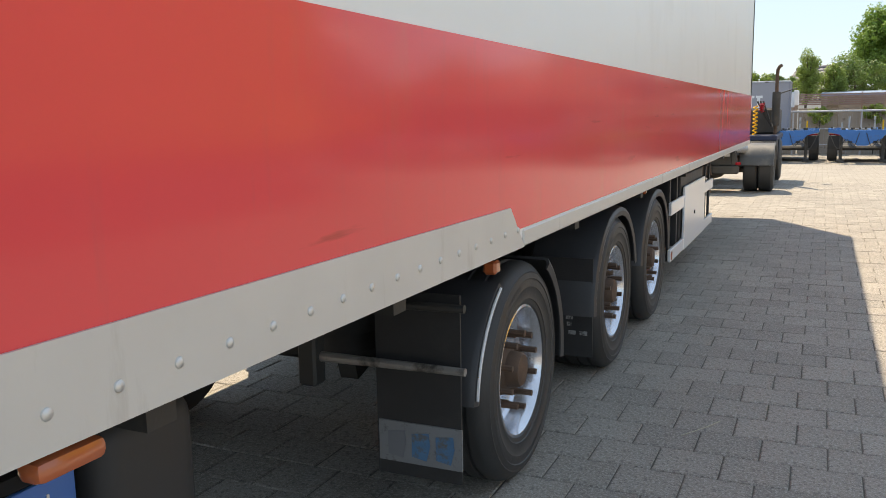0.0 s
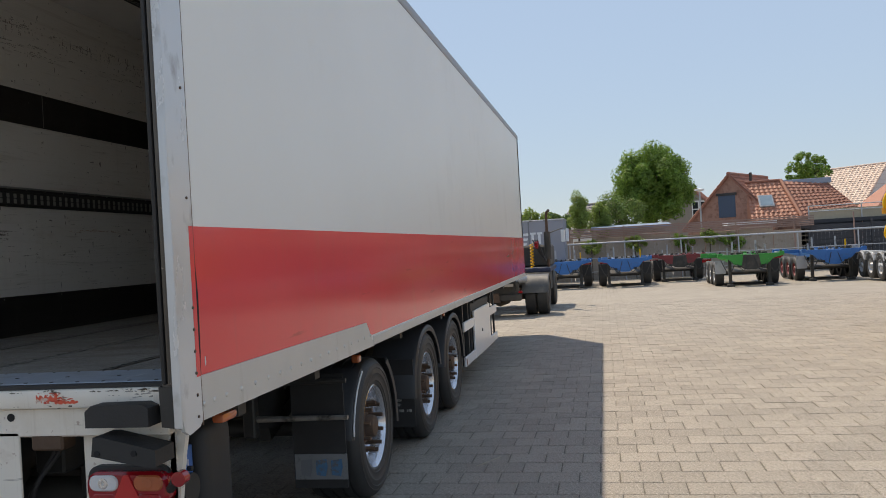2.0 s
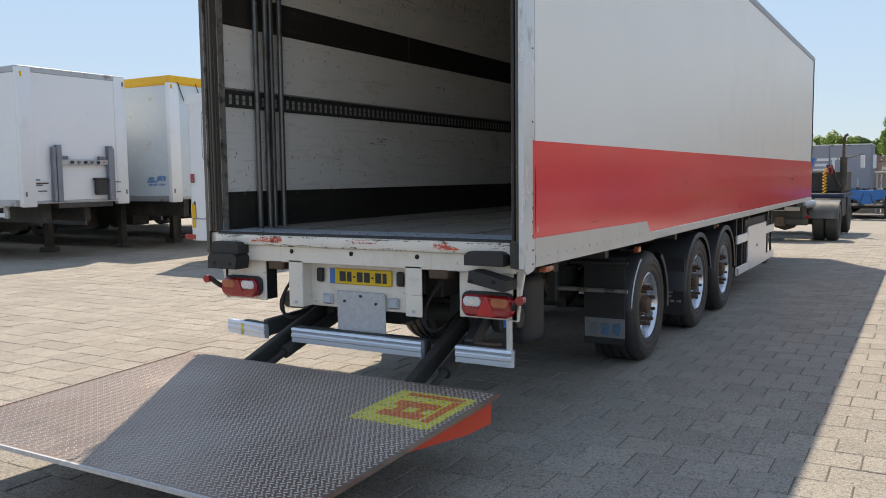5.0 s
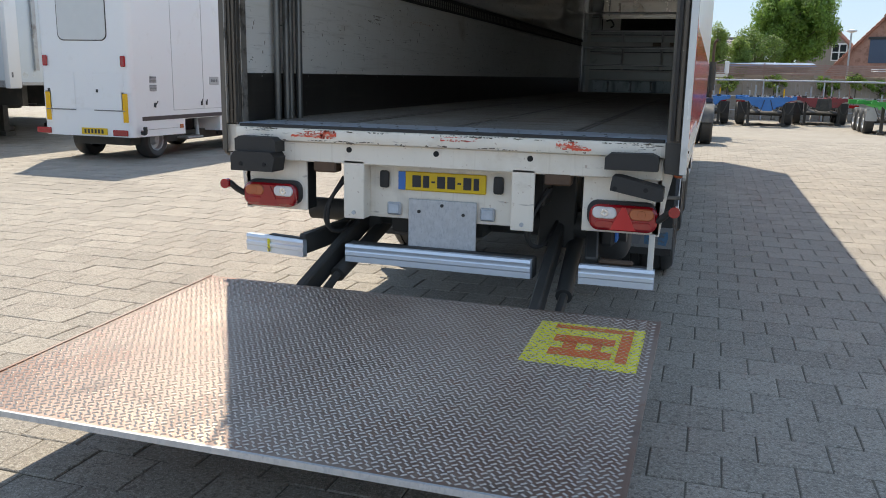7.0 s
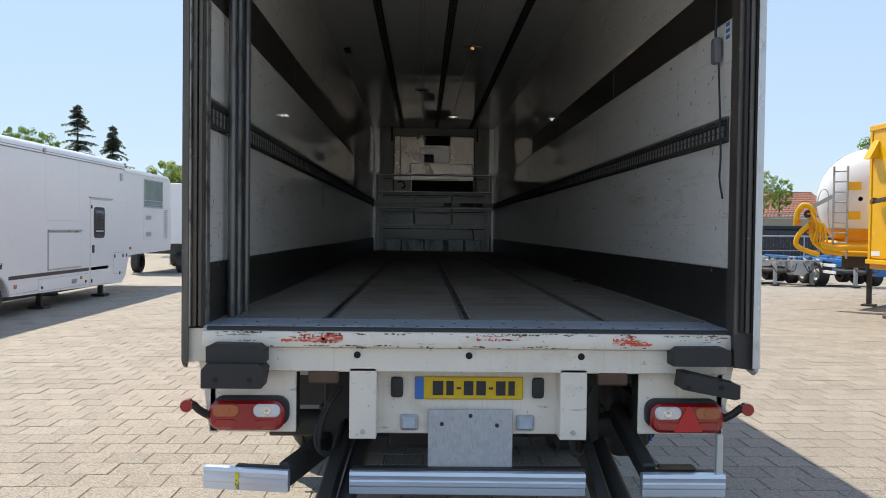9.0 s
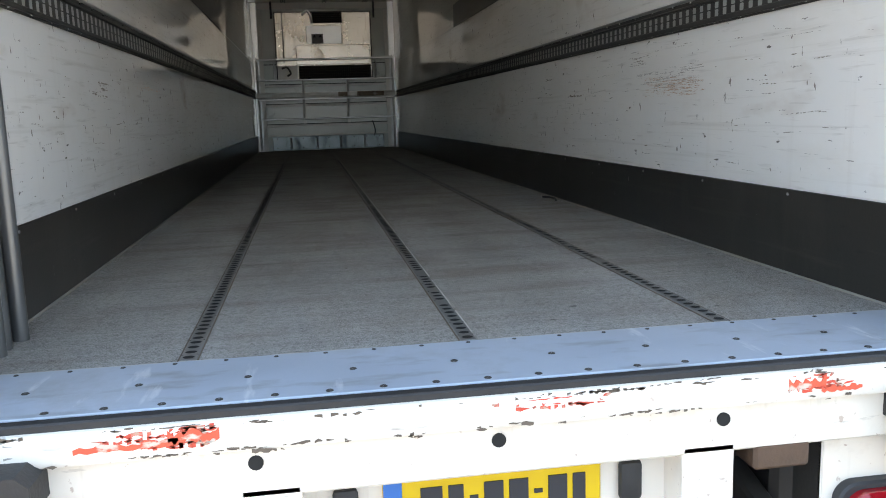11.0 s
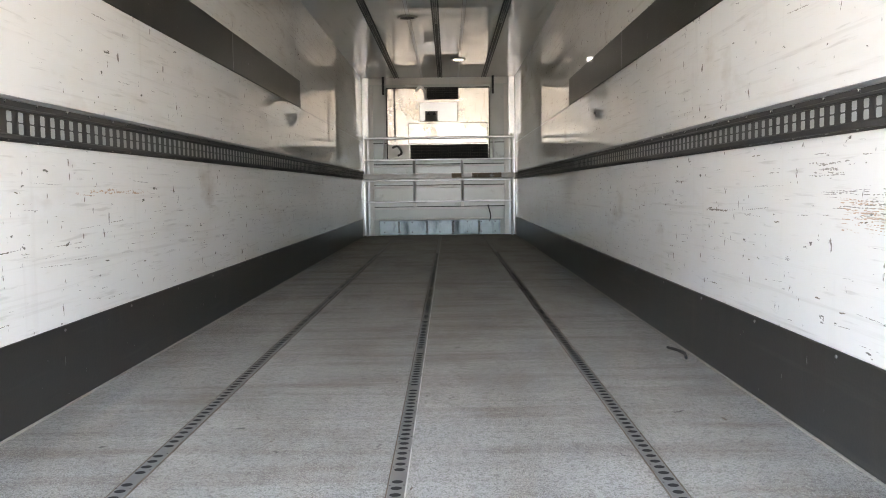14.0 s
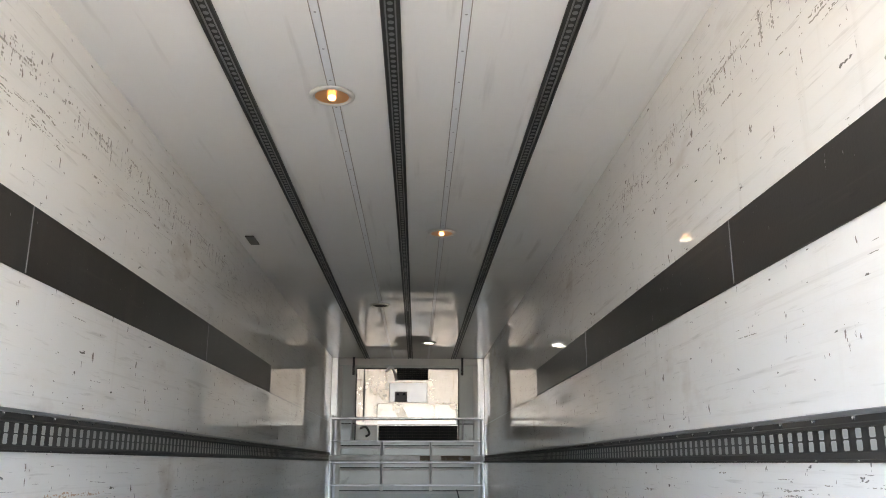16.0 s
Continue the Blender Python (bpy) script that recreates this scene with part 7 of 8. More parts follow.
def parked_box(at, wide, body, top, label, long=12.5):
    """A box trailer whose front looks along +x; base at the middle of its front."""
    th = thing("box_trailer", label, "trailer", at, 0, "white box trailers")
    h = wide / 2
    part("body", box(-long, 0.0, -h, h, 1.2, 3.95, 0.03), body, th)
    for s in (-1, 1):
        part("corner_pillar", box(-0.12, 0.02, *sorted((s * (h - 0.3), s * (h + 0.015))), 1.14, 3.97, 0.03, seg=2), body if top is None else WHITE_P, th)
        part("roof_rail", box(-long, 0.0, *sorted((s * (h - 0.05), s * (h + 0.012))), 3.85, 3.98, 0.01), SILVER if top is None else top, th)
        lg = part("landing_leg", box(-2.4, -2.25, *sorted((s * 0.75, s * 0.9)), 0.1, 1.3), DUSTY, th)
        part("foot", box(-2.5, -2.15, *sorted((s * 0.68, s * 0.97)), 0.0, 0.1), DUSTY, lg)
        for k in range(3):
            simple_wheel(th, -8.2 - k * 1.31, s * (h - 0.05), 0.5, 0.5, 0.36, s, DUSTY, "y")
        part("chassis_rail", box(-long + 0.3, -0.4, *sorted((s * 0.4, s * 0.55)), 0.78, 1.2), DUSTY, th)
        # unseen box, added to darken the gap under the body
        part("assumed_locker", box(-6.2, -3.6, *sorted((s * 0.55, s * (h - 0.12))), 0.45, 1.0, 0.03), DUSTY, th)
        part("side_guard", box(-7.2, -3.2, *sorted((s * (h - 0.06), s * (h - 0.02))), 0.55, 0.68), SILVER, th)
        part("side_guard", box(-7.2, -3.2, *sorted((s * (h - 0.06), s * (h - 0.02))), 0.82, 0.95), SILVER, th)
    part("front_roof_rail", box(-0.03, 0.015, -h, h, 3.86, 3.98, 0.01), SILVER if top is None else top, th)
    part("bottom_rail", box(-0.02, 0.018, -h + 0.3, h - 0.3, 1.2, 1.27, 0.01), SILVER, th)
    part("side_rail", box(-long, -0.1, -h - 0.01, -h + 0.02, 1.16, 1.3, 0.006), SILVER, th)
    for s in (-1, 1):
        part("front_marker", box(0.01, 0.03, s * (h - 0.06) - 0.025, s * (h - 0.06) + 0.025, 3.76, 3.86, 0.006), YELLOW if s < 0 else GREY_P, th)
        part("corner_marker", box(0.01, 0.03, s * (h - 0.06) - 0.02, s * (h - 0.06) + 0.02, 1.36, 1.46, 0.006), GREY_P, th)
    return th


tb = parked_box((-12.4, 7.0, 0), 2.55, WHITE_P, None, "white box trailer with a coupling frame on its front")
WORN_GREY = mat("worn_blue_grey_steel", (0.2, 0.215, 0.25), 0.5, 0.3, var=0.25, scale=5, dirt=(0.4, 0.41, 0.43), dirt_at=0.6, dirt_stretch=(3, 3, 0.5), bump=0.1)
for y, w in ((-0.62, 0.035), (-0.51, 0.06), (0.75, 0.06), (0.82, 0.025)):
    part("frame_upright", box(0.02, 0.13, y - w, y + w, 1.24, 2.42 if w > 0.05 else 2.37, 0.01), WORN_GREY, tb)
part("frame_crossbar", box(0.03, 0.09, -0.46, 0.7, 2.0, 2.12, 0.01), SILVER, tb)
for y in (-0.38, 0.55):
    part("bar_clamp", box(0.03, 0.12, y - 0.09, y + 0.09, 2.12, 2.19, 0.015), GREY_P, tb)
for k in range(5):
    part("air_coupling", rod((0.085, -0.2 + k * 0.16, 2.06), (0.13, -0.2 + k * 0.16, 2.06), 0.032, 10), GREY_P if k % 2 else BLACK, tb)
part("red_tag", box(0.085, 0.095, 0.56, 0.62, 2.05, 2.08), LAMP_RED, tb)
bx = part("document_box", box(0.02, 0.14, 0.36, 0.62, 1.36, 1.7, 0.02), BLACK, tb, "black plastic document box")
part("box_lid", box(0.015, 0.15, 0.33, 0.65, 1.68, 1.73, 0.015), BLACK, bx)
part("lower_frame", box(0.02, 0.1, -0.55, 0.78, 1.1, 1.2, 0.01), DUSTY, tb)
for z, y0, y1, m in ((1.68, -1.0, -0.9, GREY_P), (1.61, -1.0, -0.72, RUST), (1.57, -1.0, -0.85, GREY_P), (1.45, -0.95, -0.76, GREY_P), (1.62, 0.88, 1.06, GREY_P), (1.4, 0.95, 1.05, GREY_P)):
    part("label_bar", box(0.0, 0.022, y0, y1, z, z + 0.028), m, tb)
part("side_label_bar", box(-1.1, -0.85, -1.226, -1.22, 1.5, 1.56), GREY_P, tb)
part("guard_post", box(-0.86, -0.72, -1.18, -1.12, 0.9, 1.27, 0.01), SILVER, tb)
for z in (0.97, 1.17):
    part("front_guard_rail", box(-3.0, -0.8, -1.19, -1.15, z - 0.045, z + 0.045, 0.01), WHITE_P, tb, "pale side guard rail")
tc = parked_box((-11.85, 10.3, 0), 2.48, mat("pale_blue_grey_body", (0.58, 0.64, 0.68), 0.35, var=0.05, scale=1, dirt=(0.45, 0.47, 0.45), dirt_at=0.58, bump=0.03), YELLOW, "pale blue-grey box trailer with a yellow roof cover")
part("roof_cover", extrude([(-1.26, 3.9), (1.26, 3.9), (1.24, 4.06), (-1.24, 4.06)], "x", -12.5, 0.03), YELLOW, tc, "yellow roof tarpaulin")
for k in range(4):
    y = -1.0 + k * 0.55
    part("tension_strap", rod((0.035, y, 3.92), (0.035, y + 0.18, 3.5), 0.012, 6), BLACK, tc)
part("front_frame", box(0.02, 0.06, -0.6, -0.5, 1.5, 3.2), SILVER, tc)
BLUE_FADED = mat("faded_blue_print", (0.1, 0.25, 0.5), 0.5, var=0.3, scale=8, dirt=(0.45, 0.5, 0.55), dirt_at=0.5, dirt_scale=12, bump=0)
for x0, x1, z0, z1 in ((-0.85, -0.5, 1.6, 1.66), (-0.8, -0.62, 1.67, 1.73), (-0.5, -0.22, 1.64, 1.76), (-0.8, -0.25, 1.53, 1.575)):
    part("blue_print", extrude([(x0, z0), (x1, z0), (x1 + 0.03, z1), (x0 + 0.03, z1)], "y", -1.246, -1.238), BLUE_FADED, tc)

parked_box((-13.2, 13.3, 0), 2.48, WHITE_P, None, "white box trailer in the row beside the yellow-topped one")
parked_box((-13.6, 16.4, 0), 2.48, WHITE_P, None, "white box trailer at the end of the parked row")

# silo tank trailer and yellow box at the far side
tk = thing("silo_tank_trailer", "white silo tank trailer with yellow piping and ladder", "tank trailer", (9.8, 14.95, 0), -45)
TZ_ = 2.55
prof = [(-0.06, 0.05), (-0.03, 0.4), (0.06, 0.75), (0.22, 1.0), (0.42, 1.14), (0.62, 1.2), (7.0, 1.2), (7.5, 0.8), (7.55, 0.05)]
part("tank", lathe(prof, (0, 0, TZ_), "y", 48, closed=False), WHITE_P, tk, "white silo tank")
bm = lathe([(a - 0.015, r * 1.015) for a, r in prof], (0, 0, TZ_), "y", 48, closed=False)
bmesh.ops.bisect_plane(bm, geom=bm.verts[:] + bm.edges[:] + bm.faces[:], plane_co=(0, 0, 1.87), plane_no=(0, 0, 1), clear_outer=True)
part("yellow_base", bm, ORANGE_Y, tk, "deep yellow lower half")
part("skirt", box(-0.95, 0.95, 0.15, 7.0, 1.25, 1.6, 0.1, seg=3), ORANGE_Y, tk)
part("seam_ring", lathe([(0.62, 1.19), (0.62, 1.215), (0.7, 1.215), (0.7, 1.19)], (0, 0, TZ_), "y", 48), WHITE_P, tk)
for x in (-0.52, -0.22):
    part("ladder_rail", rod((x, -0.26, 1.18), (x, -0.26, 3.3), 0.026, 8), SILVER, tk)
for k in range(9):
    part("ladder_rung", rod((-0.52, -0.26, 1.3 + k * 0.235), (-0.22, -0.26, 1.3 + k * 0.235), 0.018, 6), SILVER, tk)
for z in (2.08, 2.75):
    part("ladder_plate", box(-0.2, 0.06, -0.25, -0.22, z, z + 0.18), YELLOW, tk)
    part("ladder_stay", rod((-0.22, -0.26, z + 0.1), (-0.1, 0.1, z + 0.1), 0.02, 6), SILVER, tk)
part("bend_pipe", pipe(curve_pts([(-1.28, -0.42, 1.98), (-1.28, -0.42, 2.22), (-1.16, -0.4, 2.4), (-1.0, -0.36, 2.36), (-0.93, -0.34, 2.18), (-0.97, -0.34, 1.8), (-0.85, -0.32, 1.5), (-0.5, -0.25, 1.32), (0.3, -0.1, 1.3)]), 0.064, 14), YELLOW, tk, "yellow discharge pipe")
part("pipe_end", rod((-1.28, -0.42, 1.94), (-1.28, -0.42, 2.06), 0.092, 14), ORANGE_Y, tk)
part("hose_reel", rod((-1.05, -0.36, 2.2), (-1.05, -0.24, 2.2), 0.1, 14), BLACK, tk)
part("bend_stay", beam((-0.98, -0.34, 2.36), (-0.55, -0.2, 2.62), 0.03, 0.09), SILVER, tk, "grey stay plate")
part("side_loop", pipe(curve_pts([(-1.0, -0.4, 1.95), (-1.2, -0.45, 1.75), (-1.28, -0.45, 1.5), (-1.1, -0.42, 1.36), (-0.8, -0.3, 1.25)]), 0.06, 12), YELLOW, tk)
for k in range(5):
    part("valve_pipe", pipe(curve_pts([(-0.95 + k * 0.05, -0.45, 2.25 - k * 0.09), (-0.8 + k * 0.04, -0.5, 1.95), (-0.9 + k * 0.08, -0.42, 1.5)]), 0.026, 8), ORANGE_Y if k % 2 else YELLOW, tk)
    part("valve_flange", rod((-0.97, -0.34, 1.75 + k * 0.11), (-0.97, -0.34, 1.79 + k * 0.11), 0.11 if k % 2 else 0.098, 14), ORANGE_Y, tk)
part("thin_line", pipe(curve_pts([(-0.95, -0.2, 2.3), (-0.85, -0.12, 2.75), (-0.7, -0.1, 2.7), (-0.68, -0.14, 2.2), (-0.62, -0.2, 1.9)]), 0.012, 6), SILVER, tk)
part("lower_pipe", pipe(curve_pts([(-0.7, -0.42, 1.5), (-0.45, -0.4, 1.42), (0.1, -0.35, 1.45), (0.4, -0.3, 1.45)]), 0.07, 10), YELLOW, tk)
part("frame", box(-0.6, 1.0, 0.6, 7.2, 0.95, 1.25, 0.02), DUSTY, tk)
for x in (-0.2, 0.9):
    for y in (1.4, 6.2):
        lg = part("support_leg", box(x - 0.05, x + 0.05, y - 0.05, y + 0.05, 0.05, 1.0), DUSTY, tk)
        part("foot", box(x - 0.14, x + 0.14, y - 0.14, y + 0.14, 0.0, 0.05), DUSTY, lg)
part("top_walk", box(-0.1, 0.6, 0.5, 6.5, 3.76, 3.82), SILVER, tk)
for k in range(4):
    part("hatch", rod((0.1, 1.2 + k * 1.6, 3.7), (0.1, 1.2 + k * 1.6, 3.86), 0.28, 18), SILVER, tk)
yb = thing("yellow_box_trailer", "yellow box body on a parked trailer with support legs", "trailer", (9.1, 13.3, 0))
part("body", box(0.0, 2.5, -8.0, 0.0, 1.24, 3.95, 0.03), YELLOW, yb)
part("roof_flange", box(-0.03, 2.53, -8.03, 0.03, 3.88, 4.0, 0.015), YELLOW, yb)
part("corner_profile", box(-0.02, 0.06, -0.08, 0.015, 1.22, 3.9, 0.01), YELLOW, yb)
part("lower_flange", box(-0.05, 2.55, -8.03, 0.05, 1.13, 1.22, 0.01), YELLOW, yb)
part("lower_step", box(0.02, 2.5, -7.9, 0.0, 1.02, 1.13, 0.01), ORANGE_Y, yb)
part("bracket", extrude([(-0.2, 3.3), (0.0, 3.3), (0.0, 3.68)], "y", -0.32, -0.06), YELLOW, yb, "folded yellow corner bracket")
part("side_arm", beam((-0.1, -0.35, 2.42), (-0.04, -1.3, 2.5), 0.06, 0.08), DUSTY, yb, "dark folded side arm")
part("arm_hook", beam((-0.12, -0.3, 2.4), (-0.12, -0.42, 2.46), 0.09, 0.07), RUST, yb)
part("label_plate", box(-0.006, 0.0, -0.42, -0.1, 1.3, 1.4), PAPER, yb, "pale worn label")
for x in (0.4, 2.0):
    for y in (-0.25, -2.4):
        lg = part("support_leg", box(x - 0.05, x + 0.05, y - 0.05, y + 0.05, 0.06, 1.05), DUSTY, yb)
        part("foot", box(x - 0.14, x + 0.14, y - 0.14, y + 0.14, 0.0, 0.06), DUSTY, lg)
for s in (-1, 1):
    for k in range(2):
        simple_wheel(yb, 1.25 + s * 1.2, -4.6 - k * 1.31, 0.5, 0.5, 0.35, s, SILVER)
part("underframe", box(0.5, 2.0, -7.5, -0.3, 0.75, 1.03), DUSTY, yb)

# ---- fence, walls and houses ----
fence = thing("yard_fence", "galvanised tube fence with wire mesh along the yard", "fence", kind="structure")
FX0, FX1, FY_ = -14.0, 40.0, 44.0
for z, r in ((1.59, 0.05), (0.75, 0.02), (0.0, 0.02)):
    part("rail", rod((FX0, FY_, z), (FX1, FY_, z), r, 8), GALV, fence)
x = FX0
while x <= FX1:
    part("post", rod((x, FY_, -0.52), (x, FY_, 1.66), 0.04, 8), GALV, fence)
    x += 3.0
verts, faces = [], []
x = FX0
while x < FX1:
    b0 = len(verts)
    verts += [(x, FY_ + 0.02, -0.48), (x + 0.004, FY_ + 0.02, -0.48), (x + 0.004, FY_ + 0.02, 1.55), (x, FY_ + 0.02, 1.55)]
    faces.append((b0, b0 + 1, b0 + 2, b0 + 3))
    x += 0.2
tagged(mesh_of("mesh_wires", verts, faces, GALV, fence), kind="stuff")
TRELLIS = mat("weathered_slat", (0.33, 0.21, 0.17), 0.7, var=0.2, scale=4, bump=0.1)
wires = thing("wire_trellis", "weathered red-brown horizontal slats behind the fence", "trellis", kind="structure")
for k in range(6):
    part("trellis_line", box(-3.0, 14.0, 44.6, 44.62, 1.9 + k * 0.095, 1.965 + k * 0.095), TRELLIS, wires)
for x in range(-2, 17, 3):
    part("trellis_post", box(x - 0.03, x + 0.03, 44.62, 44.67, -0.52, 2.5), TRELLIS, wires)
bw = thing("board_wall", "dark horizontal board wall behind the fence", "wall", kind="structure")
for k in range(9):
    part("board", box(13.4, 42.0, 45.0, 45.04, -0.5 + k * 0.27, -0.25 + k * 0.27, 0.006), BOARD, bw)
for x in range(14, 42, 3):
    part("wall_post", box(x - 0.05, x + 0.05, 44.94, 45.0, -0.52, 2.15), BOARD, bw)
wf = thing("garden_fence", "weathered wooden garden fence overgrown with shrubs", "fence", kind="structure")
x = -15.0
k = 0
while x < 12.5:
    part("fence_panel", box(x, x + 1.76, 45.0, 45.05, -0.52, 1.75 + 0.12 * ((k * 7) % 3), 0.01), WOODFENCE, wf)
    x += 1.8
    k += 1
bal = thing("roof_terrace_rail", "metal roof terrace railing with pots", "railing", kind="structure")
part("terrace_slab", box(14.0, 36.0, 45.6, 48.0, 2.0, 2.2), BOARD, bal)
for k in range(8):
    part("terrace_wall", box(14.0 + k * 2.75, 16.7 + k * 2.75, 45.7, 45.8, -0.52, 2.0), BOARD, bal)
part("parapet", box(14.0, 36.0, 45.75, 45.81, 2.2, 2.75), mat("beige_screen", (0.42, 0.37, 0.28), 0.7, var=0.12, bump=0.1), bal, "beige parapet screen")
for z in (2.65, 2.95):
    part("rail", rod((14.0, 45.65, z), (36.0, 45.65, z), 0.025, 6), GALV, bal)
for k in range(9):
    part("post", rod((14.0 + 2.7 * k, 45.65, 2.2), (14.0 + 2.7 * k, 45.65, 2.97), 0.03, 6), GALV, bal)
shed = thing("carport", "low carport with a blue-grey roof behind the fence", "shed")
part("roof", extrude([(45.6, 2.35), (48.0, 2.5), (48.0, 2.6), (45.6, 2.45)], "x", 2.2, 6.7), mat("blue_grey_roof", (0.2, 0.27, 0.38), 0.4, var=0.1, bump=0.05), shed)
for x in (2.4, 6.4):
    part("post", box(x - 0.06, x + 0.06, 45.7, 45.82, -0.52, 2.36), WOODFENCE, shed)
part("back_wall", box(2.2, 6.6, 47.8, 48.0, -0.52, 2.5), WOODFENCE, shed)


def tiled(p00, p10, p01, p11, material, parent, course=0.34, wide=0.3, name="roof_tiles"):
    """Roof tiles, each with its own step and curve, over a four-cornered slope. p00 to p10 is the eave, p01 and p11 the ridge."""
    p00, p10, p01, p11 = map(Vector, (p00, p10, p01, p11))
    nrm = (p10 - p00).cross(p01 - p00).normalized()
    if nrm.z < 0:
        nrm = -nrm
    rows = max(2, int((p01 - p00).length / course))
    verts, faces = [], []
    for r in range(rows):
        v0, v1 = r / rows, (r + 1.08) / rows
        a0, b0 = p00.lerp(p01, v0), p10.lerp(p11, v0)
        a1, b1 = p00.lerp(p01, min(1, v1)), p10.lerp(p11, min(1, v1))
        cols = max(1, int(round((b0 - a0).length / wide)))
        for c in range(cols):
            k = len(verts)
            for t, h0 in ((0.0, 0.05), (0.25, 0.09), (0.5, 0.075), (0.75, 0.035), (1.0, 0.05)):
                u = (c + t) / cols
                verts.append(a0.lerp(b0, u) + nrm * h0)
                verts.append(a1.lerp(b1, u) + nrm * (h0 - 0.04))
                verts.append(a0.lerp(b0, u) + nrm * (h0 - 0.035))
            for j in range(4):
                q = k + 3 * j
                faces.append((q, q + 3, q + 4, q + 1))
                faces.append((q + 2, q + 5, q + 3, q))
    return tagged(mesh_of(name, [tuple(v) for v in verts], faces, material, parent), kind="stuff")


def gable_house(at, rz, w, d, eave, ridge, wall, tile, label, over=0.3, wide=0.3):
    """A house with its gable looking along -y; base at the middle of the gable."""
    th = thing("house", label, "house", at, rz, "houses behind the yard")
    h = w / 2
    part("wall", extrude([(-h, -0.52), (h, -0.52), (h, eave), (0, ridge), (-h, eave)], "y", 0.0, d), wall, th)
    s_ = (ridge - eave) / h
    for s in (-1, 1):
        bm = extrude([(s * (h + over), eave - over * s_), (0, ridge), (0, ridge + 0.1), (s * (h + over), eave - over * s_ + 0.1)], "y", -over * 0.5, d + over * 0.5)
        part("roof", bm, tile, th)
        tiled((s * (h + over), -over * 0.5, eave - over * s_ + 0.1), (s * (h + over), d + over * 0.5, eave - over * s_ + 0.1), (0, -over * 0.5, ridge + 0.1), (0, d + over * 0.5, ridge + 0.1), tile, th, wide=wide)
    part("ridge_cap", rod((0, -over * 0.5, ridge + 0.12), (0, d + over * 0.5, ridge + 0.12), 0.12, 8), tile, th)
    return th


ha = gable_house((10.65, 50.5, 0), -28, 5.6, 7.0, 2.3, 5.25, BRICK, TILE_B, "brown brick house with a steep tiled gable roof")
wn_ = part("window", box(-0.75, 0.3, -0.03, 0.02, 2.7, 4.05, 0.01), mat("blue_grey_shutter", (0.05, 0.08, 0.13), 0.5, var=0.1, bump=0.05), ha, "closed dark blue shutter")
part("shutter_box", box(-0.85, 0.4, -0.08, 0.0, 4.05, 4.2, 0.01), BLACK, wn_)
part("chimney_pipe", rod((0.9, 1.2, 4.4), (0.9, 1.2, 5.4), 0.09, 8), DUSTY, ha)
for s in (-1, 1):
    part("verge_board", beam((s * 2.85, -0.2, 2.2), (0, -0.2, 5.28), 0.03, 0.07), TILE_B, ha)
hip = thing("house", "low wing with a hipped orange pantile roof and skylight", "house", (14.5, 48.6, 0), 0, "houses behind the yard")
part("wall", box(-2.7, 2.9, 0.6, 4.6, -0.52, 2.4), BRICK, hip)
A_, B_, C_ = (-3.0, -0.2, 2.35), (-0.25, -0.2, 2.36), (3.1, 0.5, 2.72)
D_, E_, F_ = (-2.9, 2.2, 4.7), (-0.82, 2.2, 4.7), (1.9, 2.4, 4.43)
# one tiled roof: left slope coloured as lit, right slope as shaded
tiled(A_, B_, D_, E_, TILE_O, hip, 0.3, 0.28, "orange_tiles")
tiled(B_, C_, E_, F_, TILE_B, hip, 0.3, 0.28, "brown_tiles")
bm = bmesh.new()
vs = [bm.verts.new(p) for p in (A_, B_, C_, F_, E_, D_)]
bm.faces.new((vs[0], vs[1], vs[4], vs[5])), bm.faces.new((vs[1], vs[2], vs[3], vs[4]))
bk = [bm.verts.new((v.co.x, 5.0, 2.3)) for v in (vs[0], vs[2])]
bm.faces.new((vs[5], vs[4], vs[3], bk[1], bk[0])), bm.faces.new((vs[0], vs[5], bk[0])), bm.faces.new((vs[2], bk[1], vs[3]))
part("roof", bm, TILE_O, hip)
part("hip_cap", rod((-0.25, -0.2, 2.46), (-0.82, 2.2, 4.8), 0.1, 8), TILE_O, hip)
part("ridge_cap", rod((-2.9, 2.2, 4.78), (-0.82, 2.2, 4.78), 0.09, 8), TILE_B, hip)
part("ridge_sheet", box(-0.9, 2.1, 2.3, 2.9, 4.45, 4.78, 0.02), mat("blue_grey_zinc", (0.3, 0.34, 0.42), 0.5, 0.3, var=0.1, bump=0.05), hip, "blue-grey zinc ridge sheet")
sk = part("skylight", box(-0.45, 0.4, -0.5, 0.5, -0.05, 0.06, 0.02), SILVER, hip, "roof window")
sk.matrix_basis = pose(-1.95, 0.86, 3.52, 44.4, 0, 0)
part("pane", box(-0.36, 0.31, -0.41, 0.41, 0.055, 0.07), PANE, sk)
hb = gable_house((32.0, 90.0, 0), 42, 8.2, 9.0, 4.2, 7.95, BRICK_W, TILE_P, "house with tiles coloured pale for sun glare and a white boarded gable", wide=0.5)
for k in range(12):
    w_ = 4.1 * min(1.0, (7.85 - (2.4 + 0.44 * k)) / 3.75)
    part("board_line", box(-w_, w_, -0.015, 0.0, 2.4 + 0.44 * k, 2.42 + 0.44 * k), SCUFF, hb)
hc = thing("house", "long low house with a hipped red-brown tiled roof", "house", (0, 0, 0), 0, "houses behind the yard")
part("wall", box(27.3, 40.8, 76.6, 83.2, -0.52, 3.25), BRICK, hc)
R_ = [(26.6, 75.8, 3.22), (41.5, 75.8, 3.22), (41.5, 83.9, 3.22), (26.6, 83.9, 3.22), (29.3, 79.9, 5.92), (39.3, 79.9, 5.92)]
bm = bmesh.new()
vs = [bm.verts.new(p) for p in R_]
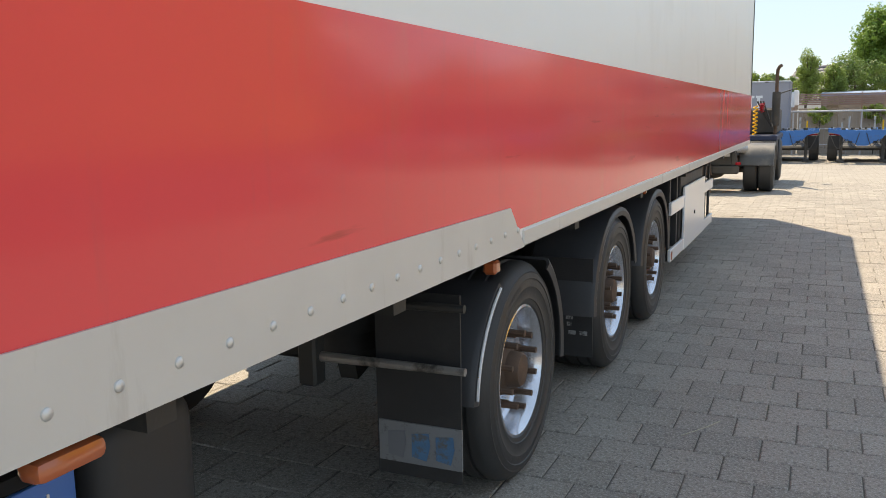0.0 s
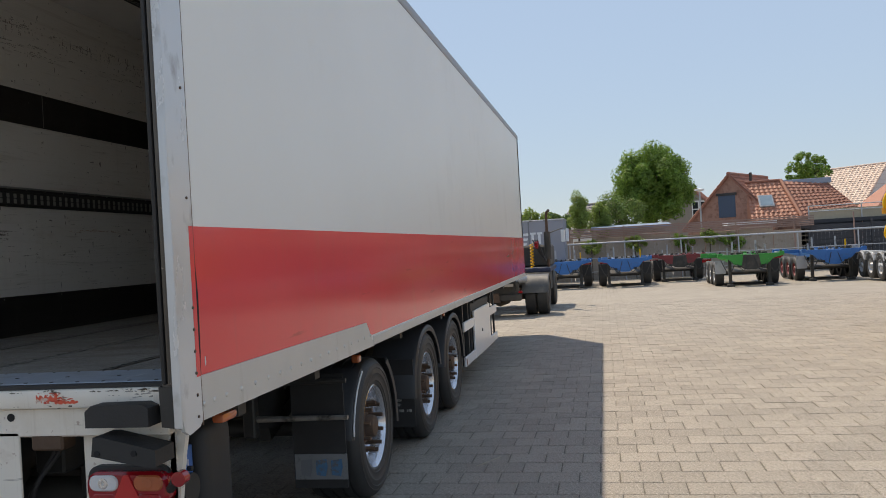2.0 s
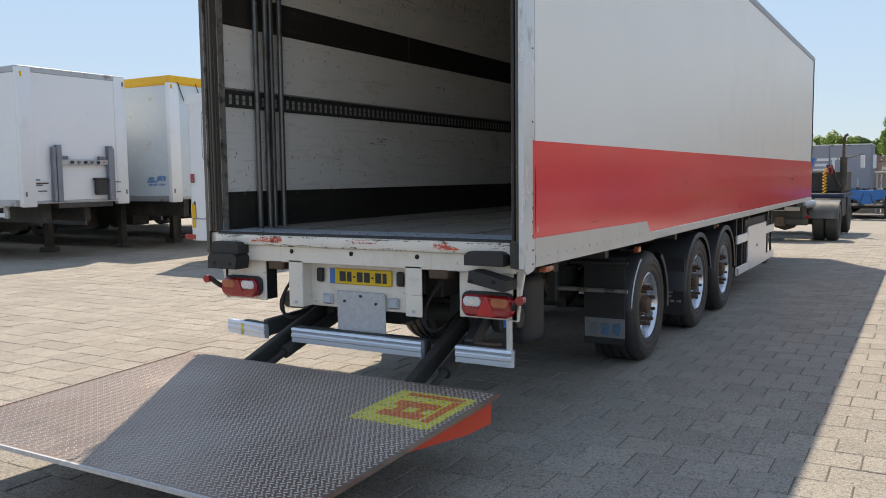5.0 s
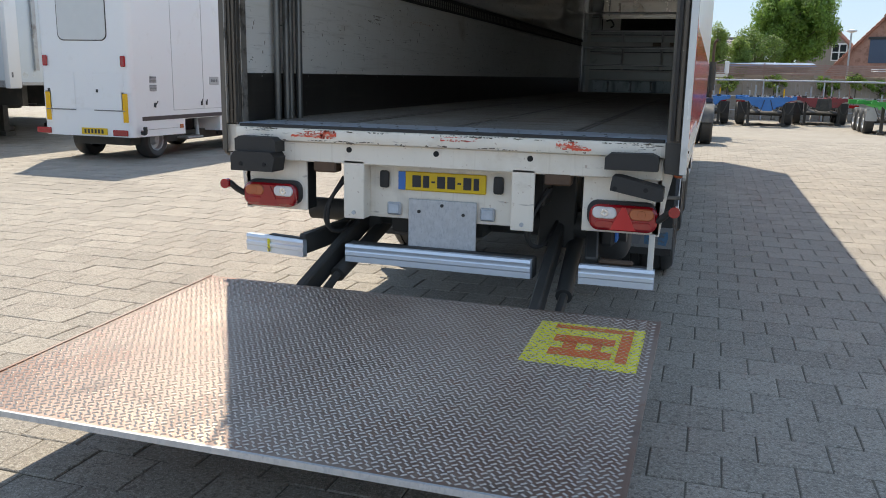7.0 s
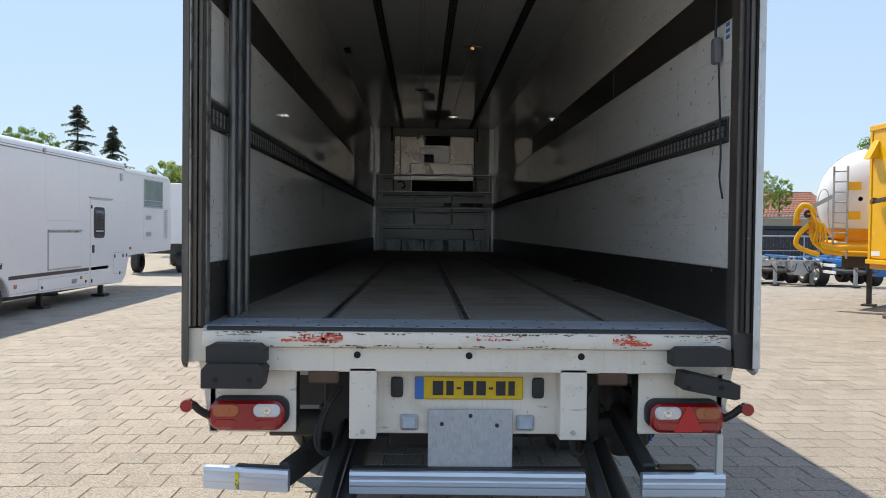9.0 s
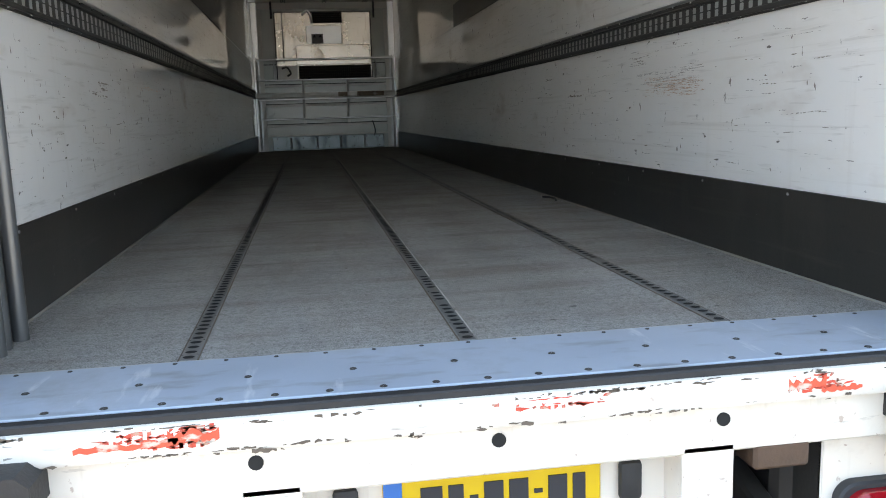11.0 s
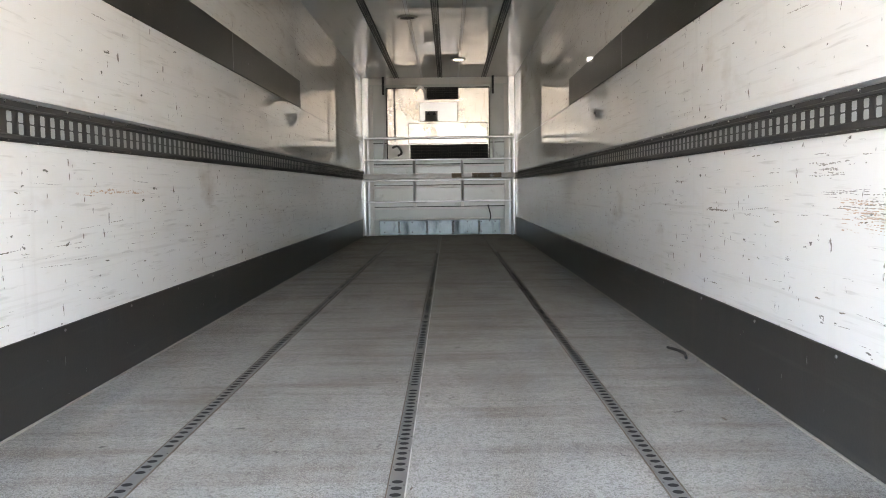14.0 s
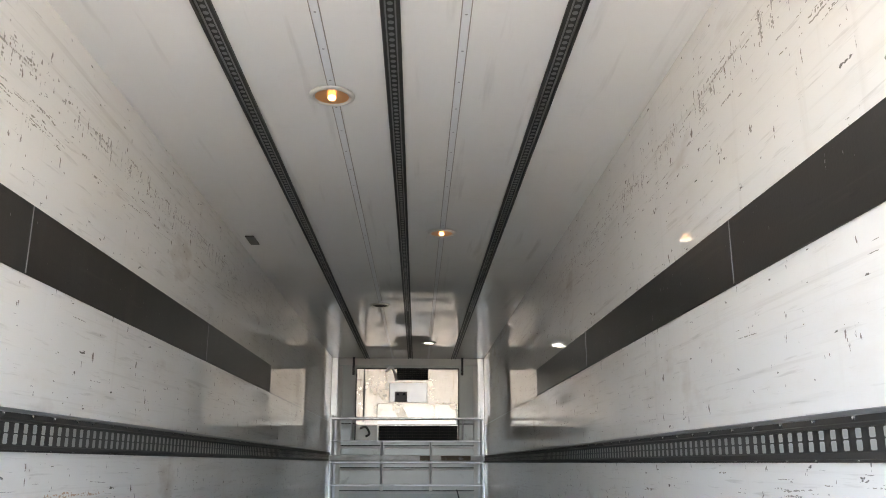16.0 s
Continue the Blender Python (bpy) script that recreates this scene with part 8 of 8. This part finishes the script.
for f_ in ((0, 1, 5, 4), (1, 2, 5), (2, 3, 4, 5), (3, 0, 4), (0, 3, 2, 1)):
    bm.faces.new([vs[i] for i in f_])
part("roof", bm, TILE_B, hc)
tiled(R_[0], R_[1], R_[4], R_[5], TILE_B, hc, 0.4, 0.36, "brown_tiles")
part("hip_cap", rod(R_[0], R_[4], 0.09, 8), TILE_B, hc)
part("ridge_cap", rod(R_[4], R_[5], 0.1, 8), TILE_B, hc)
part("gutter", box(26.5, 41.5, 75.62, 75.76, 3.1, 3.22, 0.02), SILVER, hc)
hd = gable_house((10.9, 78.0, 0), -12, 5.1, 8.0, 3.8, 6.35, mat("grey_brick", (0.3, 0.26, 0.22), 0.85, var=0.15, scale=3, bump=0.4, bscale=30), TILE_B, "grey-brown house with a white cross window half behind the tree")
w = part("window", box(0.28, 1.56, -0.06, 0.02, 3.4, 4.95, 0.01), PAPER, hd, "white framed window")
for i in range(2):
    for j in range(2):
        part("pane", box(0.38 + 0.6 * i, 0.86 + 0.6 * i, -0.075, -0.055, 3.5 + 0.7 * j, 4.1 + 0.7 * j), GLASS, w)
gable_house((3.7, 64.0, 0), 40, 3.6, 5.0, 2.6, 4.6, BRICK_W, mat("slate_roof", (0.12, 0.12, 0.14), 0.6, var=0.15, bump=0.1), "small white house with a dark roof among trees", wide=0.5)


fr = thing("flat_roof_annex", "low annex with a pale flat roof edge behind the fence", "shed")
part("wall", box(9.9, 12.3, 46.1, 48.2, -0.52, 2.15), BRICK, fr)
part("roof_edge", box(9.8, 12.4, 46.0, 48.25, 2.15, 2.34, 0.02), PAPER, fr)

# ---- trees ----
def tree(name, label, x, y, h, crown_z, rx, rz, leaf, n, seed, leaf_size=0.22, trunk_r=0.16, lumps=26, clump=1.0):
    rnd = random.Random(seed)
    th = thing(name, label, "tree", (x, y, 0), 0, "trees round the yard")
    bm = rod((0, 0, ground_z(y)), (rnd.uniform(-0.1, 0.1), 0, crown_z), trunk_r, 10, None, trunk_r * 0.6)
    for k in range(9):
        a = rnd.uniform(0, 6.28)
        z0 = rnd.uniform(crown_z - rz * 0.7, crown_z + rz * 0.2)
        e = (math.cos(a) * rx * 0.7, math.sin(a) * rx * 0.7, z0 + rnd.uniform(0.3, 0.9) * rz * 0.7)
        rod((0, 0, z0), e, trunk_r * 0.35, 6, bm, trunk_r * 0.08)
    part("trunk", bm, BARK, th)
    centres = []
    for k in range(lumps):
        zf = 1 - 2 * (k + 0.5) / lumps
        az = 2.39996 * k + rnd.uniform(-0.4, 0.4)
        rr = math.sqrt(max(0.0, 1 - zf * zf))
        p = Vector((math.cos(az) * rr, math.sin(az) * rr, zf)) * (rnd.uniform(0.72, 1.0) if k % 3 else rnd.uniform(0.2, 0.7))
        centres.append((Vector((p.x * rx * 0.8, p.y * rx * 0.8, crown_z + p.z * rz * 0.82)), rnd.uniform(0.16, 0.34) * clump * (rx * rx * rz) ** (1 / 3)))
    verts, faces = [], []
    for i in range(n):
        c, r = centres[rnd.randrange(len(centres))]
        d = Vector((rnd.gauss(0, 1), rnd.gauss(0, 1), rnd.gauss(0, 1))).normalized()
        p = c + d * r * (rnd.random() ** 0.35)
        nrm = (d + Vector((rnd.uniform(-0.7, 0.7), rnd.uniform(-0.7, 0.7), rnd.uniform(-0.3, 0.9)))).normalized()
        u = nrm.orthogonal().normalized()
        u.rotate(Matrix.Rotation(rnd.uniform(0, 6.28), 3, nrm))
        v = nrm.cross(u)
        s = leaf_size * rnd.uniform(0.6, 1.3)
        b0 = len(verts)
        verts += [tuple(p - u * s * 0.5), tuple(p + v * s * 0.28 - nrm * s * 0.08), tuple(p + u * s * 0.55), tuple(p - v * s * 0.28 - nrm * s * 0.08)]
        faces += [(b0, b0 + 1, b0 + 2), (b0, b0 + 2, b0 + 3)]
    tagged(mesh_of("crown", verts, faces, leaf, th), kind="stuff")
    return th


def fir(x, y, h, r, seed):
    rnd = random.Random(seed)
    th = thing("fir_tree", "tall dark fir tree with drooping branches", "tree", (x, y, 0), 0, "trees round the yard")
    part("trunk", rod((0, 0, ground_z(y)), (0, 0, h), 0.2, 8, None, 0.03), BARK, th)
    verts, faces = [], []
    for k in range(165):
        f = rnd.random() ** 0.85
        z = h * (0.16 + 0.83 * f)
        a = rnd.uniform(0, 6.28)
        L = (r * (1 - f) ** 0.75 + 0.12) * rnd.uniform(0.45, 1.1)
        droop = rnd.uniform(0.2, 0.5)
        for q in range(16):
            t = (q + rnd.random()) / 16
            p = Vector((math.cos(a) * L * t, math.sin(a) * L * t, z - droop * L * t * t + 0.15 * L * t))
            w = 0.34 * (1.1 - t) + 0.1
            for side in (-1, 1):
                dv = Vector((-math.sin(a) * side * w + rnd.uniform(-0.1, 0.1), math.cos(a) * side * w + rnd.uniform(-0.1, 0.1), rnd.uniform(-0.22, 0.04)))
                e = Vector((math.cos(a), math.sin(a), rnd.uniform(-0.3, 0.3))) * 0.13
                b0 = len(verts)
                verts += [tuple(p - e * 0.5), tuple(p + dv), tuple(p + e)]
                faces.append((b0, b0 + 1, b0 + 2))
    tagged(mesh_of("crown", verts, faces, FIR, th), kind="stuff")


tree("broadleaf_tree", "large round leafy green tree behind the fence", 7.25, 69.0, 9.9, 6.05, 3.85, 3.85, LEAF, 60000, 3, 0.2, 0.3, 170, 0.75)
tree("broadleaf_tree", "slim upright green tree among shrubs", 1.5, 47.0, 4.9, 3.35, 0.72, 1.65, LEAF_L, 9000, 4, 0.1, 0.08, 60)
tree("broadleaf_tree", "light green bushy tree beside a slim one", 2.75, 48.0, 4.4, 2.95, 0.85, 1.35, LEAF_L, 9000, 5, 0.1, 0.08, 60)
tree("broadleaf_tree", "green tree behind tiled roofs", 17.9, 62.0, 7.7, 5.9, 1.95, 1.7, LEAF, 8000, 6, 0.16, 0.12, 60, 0.6)
tree("broadleaf_tree", "sparse young tree in front of brown roofs", 19.9, 45.6, 5.9, 4.3, 1.35, 1.75, LEAF_L, 4200, 7, 0.1, 0.05, 95, 0.55)
tree("broadleaf_tree", "small sparse tree beside a larger one", 21.35, 45.9, 5.4, 4.2, 1.05, 1.2, LEAF, 2400, 8, 0.1, 0.045, 60, 0.55)
for k, (x, y, z, r, m) in enumerate(((-1.6, 52, 3.0, 1.3, LEAF_L), (-0.2, 53, 2.9, 1.1, LEAF_D), (-3.6, 53, 3.1, 1.4, LEAF_L), (-5.5, 52, 2.9, 1.3, LEAF_D), (4.0, 58, 3.6, 1.9, LEAF_D), (-8.0, 56, 3.2, 1.6, LEAF_L))):
    tree("shrub", "tall leafy shrub behind the fence", x, y, z + r, z, r * 1.1, r, m, 4500, 20 + k, 0.18, 0.08, 22)
for k, (x, z) in enumerate(((4.6, 1.7), (7.2, 1.6), (8.6, 1.8), (9.8, 1.5), (2.2, 1.6))):
    tree("hedge_shrub", "ivy-like shrub growing over the garden fence", x, 44.8, z + 0.4, z - 0.2, 0.75, 0.55, LEAF if k % 2 else LEAF_L, 1500, 40 + k, 0.12, 0.03, 14)
fir(-26.5, 60.0, 10.9, 3.7, 11)
fir(-24.6, 62.0, 9.6, 2.9, 12)
tree("broadleaf_tree", "light green round tree behind white trailers", -19.2, 60.0, 7.3, 5.0, 3.0, 2.2, LEAF_L, 9000, 13, 0.17, 0.12, 90, 0.5)
tree("broadleaf_tree", "sparse tree crown above the white trailer", -29.5, 58.0, 9.5, 7.6, 2.9, 1.7, LEAF, 4500, 14, 0.17, 0.1, 70, 0.45)
tree("broadleaf_tree", "tree behind the yellow trailers", 22.0, 36.0, 6.6, 5.0, 1.6, 1.5, LEAF, 4500, 15, 0.2, 0.12, 22)
lampost = thing("street_lamp", "street lamp with a round flat head", "lamp", (8.75, 49.5, 0))
part("pole", rod((0, 0, -0.52), (0, 0, 4.4), 0.05, 8), SILVER, lampost)
part("head", lathe([(0.0, 0.05), (0.08, 0.3), (0.16, 0.28), (0.2, 0.02)], (0, 0, 4.35), "z", 20, closed=False), PAPER, lampost)

# ---- paving stones ----
P, Q = 0.294, 0.278
NX0, NX1, NY0, NY1 = 1.2, 4.2, 2.4, 5.4


def stone_mesh():
    bm = bmesh.new()
    h, g, c = P / 2 - 0.0032, Q / 2 - 0.0025, 0.005
    lo = [bm.verts.new((sx * h, sy * g, -0.009)) for sx, sy in ((-1, -1), (1, -1), (1, 1), (-1, 1))]
    mid = [bm.verts.new((sx * h, sy * g, -0.004)) for sx, sy in ((-1, -1), (1, -1), (1, 1), (-1, 1))]
    hi = [bm.verts.new((sx * (h - c), sy * (g - c), 0.0)) for sx, sy in ((-1, -1), (1, -1), (1, 1), (-1, 1))]
    bm.faces.new(hi)
    for i in range(4):
        j = (i + 1) % 4
        bm.faces.new((lo[i], lo[j], mid[j], mid[i])), bm.faces.new((mid[i], mid[j], hi[j], hi[i]))
    me = bpy.data.meshes.new("paving_stone")
    bm.normal_update()
    bm.to_mesh(me)
    bm.free()
    me.materials.append(PAVER)
    return me


stone = stone_mesh()
sv = [v.co.copy() for v in stone.vertices]
sf = [tuple(p.vertices) for p in stone.polygons]
rnd = random.Random(5)
verts, faces = [], []
count = 0
for r in range(-38, 82):
    y = r * Q + 3.519
    c = -45
    while c < 46:
        x = c * P + (P / 2 if r % 2 else 0.0) + 0.246 + 0.006 * math.sin(r * 1.7)
        c += 1
        if abs(x) > 13.0 or y > 20.2:
            continue
        dz, tx, ty = rnd.uniform(-0.003, 0.002), rnd.uniform(-0.006, 0.006), rnd.uniform(-0.006, 0.006)
        if NX0 <= x < NX1 and NY0 <= y < NY1 and count < 300:
            ob = place(new("paving_stone", stone), ground)
            ob.matrix_basis = Matrix.Translation((x, y, dz)) @ Euler((ty, tx, rnd.uniform(-0.004, 0.004))).to_matrix().to_4x4()
            count += 1
            continue
        b0 = len(verts)
        for v in sv:
            verts.append((x + v.x, y + v.y, v.z + dz + tx * v.x + ty * v.y))
        faces += [tuple(i + b0 for i in f) for f in sf]
tagged(mesh_of("paving_rest", verts, faces, PAVER, ground), kind="stuff")
joint = mesh_of("joint_sand", [(-12.9, -7.2, -0.006), (12.9, -7.2, -0.006), (12.9, 20.2, -0.006), (-12.9, 20.2, -0.006)], [(0, 1, 2, 3)], mat("joint_grit", (0.12, 0.105, 0.085), 0.95, var=0.35, scale=6, dirt=(0.1, 0.1, 0.07), dirt_at=0.55, bump=0.5), ground)
straw = thing("straw", "thin pale straw lying on the paving", "straw")
part("stalk", pipe([(1.78, 3.55, 0.006), (1.88, 3.7, 0.009), (1.94, 3.83, 0.006)], 0.002, 5), mat("straw_pale", (0.5, 0.45, 0.33), 0.7, bump=0), straw)
